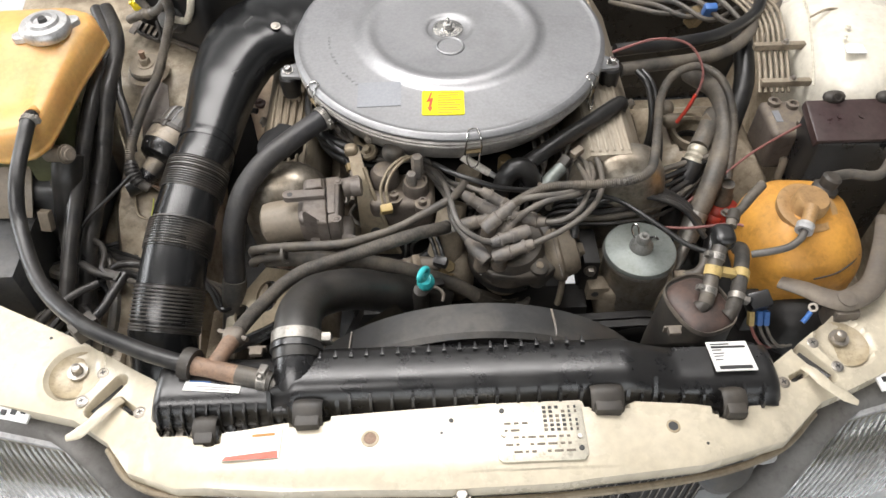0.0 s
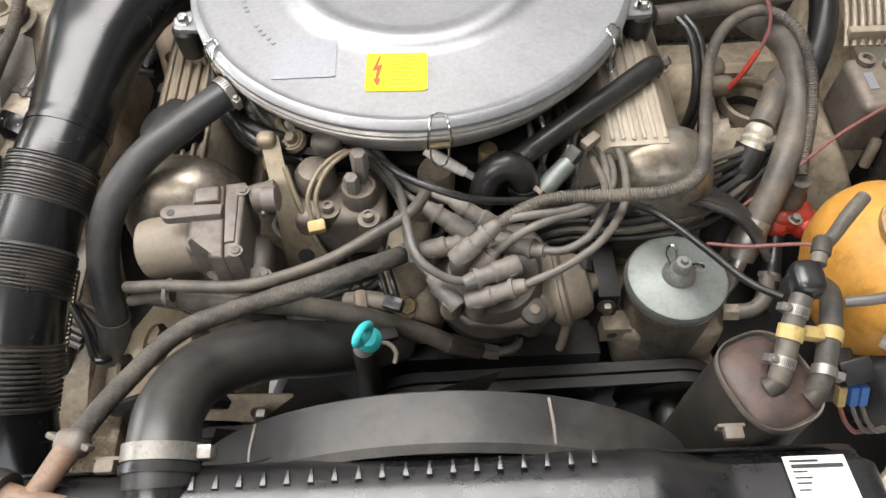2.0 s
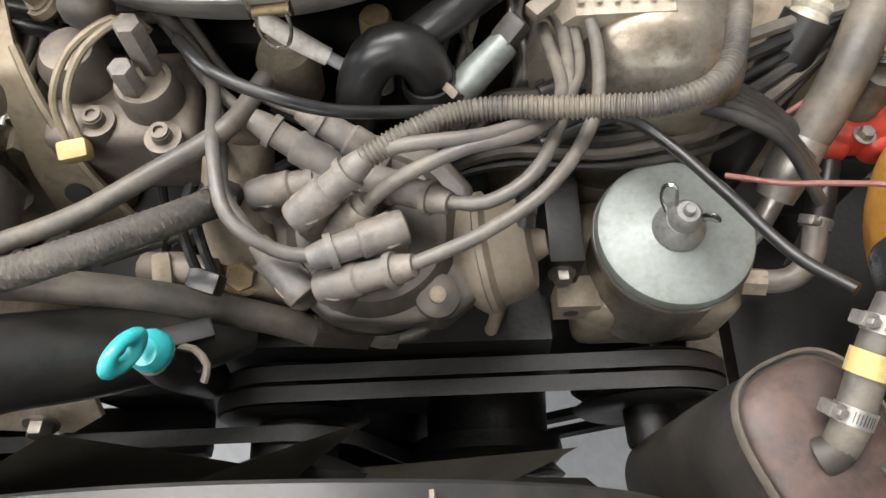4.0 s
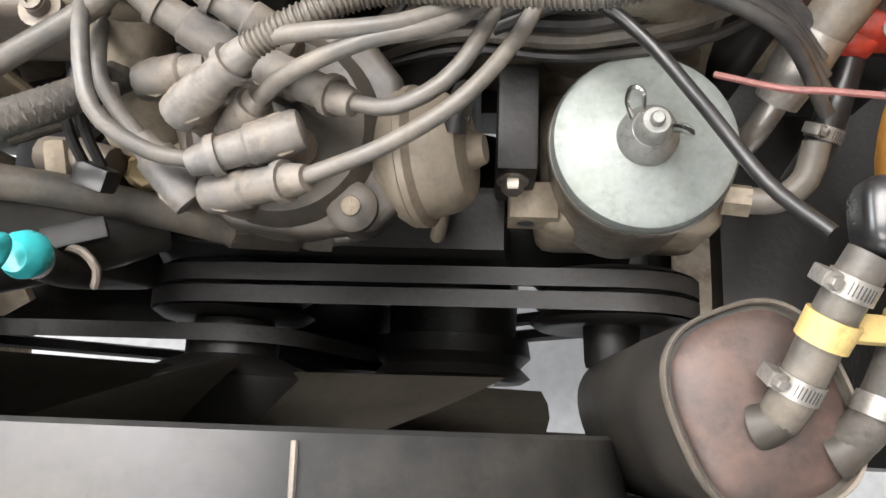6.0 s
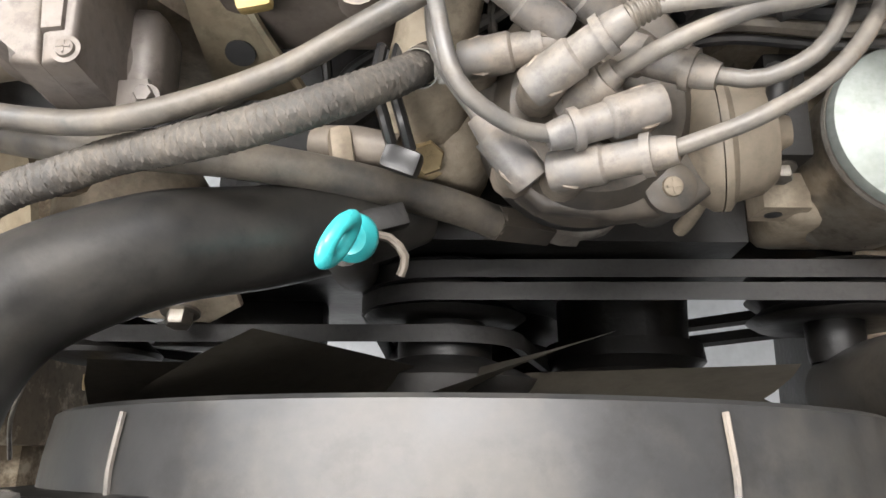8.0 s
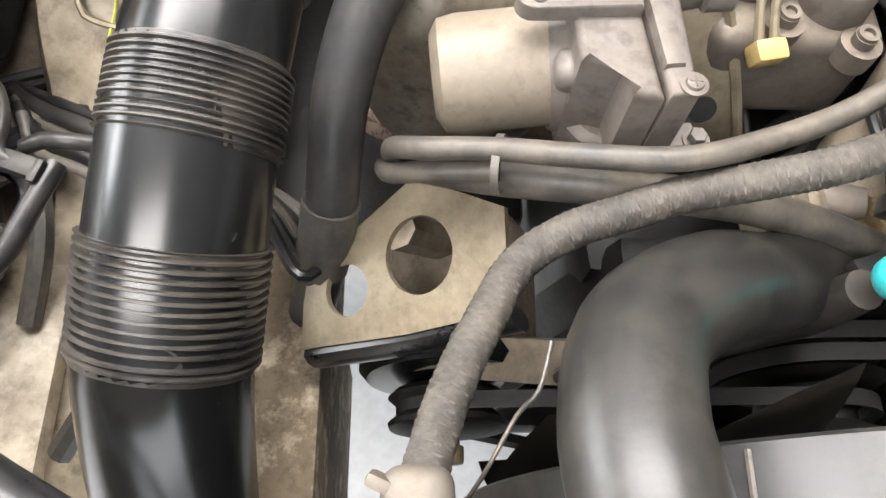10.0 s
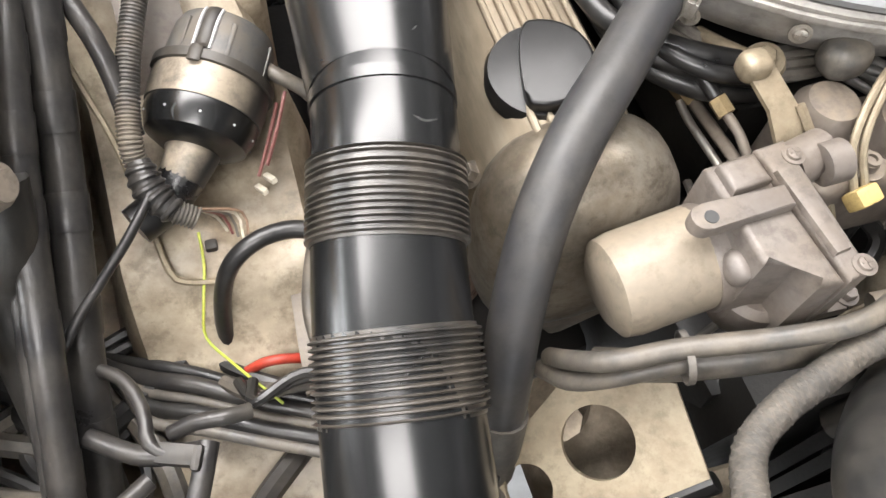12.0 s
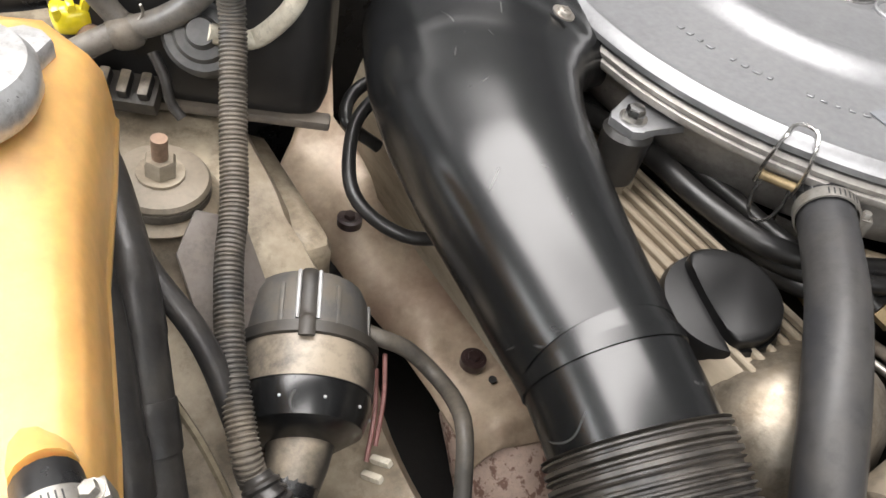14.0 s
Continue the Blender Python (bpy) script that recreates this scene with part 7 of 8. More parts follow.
part("tower_tag", prism([(0.588, 0.868), (0.616, 0.866), (0.617, 0.886), (0.600, 0.890), (0.590, 0.884)], 0.9205, 0.9225), m_label, body, "white scrap label")
for p in ((0.598, 0.903, 0.924), (0.61, 0.925, 0.925)):
    part("tower_bolt", hexa(at(*p), 0.003, 0.003), m_bayw, body)
for x, y in ((0.555, 0.803), (0.628, 0.800)):
    e = thing("cable_plug", (x, y, 0.88), "dark round cable plug", "plug", "cable plugs")
    part("plug", blob((x, y, 0.898), (0.015, 0.009, 0.008), 2.5), m_blackd, e)
    part("ring", lathe([(0.004, 0), (0.006, 0), (0.006, 0.003), (0.004, 0.003)], aim((x, y - 0.007, 0.903), (0, -0.6, 0.8)), 16), m_blackd, e)
rc = thing("cable_junction", (0.408, 0.712, 0.70), "red plastic cable junction with black grommet", "junction")
part("body", blob((0.408, 0.710, 0.772), (0.024, 0.018, 0.016), 3), m_redp, rc, "red plastic body")
part("lobe", blob((0.424, 0.700, 0.770), (0.014, 0.014, 0.013), 3), m_redp, rc)
part("lobe", blob((0.393, 0.702, 0.768), (0.012, 0.014, 0.012), 3), m_redp, rc)
part("grommet", lathe([(0, 0.78), (0.014, 0.78), (0.0145, 0.800), (0.011, 0.806), (0.0105, 0.822), (0, 0.822)], at(0.405, 0.718, 0), 24), m_rubd, rc)
part("bolt", hexa(at(0.406, 0.695, 0.786), 0.005, 0.006), m_steel, rc)
part("stand", box((0.05, 0.04, 0.09), at(0.41, 0.712, 0.715), 0.006), m_iron, rc)
wr = thing("vacuum_cluster", (0.345, 0.85, 0.80), "dusty cream plastic vacuum fittings on the strut tower", "vacuum fitting")
part("fitting", blob((0.358, 0.850, 0.822), (0.014, 0.010, 0.012), 2.4), m_beige, wr)
part("fitting", blob((0.352, 0.868, 0.832), (0.010, 0.013, 0.010), 2.4), m_beige, wr)
part("hose_stub", sweep([(0.345, 0.872, 0.83), (0.332, 0.85, 0.835), (0.33, 0.81, 0.82), (0.325, 0.77, 0.79)], 0.006, 10), m_rub, wr)
bz = thing("pressure_sensor", (0.43, 1.03, 0.86), "brass sensor with a blue plug at the firewall", "sensor")
part("sensor", sweep([(0.425, 1.045, 0.86), (0.428, 1.030, 0.885)], 0.014, 6), m_brass, bz)
part("plug", box((0.02, 0.012, 0.022), at(0.440, 1.022, 0.895) @ pose(0, 0, 0, 20, 0, 0), 0.003), m_bluep, bz, "blue plug")
for i in range(5):
    hose("wire", [(0.30 + 0.02 * i, 1.09, 0.87), (0.33 + 0.03 * i, 1.05, 0.885 + .004 * i), (0.38 + 0.03 * i, 1.03 - .01 * i, 0.885), (0.45 + 0.03 * i, 1.06, 0.88)], 0.004, m_rubd, "cable at the firewall", sides=8, group="firewall cables", category="cable")

# orange washer bottle with its cap and strap
wb = thing("washer_bottle", (0.458, 0.612, 0.72), "aged orange plastic washer bottle with tan cap", "washer bottle")


def bottle():
    bm = blob((0.462, 0.614, 0.812), (0.073, 0.082, 0.075), 2.5, 48, 30)
    for v in bm.verts:
        d = math.hypot(v.co.x - 0.455, v.co.y - 0.612)
        v.co.z += 0.003 * noise.noise(v.co * 35) + (0.006 * max(0, 1 - d / 0.045) if v.co.z > 0.8 else 0)
        v.co.x += 0.003 * noise.noise(v.co * 22 + Vector((5, 0, 0)))
    return bm


part("bottle", bottle(), m_orange, wb, "aged orange plastic bottle")
BC = aim((0.455, 0.611, 0.884), (0.05, -0.10, 1))
part("neck_flange", lathe([(0.036, -0.004), (0.037, 0.004), (0.030, 0.006), (0.024, 0.004), (0, 0.004)], BC, 36), m_tan, wb)
part("cap", lathe([(0.022, 0.004), (0.021, 0.020), (0.018, 0.024), (0, 0.024)], BC, 32), m_tan, wb, "tan screw cap")
part("outlet", sweep([(0.450, 0.596, 0.903), (0.443, 0.582, 0.900), (0.437, 0.572, 0.896)], [0.009, 0.008, 0.0085], 12), m_tan, wb)
part("outlet_collar", lathe([(0.006, -0.005), (0.0105, -0.005), (0.0105, 0.005), (0.006, 0.005)], aim((0.436, 0.571, 0.895), (-0.5, -0.8, -0.2)), 16), m_gcap, wb)
part("outlet_hose", sweep([(0.437, 0.572, 0.896), (0.430, 0.560, 0.892), (0.415, 0.550, 0.888), (0.395, 0.547, 0.884), (0.372, 0.55, 0.875)], 0.0045, 10), m_lead, wb)
part("pump_plug", lathe([(0, -0.01), (0.016, -0.01), (0.016, 0.006), (0.011, 0.010), (0.012, 0.022), (0.009, 0.025), (0, 0.025)], aim((0.487, 0.640, 0.884), (0.2, 0.1, 1)), 24), m_blackd, wb, "black pump plug")
part("crack", sweep([(0.450, 0.530, 0.848), (0.478, 0.536, 0.850), (0.500, 0.548, 0.853), (0.515, 0.562, 0.853)], 0.0011, 6), m_ink_shade, wb)
hose("wire", [(0.492, 0.648, 0.900), (0.52, 0.655, 0.898), (0.56, 0.655, 0.895), (0.60, 0.70, 0.89), (0.62, 0.735, 0.86)], 0.0065, m_rubd, "grey sleeve from the washer pump", sides=10, category="cable")
st = thing("bottle_strap", (0.46, 0.50, 0.80), "dusty dark metal bracket holding the washer bottle", "bracket")
part("arm", sweep([(0.412, 0.532, 0.842), (0.432, 0.513, 0.852), (0.452, 0.496, 0.856), (0.474, 0.492, 0.857), (0.510, 0.512, 0.858), (0.545, 0.565, 0.856), (0.575, 0.62, 0.85)], [0.010, 0.012, 0.014, 0.015, 0.014, 0.013, 0.013], 12, 0.006, flat=(1.0, 0.45)), m_strap, st)
part("boss", lathe([(0, -0.006), (0.012, -0.006), (0.011, 0.006), (0.006, 0.007), (0, 0.005)], at(0.470, 0.490, 0.858), 20), m_strap, st)
part("foot", box((0.03, 0.03, 0.04), at(0.47, 0.488, 0.835), 0.006), m_strap, st)

sl = hose("cable_sleeve", [(0.344, 0.568, 0.905), (0.35, 0.582, 0.908), (0.361, 0.591, 0.91), (0.377, 0.608, 0.912), (0.396, 0.626, 0.914)], [0.0065, 0.0065, 0.0055, 0.0062, 0.0060], m_rubd, "dark rubber sleeve on the cable over the bottle", sides=12, category="sleeve")
part("sleeve_boot", lathe([(0.005, -0.008), (0.0078, -0.006), (0.0078, 0.006), (0.0065, 0.008)], aim((0.35, 0.582, 0.908), (0.006000000000000005, 0.014000000000000012, 0.0030000000000000027)), 16), m_blackd, sl, "thicker moulded boot")

# charcoal canister with its two hoses
cn = thing("vapour_canister", (0.285, 0.465, 0.72), "rust-stained oval vapour canister with two hoses", "canister")
AX = Vector((0.05, 0.02, 1.0)).normalized()
CM2 = Matrix.Translation((0.299, 0.491, 0.863)) @ AX.to_track_quat("Z", "Y").to_matrix().to_4x4()
CS = CM2 @ Matrix.Diagonal((0.0405, 0.0345, 1, 1))
OV = [(math.copysign(abs(math.cos(a)) ** 0.72, math.cos(a)), math.copysign(abs(math.sin(a)) ** 0.72, math.sin(a))) for a in [2 * math.pi * i / 48 for i in range(48)]]


def oval(rows):
    bm = bmesh.new()
    g = [[bm.verts.new(CS @ Vector((x * k, y * k, h))) for x, y in OV] for k, h in rows]
    for a, b in zip(g, g[1:]):
        for i in range(48):
            bm.faces.new((a[i], a[(i + 1) % 48], b[(i + 1) % 48], b[i]))
    bm.faces.new(g[0][::-1])
    bm.faces.new(g[-1])
    return bm


part("can", oval([(1.04, -0.19), (1.07, -0.185), (1.05, -0.10), (1.06, -0.098), (1.04, -0.05), (1.0, -0.006), (0.99, -0.003)]), m_blackd, cn, "dusty black can body")
part("top", oval([(0.98, -0.006), (0.98, -0.004), (0.95, -0.004), (0.90, -0.002), (0.80, 0.001), (0.4, 0.003)]), m_rustcan, cn, "rust-stained recessed top")
part("rim", oval([(1.0, -0.006), (1.025, -0.005), (1.028, 0.0005), (1.012, 0.0018), (0.985, 0.0008), (0.975, -0.004)]), m_strap, cn, "rolled rim")
part("hose", sweep([(0.303, 0.487, 0.866), (0.306, 0.495, 0.874), (0.312, 0.510, 0.880), (0.319, 0.528, 0.889), (0.328, 0.545, 0.896)], 0.0086, 16), m_rubd, cn, "dusty grey rubber hose")
part("hose", sweep([(0.331, 0.478, 0.858), (0.337, 0.488, 0.868), (0.346, 0.508, 0.872), (0.358, 0.540, 0.874), (0.366, 0.562, 0.868), (0.372, 0.58, 0.85)], 0.0088, 16), m_cloth, cn, "brown-dusted rubber hose")
part("spigot", sweep([(0.297, 0.484, 0.862), (0.303, 0.487, 0.868), (0.308, 0.497, 0.875)], [0.0105, 0.0075, 0.0068], 14), m_blackd, cn)
part("spigot", sweep([(0.326, 0.474, 0.858), (0.332, 0.478, 0.862), (0.338, 0.489, 0.868)], [0.0105, 0.0075, 0.0068], 14), m_blackd, cn)
part("rubber_lump", blob((0.334, 0.558, 0.899), (0.0125, 0.015, 0.012), 3.4), m_black, cn, "black rubber cap")
for p, w in (((0.3075, 0.499, 0.8755), (0.3, 0.7, 0.35)), ((0.322, 0.534, 0.892), (0.3, 0.7, 0.35))):
    hose_clamp("clamp", p, w, 0.0089, cn, 0.008, (-1, 0.2, 0.2))
hose_clamp("clamp", (0.339, 0.492, 0.870), (0.35, 0.9, 0.2), 0.0091, cn, 0.008, (1, -0.2, -0.1))
for p, w in (((0.3155, 0.519, 0.885), (0.3, 0.75, 0.4)), ((0.351, 0.521, 0.873), (0.35, 0.9, 0.1))):
    part("yellow_tie", lathe([(0.0086, -0.0055), (0.0102, -0.0055), (0.0105, 0.0055), (0.0088, 0.0055), (0.0086, -0.0055)], aim(p, w), 20), m_amber, cn, "yellow plastic tie")
part("tie_bridge", box((0.020, 0.011, 0.008), at(0.333, 0.520, 0.881) @ pose(0, 0, 0, 0, 18, 0), 0.002), m_amber, cn)
rl = thing("relay", (0.372, 0.50, 0.80), "dark grey relay with blue and yellow wire plugs", "relay")
part("case", box((0.026, 0.020, 0.026), at(0.374, 0.502, 0.846) @ pose(0, 0, 0, 20, -8, 10), 0.003), m_black, rl)
for x, mt in ((0.366, m_yconn), (0.376, m_bluep), (0.384, m_bluep)):
    part("plug", box((0.007, 0.009, 0.018), at(x, 0.488, 0.832) @ pose(0, 0, 0, -35, 0, 0), 0.002), mt, rl)
    part("wire", sweep([(x, 0.483, 0.826), (x + 0.006, 0.472, 0.815), (x + 0.02, 0.468, 0.80), (x + 0.04, 0.475, 0.79)], 0.002, 6), m_pink if mt is m_yconn else m_lead, rl)
part("mount", box((0.02, 0.03, 0.05), at(0.378, 0.515, 0.81), 0.004), m_iron, rl)
gl = thing("horn", (0.46, 0.52, 0.70), "dark rounded horn below the washer bottle", "horn")
part("shell", blob((0.458, 0.528, 0.760), (0.045, 0.040, 0.045), 2.4), m_iron, gl)
part("bracket", box((0.02, 0.03, 0.10), at(0.47, 0.545, 0.70), 0.003), m_iron, gl)
e = thing("ring_terminal", (0.425, 0.476, 0.83), "blue crimped ring terminal", "terminal")
part("barrel", sweep([(0.418, 0.472, 0.844), (0.423, 0.476, 0.849), (0.427, 0.480, 0.853)], 0.0030, 10), m_bluep, e)
part("ring", lathe([(0.003, -0.001), (0.0055, -0.001), (0.0055, 0.001), (0.003, 0.001), (0.003, -0.001)], aim((0.430, 0.484, 0.856), (-0.3, -0.3, 0.9)), 18), m_steel, e)

# ---- left side of the bay ----
m_cappl = M("worn_plated_cap", (0.62, 0.62, 0.62), 0.35, 0.6, (0.40, 0.39, 0.37), 0.5, 50, 240, 0.05, 0.2)
et = thing("expansion_tank", (-0.549, 0.825, 0.798), "yellowed translucent coolant expansion tank", "expansion tank")


def tank_body():
    bm = bmesh.new()
    side = [(-0.452, 0.92), (-0.461, 0.89), (-0.476, 0.845), (-0.489, 0.785), (-0.498, 0.75), (-0.514, 0.733), (-0.549, 0.727), (-0.629, 0.74), (-0.637, 0.785), (-0.634, 0.915), (-0.609, 0.95), (-0.497, 0.953), (-0.464, 0.942)]
    c = Vector((-0.544, 0.840, 0))
    g = []
    for k, z in ((0.8, 0.91), (0.955, 0.911), (1.012, 0.914), (1.016, 0.918), (1, 0.921), (0.995, 0.93), (0.975, 0.944), (0.92, 0.955), (0.82, 0.96), (0.4, 0.964)):
        g.append([bm.verts.new((c.x + (x - c.x) * k, c.y + (y - c.y) * k, z + 0.02 * ((y - 0.835) / 0.1))) for x, y in side])
    n = len(side)
    for a, b in zip(g, g[1:]):
        for i in range(n):
            bm.faces.new((a[i], a[(i + 1) % n], b[(i + 1) % n], b[i]))
    bm.faces.new(g[0][::-1])
    bm.faces.new(g[-1])
    bmesh.ops.subdivide_edges(bm, edges=bm.edges[:], cuts=1, smooth=0.6, use_grid_fill=True)
    return bm


part("tank", tank_body(), m_tank, et, "yellowed translucent plastic body", 60)
part("lower_half", box((0.135, 0.150, 0.105), at(-0.568, 0.862, 0.863) @ pose(0, 0, 0, 8, 0, 0), 0.022, None, 4), m_green, et, "green-tinged lower half holding coolant")
part("filler_neck", lathe([(0, 0.93), (0.026, 0.93), (0.026, 0.962), (0, 0.962)], at(-0.511, 0.890, 0.018), 32), m_tank, et)
cap = part("cap", lathe([(0.031, 0.958), (0.033, 0.962), (0.033, 0.970), (0.030, 0.974), (0.021, 0.975), (0.019, 0.979), (0.014, 0.980), (0.012, 0.976), (0, 0.976)], at(-0.511, 0.890, 0.018), 40), m_cappl, et, "worn grey metal filler cap")
part("cap_rivet", lathe([(0.006, 0.976), (0.005, 0.981), (0, 0.9815)], at(-0.511, 0.890, 0.018), 16), m_ink_shade, cap)
for a in (30, 210):
    part("cap_lug", prism([(0.024, -0.014), (0.042, -0.007), (0.044, 0.0), (0.042, 0.007), (0.024, 0.014)], 0.960, 0.9675, at(-0.511, 0.890, 0.018) @ pose(0, 0, 0, 0, 0, a), 0.002), m_cappl, cap)
part("nipple", sweep([(-0.511, 0.805, 0.923), (-0.51, 0.785, 0.933), (-0.509, 0.765, 0.94)], 0.009, 14), m_tank, et)
sm = thing("coolant_reservoir", (-0.519, 0.765, 0.678), "dark bracket box with a dusty level sender", "reservoir")
part("body", box((0.15, 0.17, 0.12), at(-0.579, 0.85, 0.743), 0.02, None, 3), m_slate, sm)
part("sender", sweep([(-0.520, 0.773, 0.866), (-0.503, 0.765, 0.872), (-0.489, 0.759, 0.876)], [0.012, 0.0115, 0.009], 18), m_beige, sm, "dusty cream sender cone")
part("sender_nut", lathe([(0, 0), (0.0115, 0), (0.0115, 0.003), (0.008, 0.004), (0.008, 0.007), (0, 0.007)], aim((-0.488, 0.7585, 0.8765), (0.85, -0.35, 0.25)), 22), m_towers, sm, "dusty sender cap")
part("sender_flange", lathe([(0, 0), (0.0135, 0), (0.0135, 0.0018), (0, 0.0018)], aim((-0.491, 0.760, 0.8755), (0.85, -0.35, 0.25)), 22), m_beige, sm, "cream sender flange")
part("sender_bracket", box((0.05, 0.03, 0.05), at(-0.529, 0.78, 0.843), 0.008), m_green, sm)
ht = hose("lower_hose", [(-0.501, 0.78, 0.856), (-0.505, 0.763, 0.833), (-0.513, 0.757, 0.803), (-0.519, 0.747, 0.77), (-0.519, 0.72, 0.733), (-0.511, 0.675, 0.703), (-0.504, 0.615, 0.668)], 0.0205, m_hose, "fat black rubber hose below the expansion tank", sides=20)
hose_clamp("clamp", (-0.5175, 0.777, 0.812), (-0.2, -0.3, -0.9), 0.0208, ht, 0.012, (0.8, -0.5, 0.2))
for pts, r in (([(-0.500, 1.060, 0.900), (-0.474, 1.005, 0.902), (-0.460, 0.955, 0.900), (-0.462, 0.888, 0.884), (-0.467, 0.856, 0.857), (-0.475, 0.815, 0.817), (-0.482, 0.765, 0.785), (-0.489, 0.712, 0.755), (-0.50, 0.65, 0.70), (-0.51, 0.58, 0.66)], 0.0115), ([(-0.515, 1.060, 0.900), (-0.488, 1.005, 0.902), (-0.472, 0.955, 0.903), (-0.478, 0.87, 0.885), (-0.484, 0.825, 0.862), (-0.489, 0.795, 0.842), (-0.494, 0.745, 0.815), (-0.50, 0.69, 0.78), (-0.512, 0.62, 0.72)], 0.0095), ([(-0.478, 0.95, 0.895), (-0.488, 0.86, 0.872), (-0.497, 0.79, 0.832), (-0.503, 0.74, 0.80), (-0.51, 0.68, 0.76), (-0.52, 0.62, 0.70)], 0.009)):
    lo = hose("wiring_loom", pts, r, m_loom, "black taped wiring loom along the inner wing", sides=14, group="wiring looms", category="wiring loom")
    for p, q in zip(pts[2:], pts[3:]):
        c, d = (Vector(p) + Vector(q)) / 2, (Vector(q) - Vector(p)).normalized()
        part("tape_band", sweep([c - d * 0.011, c - d * 0.010, c + d * 0.010, c + d * 0.011], [r * 1.0, r * 1.07, r * 1.07, r * 1.0], 14), m_loom, lo)
hose("wiring_loom", [(-0.460, 0.940, 0.892), (-0.453, 0.896, 0.872), (-0.442, 0.868, 0.856), (-0.437, 0.850, 0.840), (-0.434, 0.825, 0.815)], 0.0062, m_loom, "black taped wiring loom along the inner wing", sides=12, group="wiring looms", category="wiring loom")
cd = hose("corrugated_conduit", [(-0.374, 0.992, 0.990), (-0.3775, 0.992, 0.958), (-0.3785, 0.986, 0.932), (-0.391, 0.953, 0.897), (-0.403, 0.920, 0.872), (-0.415, 0.895, 0.858), (-0.428, 0.857, 0.840), (-0.4355, 0.820, 0.822), (-0.435, 0.806, 0.808), (-0.427, 0.786, 0.797), (-0.410, 0.778, 0.786)], 0.0070, m_rubd, "dark grey corrugated conduit", rib=(0.0024, 0.0010), sides=12, category="conduit")
part("tape_wrap", sweep([(-0.4345, 0.808, 0.8125), (-0.433, 0.798, 0.807), (-0.429, 0.789, 0.8005), (-0.421, 0.78, 0.794)], [0.0078, 0.0100, 0.0105, 0.0078], 14, 0.003, rib=(0.006, 0.0014)), m_loom, cd, "black tape wrap")
hose("wire", [(-0.431, 0.787, 0.807), (-0.447, 0.765, 0.801), (-0.463, 0.747, 0.795), (-0.485, 0.722, 0.787), (-0.51, 0.695, 0.765)], 0.0030, m_rub, "stiff black cable branching from the tie", sides=12, category="cable")
sd = thing("strut_mount", (-0.428, 0.962, 0.84), "dusty strut mount washer with rusty nut", "strut mount")
SM = aim((-0.428, 0.962, 0.852), (0.02, -0.1, 1))
part("plate", lathe([(0, 0), (0.030, 0), (0.031, 0.002), (0.026, 0.005), (0, 0.005)], SM, 40), m_bay, sd)
part("rubber", lathe([(0.024, 0.004), (0.0255, 0.006), (0.0255, 0.011), (0.022, 0.012), (0, 0.012)], SM, 36), m_rubd, sd)
part("washer", lathe([(0, 0.012), (0.025, 0.012), (0.0255, 0.0135), (0.024, 0.016), (0.010, 0.018), (0, 0.018)], SM, 36), m_beige, sd, "dished washer")
part("nut", hexa(SM @ at(0, 0, 0.017), 0.0085, 0.012), m_alud, sd)
part("stud", sweep([SM @ Vector((0, 0, 0.026)), SM @ Vector((0, 0, 0.042))], 0.0042, 12), m_copper, sd, "rusty stud")
vl = thing("bulkhead_valve", (-0.39, 0.85, 0.75), "black capped vacuum pump with dusty rim", "vacuum pump")
VA = Vector((0.43, 0.86, 0.24)).normalized()
V2 = Vector((-0.383, 0.870, 0.803)) - VA * 0.048
VMx = aim(V2, VA)
part("cup", lathe([(0, -0.004), (0.020, -0.004), (0.032, 0.003), (0.0360, 0.014), (0.0365, 0.030), (0.033, 0.036), (0, 0.036)], VMx, 44), m_duct, vl, "black cup")
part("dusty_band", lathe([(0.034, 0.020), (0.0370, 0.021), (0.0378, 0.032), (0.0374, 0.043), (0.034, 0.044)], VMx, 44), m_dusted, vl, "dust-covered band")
part("flange", lathe([(0.036, 0.042), (0.0395, 0.043), (0.0395, 0.049), (0.035, 0.051), (0, 0.051)], VMx, 44), m_blackd, vl)
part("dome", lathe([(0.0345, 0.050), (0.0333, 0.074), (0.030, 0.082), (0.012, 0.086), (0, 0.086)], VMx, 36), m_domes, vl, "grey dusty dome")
VD = Vector((-0.11, -0.22, 0.97))
VD = (VD - VA * VD.dot(VA)).normalized()
VS = VA.cross(VD)
part("strap", sweep([V2 + VA * 0.040 + VD * 0.0400, V2 + VA * 0.050 + VD * 0.0395, V2 + VA * 0.054 + VD * 0.0343, V2 + VA * 0.073 + VD * 0.0334, V2 + VA * 0.082 + VD * 0.0300, V2 + VA * 0.0865 + VD * 0.020], 0.0042, 8, 0.004, flat=(1.0, 0.35)), m_blackd, vl, "dark moulded strap over the dome")
for k in (-1, 1):
    part("strap_edge", sweep([V2 + VA * 0.052 + VD * 0.0343 + VS * 0.0054 * k, V2 + VA * 0.073 + VD * 0.0334 + VS * 0.0054 * k, V2 + VA * 0.082 + VD * 0.0300 + VS * 0.0054 * k], 0.0011, 6, 0.004), m_gcap, vl, "pale rubbed edge")
for k in range(7):
    part("dome_rib", box((0.003, 0.003, 0.024), VMx @ pose(0, 0, 0, 0, 0, 51 * k + 15) @ at(0.0333, 0, 0.062), 0.001), m_domes, vl)
for i in range(10):
    part("flange_rivet", lathe([(0.0009, 0), (0.0007, 0.0007), (0, 0.0008)], VMx @ pose(0, 0, 0, 0, 0, 36 * i) @ at(0.0352, 0, 0.011) @ pose(0, 0, 0, 0, 90, 0), 8), m_gcap, vl)
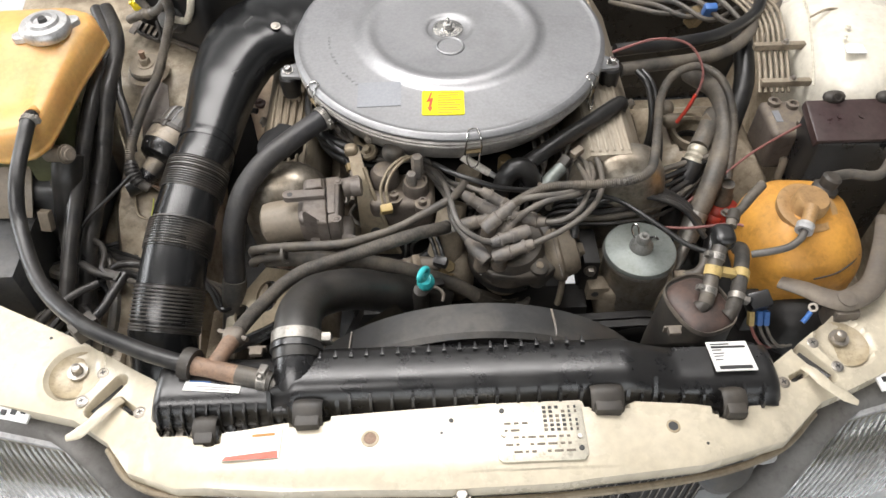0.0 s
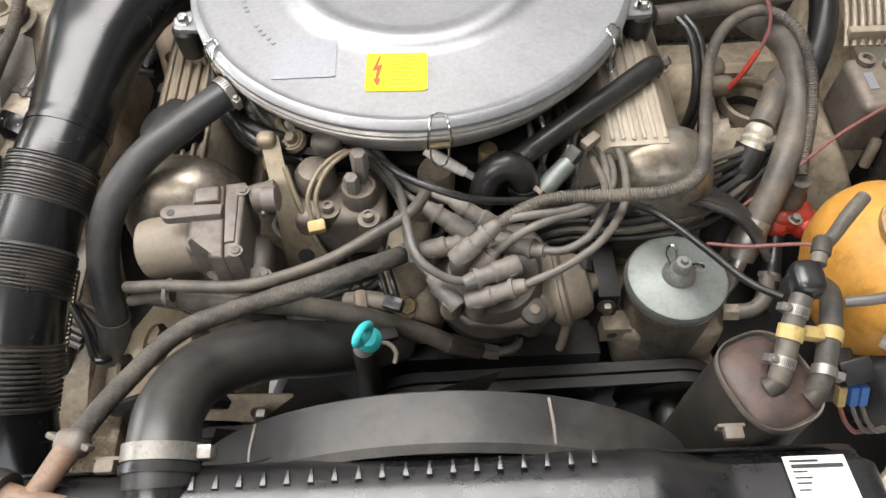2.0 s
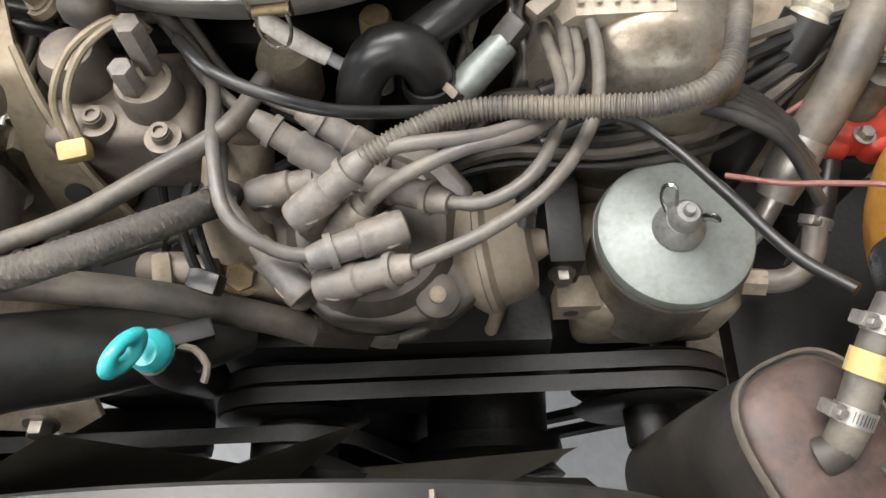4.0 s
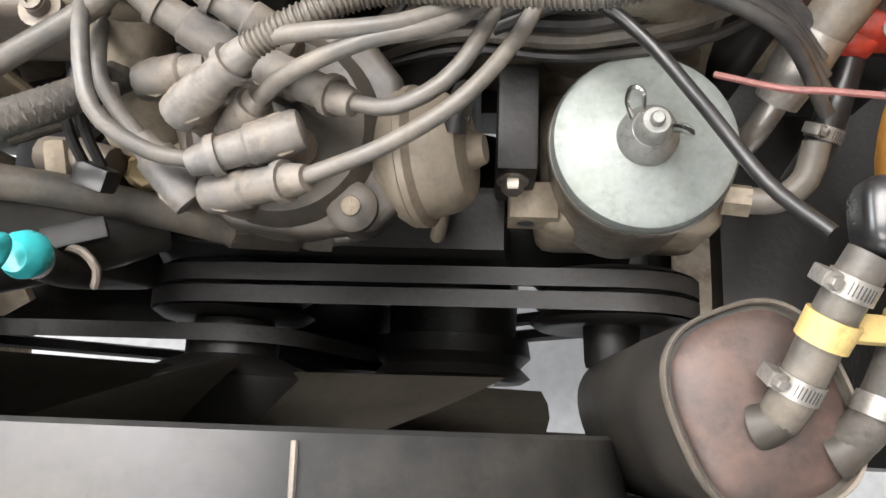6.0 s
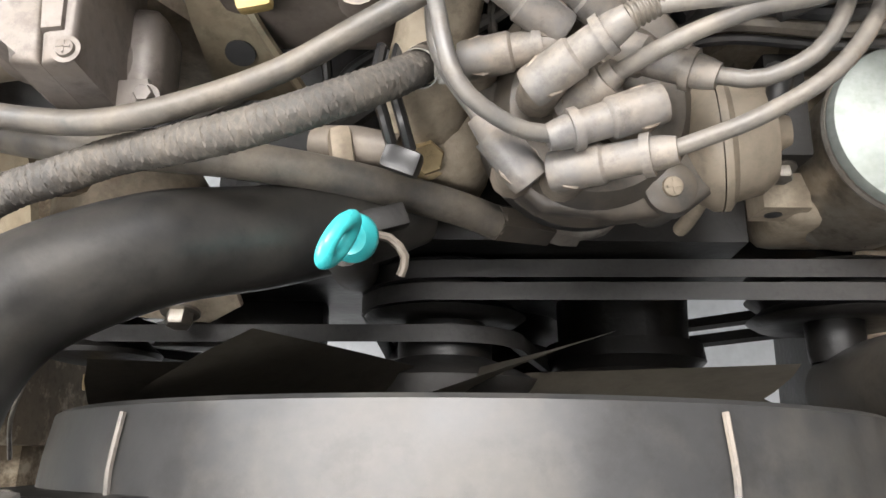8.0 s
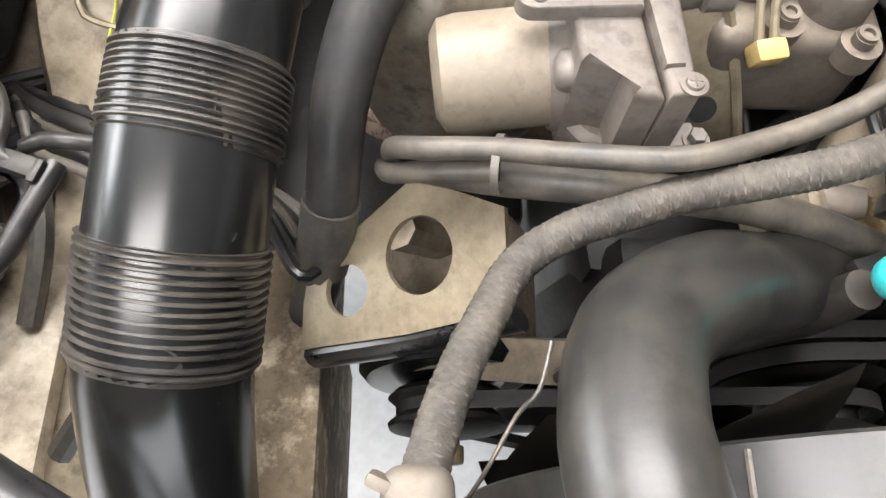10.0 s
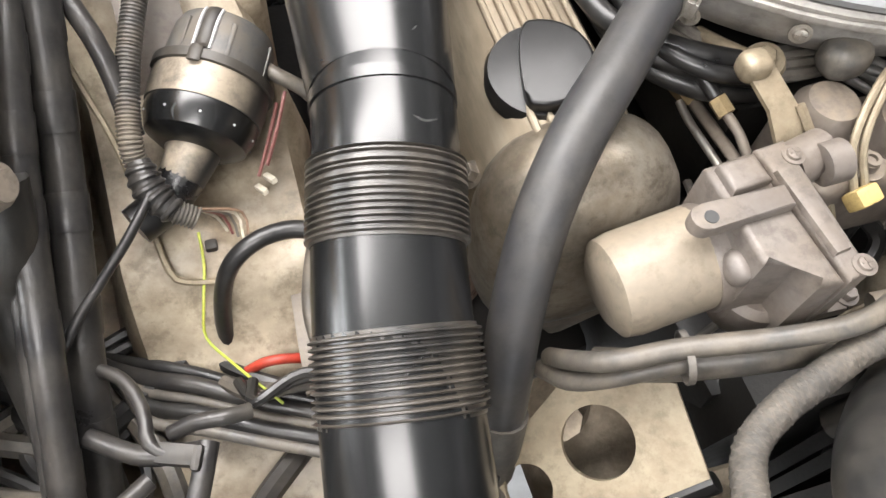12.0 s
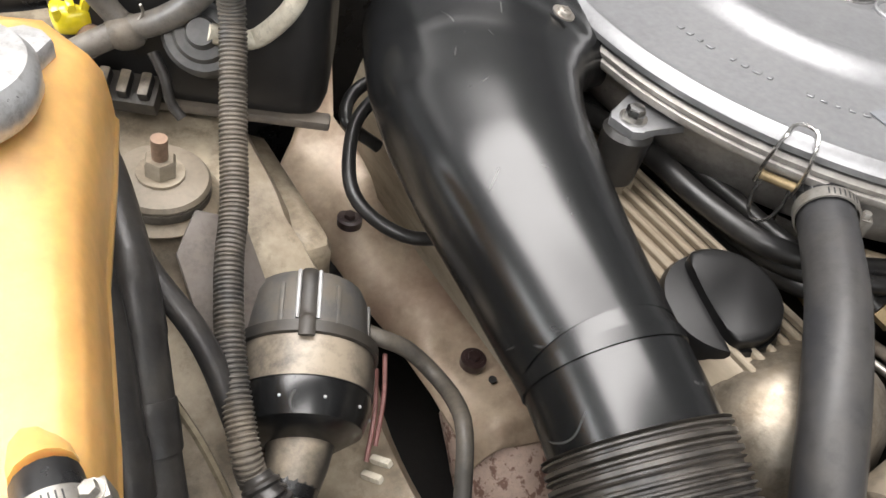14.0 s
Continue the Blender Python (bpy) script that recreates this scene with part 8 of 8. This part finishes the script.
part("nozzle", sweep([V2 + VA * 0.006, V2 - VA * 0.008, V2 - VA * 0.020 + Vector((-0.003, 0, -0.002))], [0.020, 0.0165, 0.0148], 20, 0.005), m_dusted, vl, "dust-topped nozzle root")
part("nozzle_end", sweep([V2 - VA * 0.019 + Vector((-0.0028, 0, -0.002)), V2 - VA * 0.034 + Vector((-0.010, 0, -0.004)), V2 - VA * 0.050 + Vector((-0.022, 0.002, -0.002))], [0.0150, 0.0138, 0.0125], 20, 0.005), m_black, vl, "black angled nozzle")
part("side_lug", lathe([(0, -0.004), (0.014, -0.004), (0.014, 0.004), (0, 0.004)], VMx @ at(0.038, 0.010, 0.058) @ pose(0, 0, 0, 90, 0, 0), 18), m_domes, vl)

hose("wire", [(-0.350, 0.872, 0.805), (-0.343, 0.862, 0.806), (-0.327, 0.854, 0.796), (-0.316, 0.840, 0.785), (-0.318, 0.815, 0.792), (-0.326, 0.793, 0.796), (-0.338, 0.768, 0.772), (-0.350, 0.744, 0.752), (-0.356, 0.724, 0.737), (-0.355, 0.700, 0.733), (-0.350, 0.678, 0.730), (-0.340, 0.660, 0.722), (-0.325, 0.645, 0.71)], 0.0050, m_rubd, "grey cable drooping past the duct", sides=10, category="cable")
gs = hose("ground_strap", [(-0.325, 0.745, 0.770), (-0.343, 0.757, 0.777), (-0.361, 0.761, 0.779), (-0.382, 0.757, 0.778), (-0.400, 0.750, 0.763), (-0.411, 0.743, 0.725), (-0.413, 0.732, 0.695), (-0.405, 0.715, 0.675)], 0.0058, m_rub, "black cable loop on the inner wing", sides=12, category="cable")
part("sleeve", sweep([(-0.325, 0.745, 0.770), (-0.332, 0.751, 0.7745), (-0.341, 0.756, 0.777)], 0.0068, 14), m_blackd, gs, "rubber end sleeve")
hose("wire", [(-0.414, 0.787, 0.757), (-0.415, 0.767, 0.748), (-0.421, 0.745, 0.735), (-0.425, 0.732, 0.715), (-0.411, 0.710, 0.715), (-0.398, 0.690, 0.722), (-0.385, 0.675, 0.715)], 0.0010, m_ygw, "thin yellow and green earth wire", sides=6, category="wire")
for p in ((-0.362, 0.812, 0.765), (-0.369, 0.808, 0.76)):
    e = thing("spade_plug", p, "small yellowed spade plug", "plug", "spade plugs")
    part("plug", box((0.0045, 0.014, 0.0045), at(*p) @ pose(0, 0, 0, -30, 0, 25), 0.0015), m_wirew, e)
    part("wire", sweep([(p[0], p[1] + 0.008, p[2] + 0.004), (p[0] + 0.012, p[1] + 0.025, p[2] + 0.02), (p[0] + 0.022, p[1] + 0.045, p[2] + 0.03)], 0.0014, 6), m_pink, e)
e = thing("wire_bundle", (-0.396, 0.796, 0.738), "short frayed wire ends in a dark plug", "wires")
for i in range(5):
    part("wire", sweep([(-0.408, 0.782, 0.79), (-0.400 + .004 * i, 0.788, 0.768), (-0.396 + .003 * i, 0.784 - .003 * i, 0.756)], 0.0010, 6), (m_wirew, m_pink, m_lead, m_wirew, m_copper)[i], e)
part("plug", box((0.008, 0.008, 0.010), at(-0.408, 0.778, 0.75), 0.002), m_blackd, e)
pl = thing("wing_bracket", (-0.422, 0.927, 0.812), "grey drilled bracket plate beside the strut mount", "bracket")
part("plate", prism([(-0.022, -0.055), (0.020, -0.050), (0.026, 0.02), (0.004, 0.034), (-0.014, 0.016)], -0.0015, 0.0015, aim((-0.417, 0.912, 0.838), (0.1, -0.6, 0.8)), 0.0005), m_grey, pl)
part("hole", lathe([(0.0045, 0.0), (0.0045, 0.002), (0, 0.002)], aim((-0.421, 0.922, 0.8385), (0.1, -0.6, 0.8)), 16), m_ink_shade, pl)
part("wing_bolt", hexa(aim((-0.364, 1.000, 0.790), (0.0, -1, 0.15)), 0.010, 0.010), m_bay, body, "painted hexagon bolt")
part("tower_web", box((0.050, 0.125, 0.17), at(-0.362, 0.985, 0.738), 0.022, None, 4), m_bay, body, "upright pressing beside the exhaust")

# exhaust manifold under its heat shield
ex = thing("exhaust_manifold", (-0.28, 0.9, 0.62), "rusty exhaust manifold under a pale pressed heat shield", "exhaust manifold")
SHIELD = [(-0.274, 0.822, -0.222, 0.812, 0.694), (-0.276, 0.832, -0.208, 0.825, 0.703), (-0.275, 0.882, -0.204, 0.870, 0.7035), (-0.281, 0.933, -0.210, 0.920, 0.711), (-0.293, 0.972, -0.222, 0.955, 0.724), (-0.299, 0.995, -0.246, 0.983, 0.735), (-0.304, 1.010, -0.244, 1.000, 0.742), (-0.314, 1.045, -0.232, 1.030, 0.760), (-0.315, 1.074, -0.258, 1.074, 0.775), (-0.298, 1.090, -0.264, 1.088, 0.785), (-0.275, 1.120, -0.249, 1.126, 0.805)]
rows = []
for i in range(61):
    f = i / 60 * (len(SHIELD) - 1)
    a, b = SHIELD[min(int(f), len(SHIELD) - 2)], SHIELD[min(int(f), len(SHIELD) - 2) + 1]
    f -= min(int(f), len(SHIELD) - 2)
    ox, oy, ix, iy, z0 = (p + (q - p) * f for p, q in zip(a, b))
    row = []
    for j in range(15):
        u = j / 14
        x, y = ix + (ox - ix) * u, iy + (oy - iy) * u
        ridge = 0.5 + 0.5 * math.sin(y * 68 + 2.5 * u)
        row.append((x, y, z0 - 0.004 * u - 0.014 * u ** 6 + 0.008 * ridge ** 2 * math.sin(math.pi * u) + 0.003 * noise.noise((x * 50, y * 30, 1.0))))
    rows.append(row)
o = sheet(rows, 0.0025, m_shield, "heat_shield", "pale heat-tinted pressed heat shield", ex)
o.matrix_parent_inverse = Matrix.Translation(ex.location).inverted()
part("downpipe", sweep([(-0.232, 0.870, 0.668), (-0.238, 0.830, 0.652), (-0.238, 0.806, 0.615), (-0.232, 0.795, 0.52)], [0.036, 0.040, 0.040, 0.036], 24), m_rust, ex, "rust-pitted downpipe")
for p in ((-0.2428, 0.8832, 0.7065), (-0.284, 1.010, 0.7475)):
    b0 = part("shield_bolt", lathe([(0, 0), (0.0095, -0.004), (0.0095, 0.0022), (0.0070, 0.003), (0, 0.003)], at(*p), 24), m_maroon, ex, "purple-brown heat-stained washer bolt")
    part("bolt_head", hexa(at(p[0], p[1], p[2] + 0.0025), 0.0048, 0.004), m_maroon, b0)
part("shield_hole", lathe([(0.003, 0), (0.003, 0.0012), (0, 0.0012)], at(-0.240, 0.862, 0.7075), 14), m_ink_shade, ex)
hose("wire", [(-0.262, 0.900, 0.822), (-0.300, 0.915, 0.822), (-0.318, 0.950, 0.832), (-0.300, 0.990, 0.85), (-0.27, 1.01, 0.86)], 0.0045, m_rub, "black hose loop over the heat shield", sides=10, category="hose")
hose("wire", [(-0.25, 1.03, 0.86), (-0.285, 1.02, 0.855), (-0.30, 1.0, 0.848), (-0.28, 0.99, 0.83)], 0.0045, m_rub, "black hose loop over the heat shield", sides=10, category="hose")

# made-up dark box closing the gap to the floor with shade
part("exhaust_shade_box", box((0.26, 0.60, 0.06), at(-0.26, 1.0, 0.56), 0.012), m_iron, body, "added dark box for the shade under the exhaust")

# bulkhead box and valve at the rear corner
bx = thing("heater_box", (-0.40, 1.05, 0.87), "dusty black rounded bulkhead box with a round valve", "heater box")
HB = at(-0.368, 1.063, -0.014) @ pose(0, 0, 0, 0, 0, -30)
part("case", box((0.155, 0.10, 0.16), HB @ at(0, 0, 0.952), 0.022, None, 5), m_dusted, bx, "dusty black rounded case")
part("case_lip", box((0.162, 0.012, 0.006), HB @ at(0, -0.047, 0.878), 0.002), m_strap, bx, "dusty lower lip")
part("valve", lathe([(0, 0.020), (0.007, 0.020), (0.009, 0.012), (0.014, 0.012), (0.016, 0.008), (0.020, 0.008), (0.0225, 0.004), (0.0235, -0.02), (0, -0.02)], aim((-0.385, 1.012, 0.915), (-0.35, -0.75, 0.55)), 32), m_slate, bx, "round ribbed rubber valve")
part("pipe", sweep([(-0.389, 0.998, 0.925), (-0.372, 0.999, 0.918), (-0.361, 1.000, 0.916), (-0.352, 0.990, 0.930), (-0.345, 0.984, 0.945), (-0.340, 0.985, 0.962)], 0.0055, 14, 0.004), m_wirew, bx, "cream curved pipe")
hs = hose("heater_hose", [(-0.457, 1.031, 0.900), (-0.444, 1.026, 0.908), (-0.424, 1.026, 0.915), (-0.409, 1.018, 0.922), (-0.395, 1.006, 0.936), (-0.380, 1.000, 0.955)], 0.0068, m_lead, "grey rubber hose with a short branch", sides=14)
part("branch", sweep([(-0.420, 1.026, 0.914), (-0.428, 1.032, 0.924), (-0.436, 1.033, 0.938), (-0.440, 1.036, 0.955)], 0.0062, 14, 0.004), m_lead, hs)
part("joint", blob((-0.423, 1.026, 0.914), (0.011, 0.010, 0.009), 2.4, 18, 10), m_rubd, hs)
part("tie_wire", sweep([(-0.419, 1.020, 0.921), (-0.415, 1.018, 0.928), (-0.416, 1.016, 0.934)], 0.0008, 6, 0.002), m_clamp, hs)
yc = thing("yellow_clip", (-0.444, 1.055, 0.905), "bright yellow plastic hose clip", "clip")
part("body", blob((-0.444, 1.053, 0.912), (0.011, 0.010, 0.009), 3.2, 18, 10), m_yel, yc)
for k in range(3):
    part("finger", box((0.0045, 0.006, 0.013), at(-0.452 + 0.007 * k, 1.047, 0.916 + 0.002 * k) @ pose(0, 0, 0, 20, 12 * (k - 1), 0), 0.0015), m_yel, yc)
part("stem", sweep([(-0.440, 1.049, 0.905), (-0.436, 1.040, 0.905), (-0.432, 1.032, 0.908)], 0.006, 12, 0.004), m_copper, yc, "browned stem")
ts = thing("terminal_block", (-0.428, 1.032, 0.872), "dark dusty terminal block with open slots", "terminal block")
TB = at(-0.430, 1.030, 0.876) @ pose(0, 0, 0, 25, 0, -32)
part("body", box((0.046, 0.020, 0.012), TB, 0.002), m_blackd, ts)
for k in range(4):
    part("terminal", box((0.006, 0.015, 0.009), TB @ at(-0.017 + 0.0113 * k, 0.0, 0.008), 0.0015), m_dusted, ts)
part("foot", box((0.012, 0.022, 0.004), TB @ at(-0.034, -0.002, 0.0), 0.001), m_grey, ts)
part("drop_lead", sweep([(-0.412, 1.018, 0.905), (-0.409, 1.010, 0.893), (-0.408, 1.006, 0.880), (-0.404, 1.000, 0.872)], 0.003, 10, 0.004), m_loom, ts)

# lower left corner: control unit, bracket plate and cables
cu = thing("control_unit", (-0.572, 0.711, 0.636), "dark dusty control unit with drilled plate", "control unit")
part("case", box((0.085, 0.13, 0.10), at(-0.61, 0.701, 0.721), 0.008), m_slate, cu)
part("plate", box((0.060, 0.004, 0.075), at(-0.597, 0.766, 0.801) @ pose(0, 0, 0, -50, 0, 0), 0.001), m_beige, cu, "drilled cream plate")
for i in range(2):
    part("hole", lathe([(0.006, 0), (0.006, 0.003), (0, 0.003)], aim((-0.612, 0.788 - 0.018 * i, 0.776 - 0.018 * i), (0, -0.64, 0.77)), 14), m_ink_shade, cu)
part("connector", box((0.016, 0.012, 0.030), at(-0.536, 0.716, 0.794) @ pose(0, 0, 0, -20, 0, -10), 0.002), m_beige, cu, "cream connector block")
for pts, r in (([(-0.492, 0.713, 0.758), (-0.47, 0.699, 0.758), (-0.46, 0.677, 0.758), (-0.458, 0.655, 0.758), (-0.444, 0.645, 0.754)], 0.0042), ([(-0.447, 0.661, 0.752), (-0.432, 0.661, 0.76), (-0.417, 0.659, 0.762), (-0.402, 0.661, 0.756)], 0.0050), ([(-0.428, 0.651, 0.751), (-0.438, 0.623, 0.748), (-0.452, 0.593, 0.742), (-0.482, 0.567, 0.736), (-0.512, 0.553, 0.726)], 0.0065), ([(-0.462, 0.639, 0.748), (-0.487, 0.623, 0.748), (-0.517, 0.601, 0.741), (-0.542, 0.571, 0.726)], 0.0055), ([(-0.492, 0.671, 0.751), (-0.462, 0.651, 0.754), (-0.432, 0.647, 0.752)], 0.0058)):
    hose("wire", pts, r, m_loom, "dark cable in the lower wing corner", sides=10, group="corner cables", category="cable")
tp = thing("tee_piece", (-0.444, 0.646, 0.736), "black plastic connector among the corner cables", "connector")
part("body", box((0.026, 0.013, 0.012), at(-0.444, 0.647, 0.754) @ pose(0, 0, 0, 8, 0, -20), 0.004), m_blackd, tp)
part("collar", box((0.006, 0.015, 0.014), at(-0.434, 0.642, 0.754) @ pose(0, 0, 0, 8, 0, -20), 0.003), m_blackd, tp)
rng = random.Random(14)
for i in range(16):
    x = -0.58 + rng.uniform(0, 0.24)
    y = rng.uniform(0.50, 0.68)
    hose("wire", [(x, y, 0.64 + rng.uniform(0, .03)), (x + rng.uniform(-.05, .05), y + 0.05, 0.68 + rng.uniform(0, .02)), (x + rng.uniform(-.08, .08), y + 0.10, 0.69), (x + rng.uniform(-.08, .08), y + 0.16, 0.68)], rng.choice((0.003, 0.005, 0.008)), rng.choice((m_loom, m_rub, m_rub, m_rubd)), "dark cable in the lower wing corner", sides=8, group="corner cables", category="cable")
for i in range(5):
    z = 0.70 + 0.010 * i
    hose("wire", [(-0.44 + .01 * i, 0.715 - .006 * i, z - .015), (-0.40, 0.697 - .006 * i, z - .005), (-0.36, 0.68, z), (-0.31, 0.655 - .008 * i, z + .01), (-0.285, 0.63 - .012 * i, z + .015), (-0.27, 0.60, z)], rng.choice((0.0035, 0.005)), (m_lead, m_rub, m_rubd, m_rub, m_rub)[i], "cable passing under the intake duct", sides=8, group="duct cables", category="cable")
for k in range(5):
    hose("wire", [(-0.505 + 0.006 * k, 0.752 - 0.009 * k, 0.685 + 0.005 * k), (-0.470, 0.732 - 0.010 * k, 0.698), (-0.437, 0.716 - 0.010 * k, 0.700 + 0.003 * (k % 2)), (-0.401, 0.694 - 0.009 * k, 0.700), (-0.371, 0.680 - 0.009 * k, 0.699), (-0.335, 0.660 - 0.008 * k, 0.695)], (0.0045, 0.006, 0.0038, 0.0055, 0.004)[k], (m_rub, m_loom, m_rubd, m_rub, m_lead)[k], "dark cable in the bundle below the inner wing", sides=10, group="corner cables", category="cable")
hose("wire", [(-0.405, 0.711, 0.694), (-0.392, 0.710, 0.704), (-0.378, 0.709, 0.704), (-0.364, 0.708, 0.698)], 0.0036, m_redp, "short red cable in the lower wing corner", sides=10, category="cable")
fl = thing("flat_shield", (-0.36, 0.73, 0.69), "grey rubber flap under the intake duct", "rubber flap")
o = sheet([[(-0.366, 0.742, 0.728), (-0.349, 0.7415, 0.731), (-0.333, 0.741, 0.728)], [(-0.368, 0.710, 0.724), (-0.351, 0.7095, 0.727), (-0.337, 0.709, 0.723)], [(-0.370, 0.676, 0.716), (-0.354, 0.675, 0.719), (-0.340, 0.674, 0.716)]], 0.003, m_strap, "flap", "", fl)
o.matrix_parent_inverse = Matrix.Translation(fl.location).inverted()

# pale slotted engine bracket beside the alternator
eb = thing("engine_bracket", (-0.24, 0.58, 0.66), "cream steel bracket with two large holes", "bracket")


def holed_plate(m, outline, holes, thick):
    """A plate with round openings cut through it."""
    bm = bmesh.new()
    edges = []
    for loop in [outline] + [[(cx + r * math.cos(2 * math.pi * i / 28), cy + k * r * math.sin(2 * math.pi * i / 28)) for i in range(28)] for cx, cy, r, k in holes]:
        vs = [bm.verts.new((x, y, 0)) for x, y in loop]
        edges += [bm.edges.new((vs[i], vs[(i + 1) % len(vs)])) for i in range(len(vs))]
    bmesh.ops.triangle_fill(bm, edges=edges, use_beauty=True, use_dissolve=False)
    bad = []
    for f in bm.faces:
        c = f.calc_center_median()
        if any(((c.x - cx) / r) ** 2 + ((c.y - cy) / (k * r)) ** 2 < 0.96 for cx, cy, r, k in holes):
            bad.append(f)
    bmesh.ops.delete(bm, geom=bad, context="FACES_ONLY")
    bmesh.ops.solidify(bm, geom=bm.faces[:], thickness=thick)
    bm.transform(m)
    return bm


# plane of the bracket through its two holes and right corner
O, X1 = Vector((-0.2223, 0.5857, 0.7777)), Vector((-0.2606, 0.5771, 0.7469))
ux = (O - X1).normalized()
nz = Vector((-0.568, -0.263, 0.780))
nz = (nz - ux * nz.dot(ux)).normalized()
uy = nz.cross(ux)
BK = Matrix(((ux.x, uy.x, nz.x, O.x), (ux.y, uy.y, nz.y, O.y), (ux.z, uy.z, nz.z, O.z), (0, 0, 0, 1)))
part("plate", holed_plate(BK, [(-0.090, -0.020), (-0.080, 0.004), (-0.070, 0.021), (-0.040, 0.027), (-0.013, 0.033), (0.0115, 0.0388), (0.034, 0.020), (0.0552, 0.001), (0.0395, -0.047), (-0.02, -0.037)], [(0.001, -0.001, 0.0208, 1.0), (-0.0488, -0.0006, 0.0145, 1.0)], 0.004), m_sheetm, eb, "cream steel plate with two round holes")
part("lower_flange", sweep([BK @ Vector((-0.090, -0.025, -0.010)), BK @ Vector((-0.02, -0.041, -0.010)), BK @ Vector((0.039, -0.051, -0.010))], 0.010, 10, flat=(0.6, 1)), m_black, eb)
part("edge_bolt", hexa(aim(BK @ Vector((0.012, -0.052, -0.004)), (0, -0.8, 0.6)), 0.007, 0.010), m_steel, eb, "hexagon bolt on the folded edge")
part("stay", sweep([BK @ Vector((-0.01, 0.02, -0.004)), (-0.20, 0.63, 0.70), (-0.18, 0.66, 0.66)], 0.012, 8), m_alud, eb)

part("undertray", box((0.20, 0.30, 0.02), at(-0.55, 0.60, 0.640), 0.006), m_bay, body, "dark dirty wing undertray")
# small fittings round the steering pump
wp = thing("cable_plug", (0.006, 0.585, 0.82), "black two-pin cable plug above the steering hose", "plug", "cable plugs")
part("plug", box((0.018, 0.012, 0.014), at(0.004, 0.588, 0.833) @ pose(0, 0, 0, 15, 0, -20), 0.003), m_black, wp)
for o in (-0.004, 0.004):
    part("wire", sweep([(0.004 + o, 0.592, 0.836), (0.0 + o, 0.604, 0.846), (-0.004 + o, 0.620, 0.848), (-0.002 + o, 0.64, 0.845)], 0.0028, 8), m_rub, wp)
pb = thing("pump_bracket", (0.205, 0.63, 0.70), "black steel bracket beside the steering pump", "bracket")
part("plate", box((0.022, 0.060, 0.075), at(0.205, 0.640, 0.755), 0.003), m_iron, pb)
part("bracket_bolt", hexa(aim((0.203, 0.609, 0.778), (0, -1, 0.2)), 0.006, 0.008), m_steel, pb)
for i in range(5):
    hose("wire", [(0.19, 0.672 + .006 * i, 0.825 + .004 * i), (0.23, 0.684 + .006 * i, 0.832 + .004 * i), (0.28, 0.690 + .007 * i, 0.832), (0.33, 0.672 + .008 * i, 0.825 - .003 * i), (0.36, 0.64 + .01 * i, 0.80)], (0.004, 0.005, 0.0045, 0.0035, 0.0055)[i], m_loom, "black wiring behind the steering pump", sides=10, group="pump wiring", category="cable")
sh = hose("clamped_hose", [(0.368, 0.622, 0.735), (0.379, 0.642, 0.745), (0.384, 0.662, 0.755), (0.392, 0.69, 0.76)], 0.0095, m_rub, "small black hose with a steel clamp", sides=14)
hose_clamp("clamp", (0.381, 0.650, 0.749), (0.3, 0.9, 0.4), 0.0098, sh, 0.008, (-0.6, 0.2, 0.7))

hose("bowden_wire", [(-0.160, 0.530, 0.806), (-0.166, 0.509, 0.799), (-0.175, 0.500, 0.787), (-0.190, 0.475, 0.772), (-0.205, 0.455, 0.74)], 0.0012, m_steel, "thin bare steel wire behind the radiator hose", sides=8, category="wire")

# three invented dark boxes block the floor and stand for deep shade
part("rail_or_shade_box", box((0.205, 0.40, 0.05), at(0.4545, 0.66, 0.615), 0.012), m_iron, body, "added dark box for the shade beside the pump")
part("belt_shade_block", box((0.16, 0.045, 0.03), at(-0.150, 0.563, 0.545), 0.01), m_iron, engine, "added dark block for the shade behind the belts")
part("pump_shade_block", box((0.12, 0.10, 0.08), at(0.235, 0.640, 0.590), 0.012), m_iron, engine, "added dark block for the shade below the steering pump")
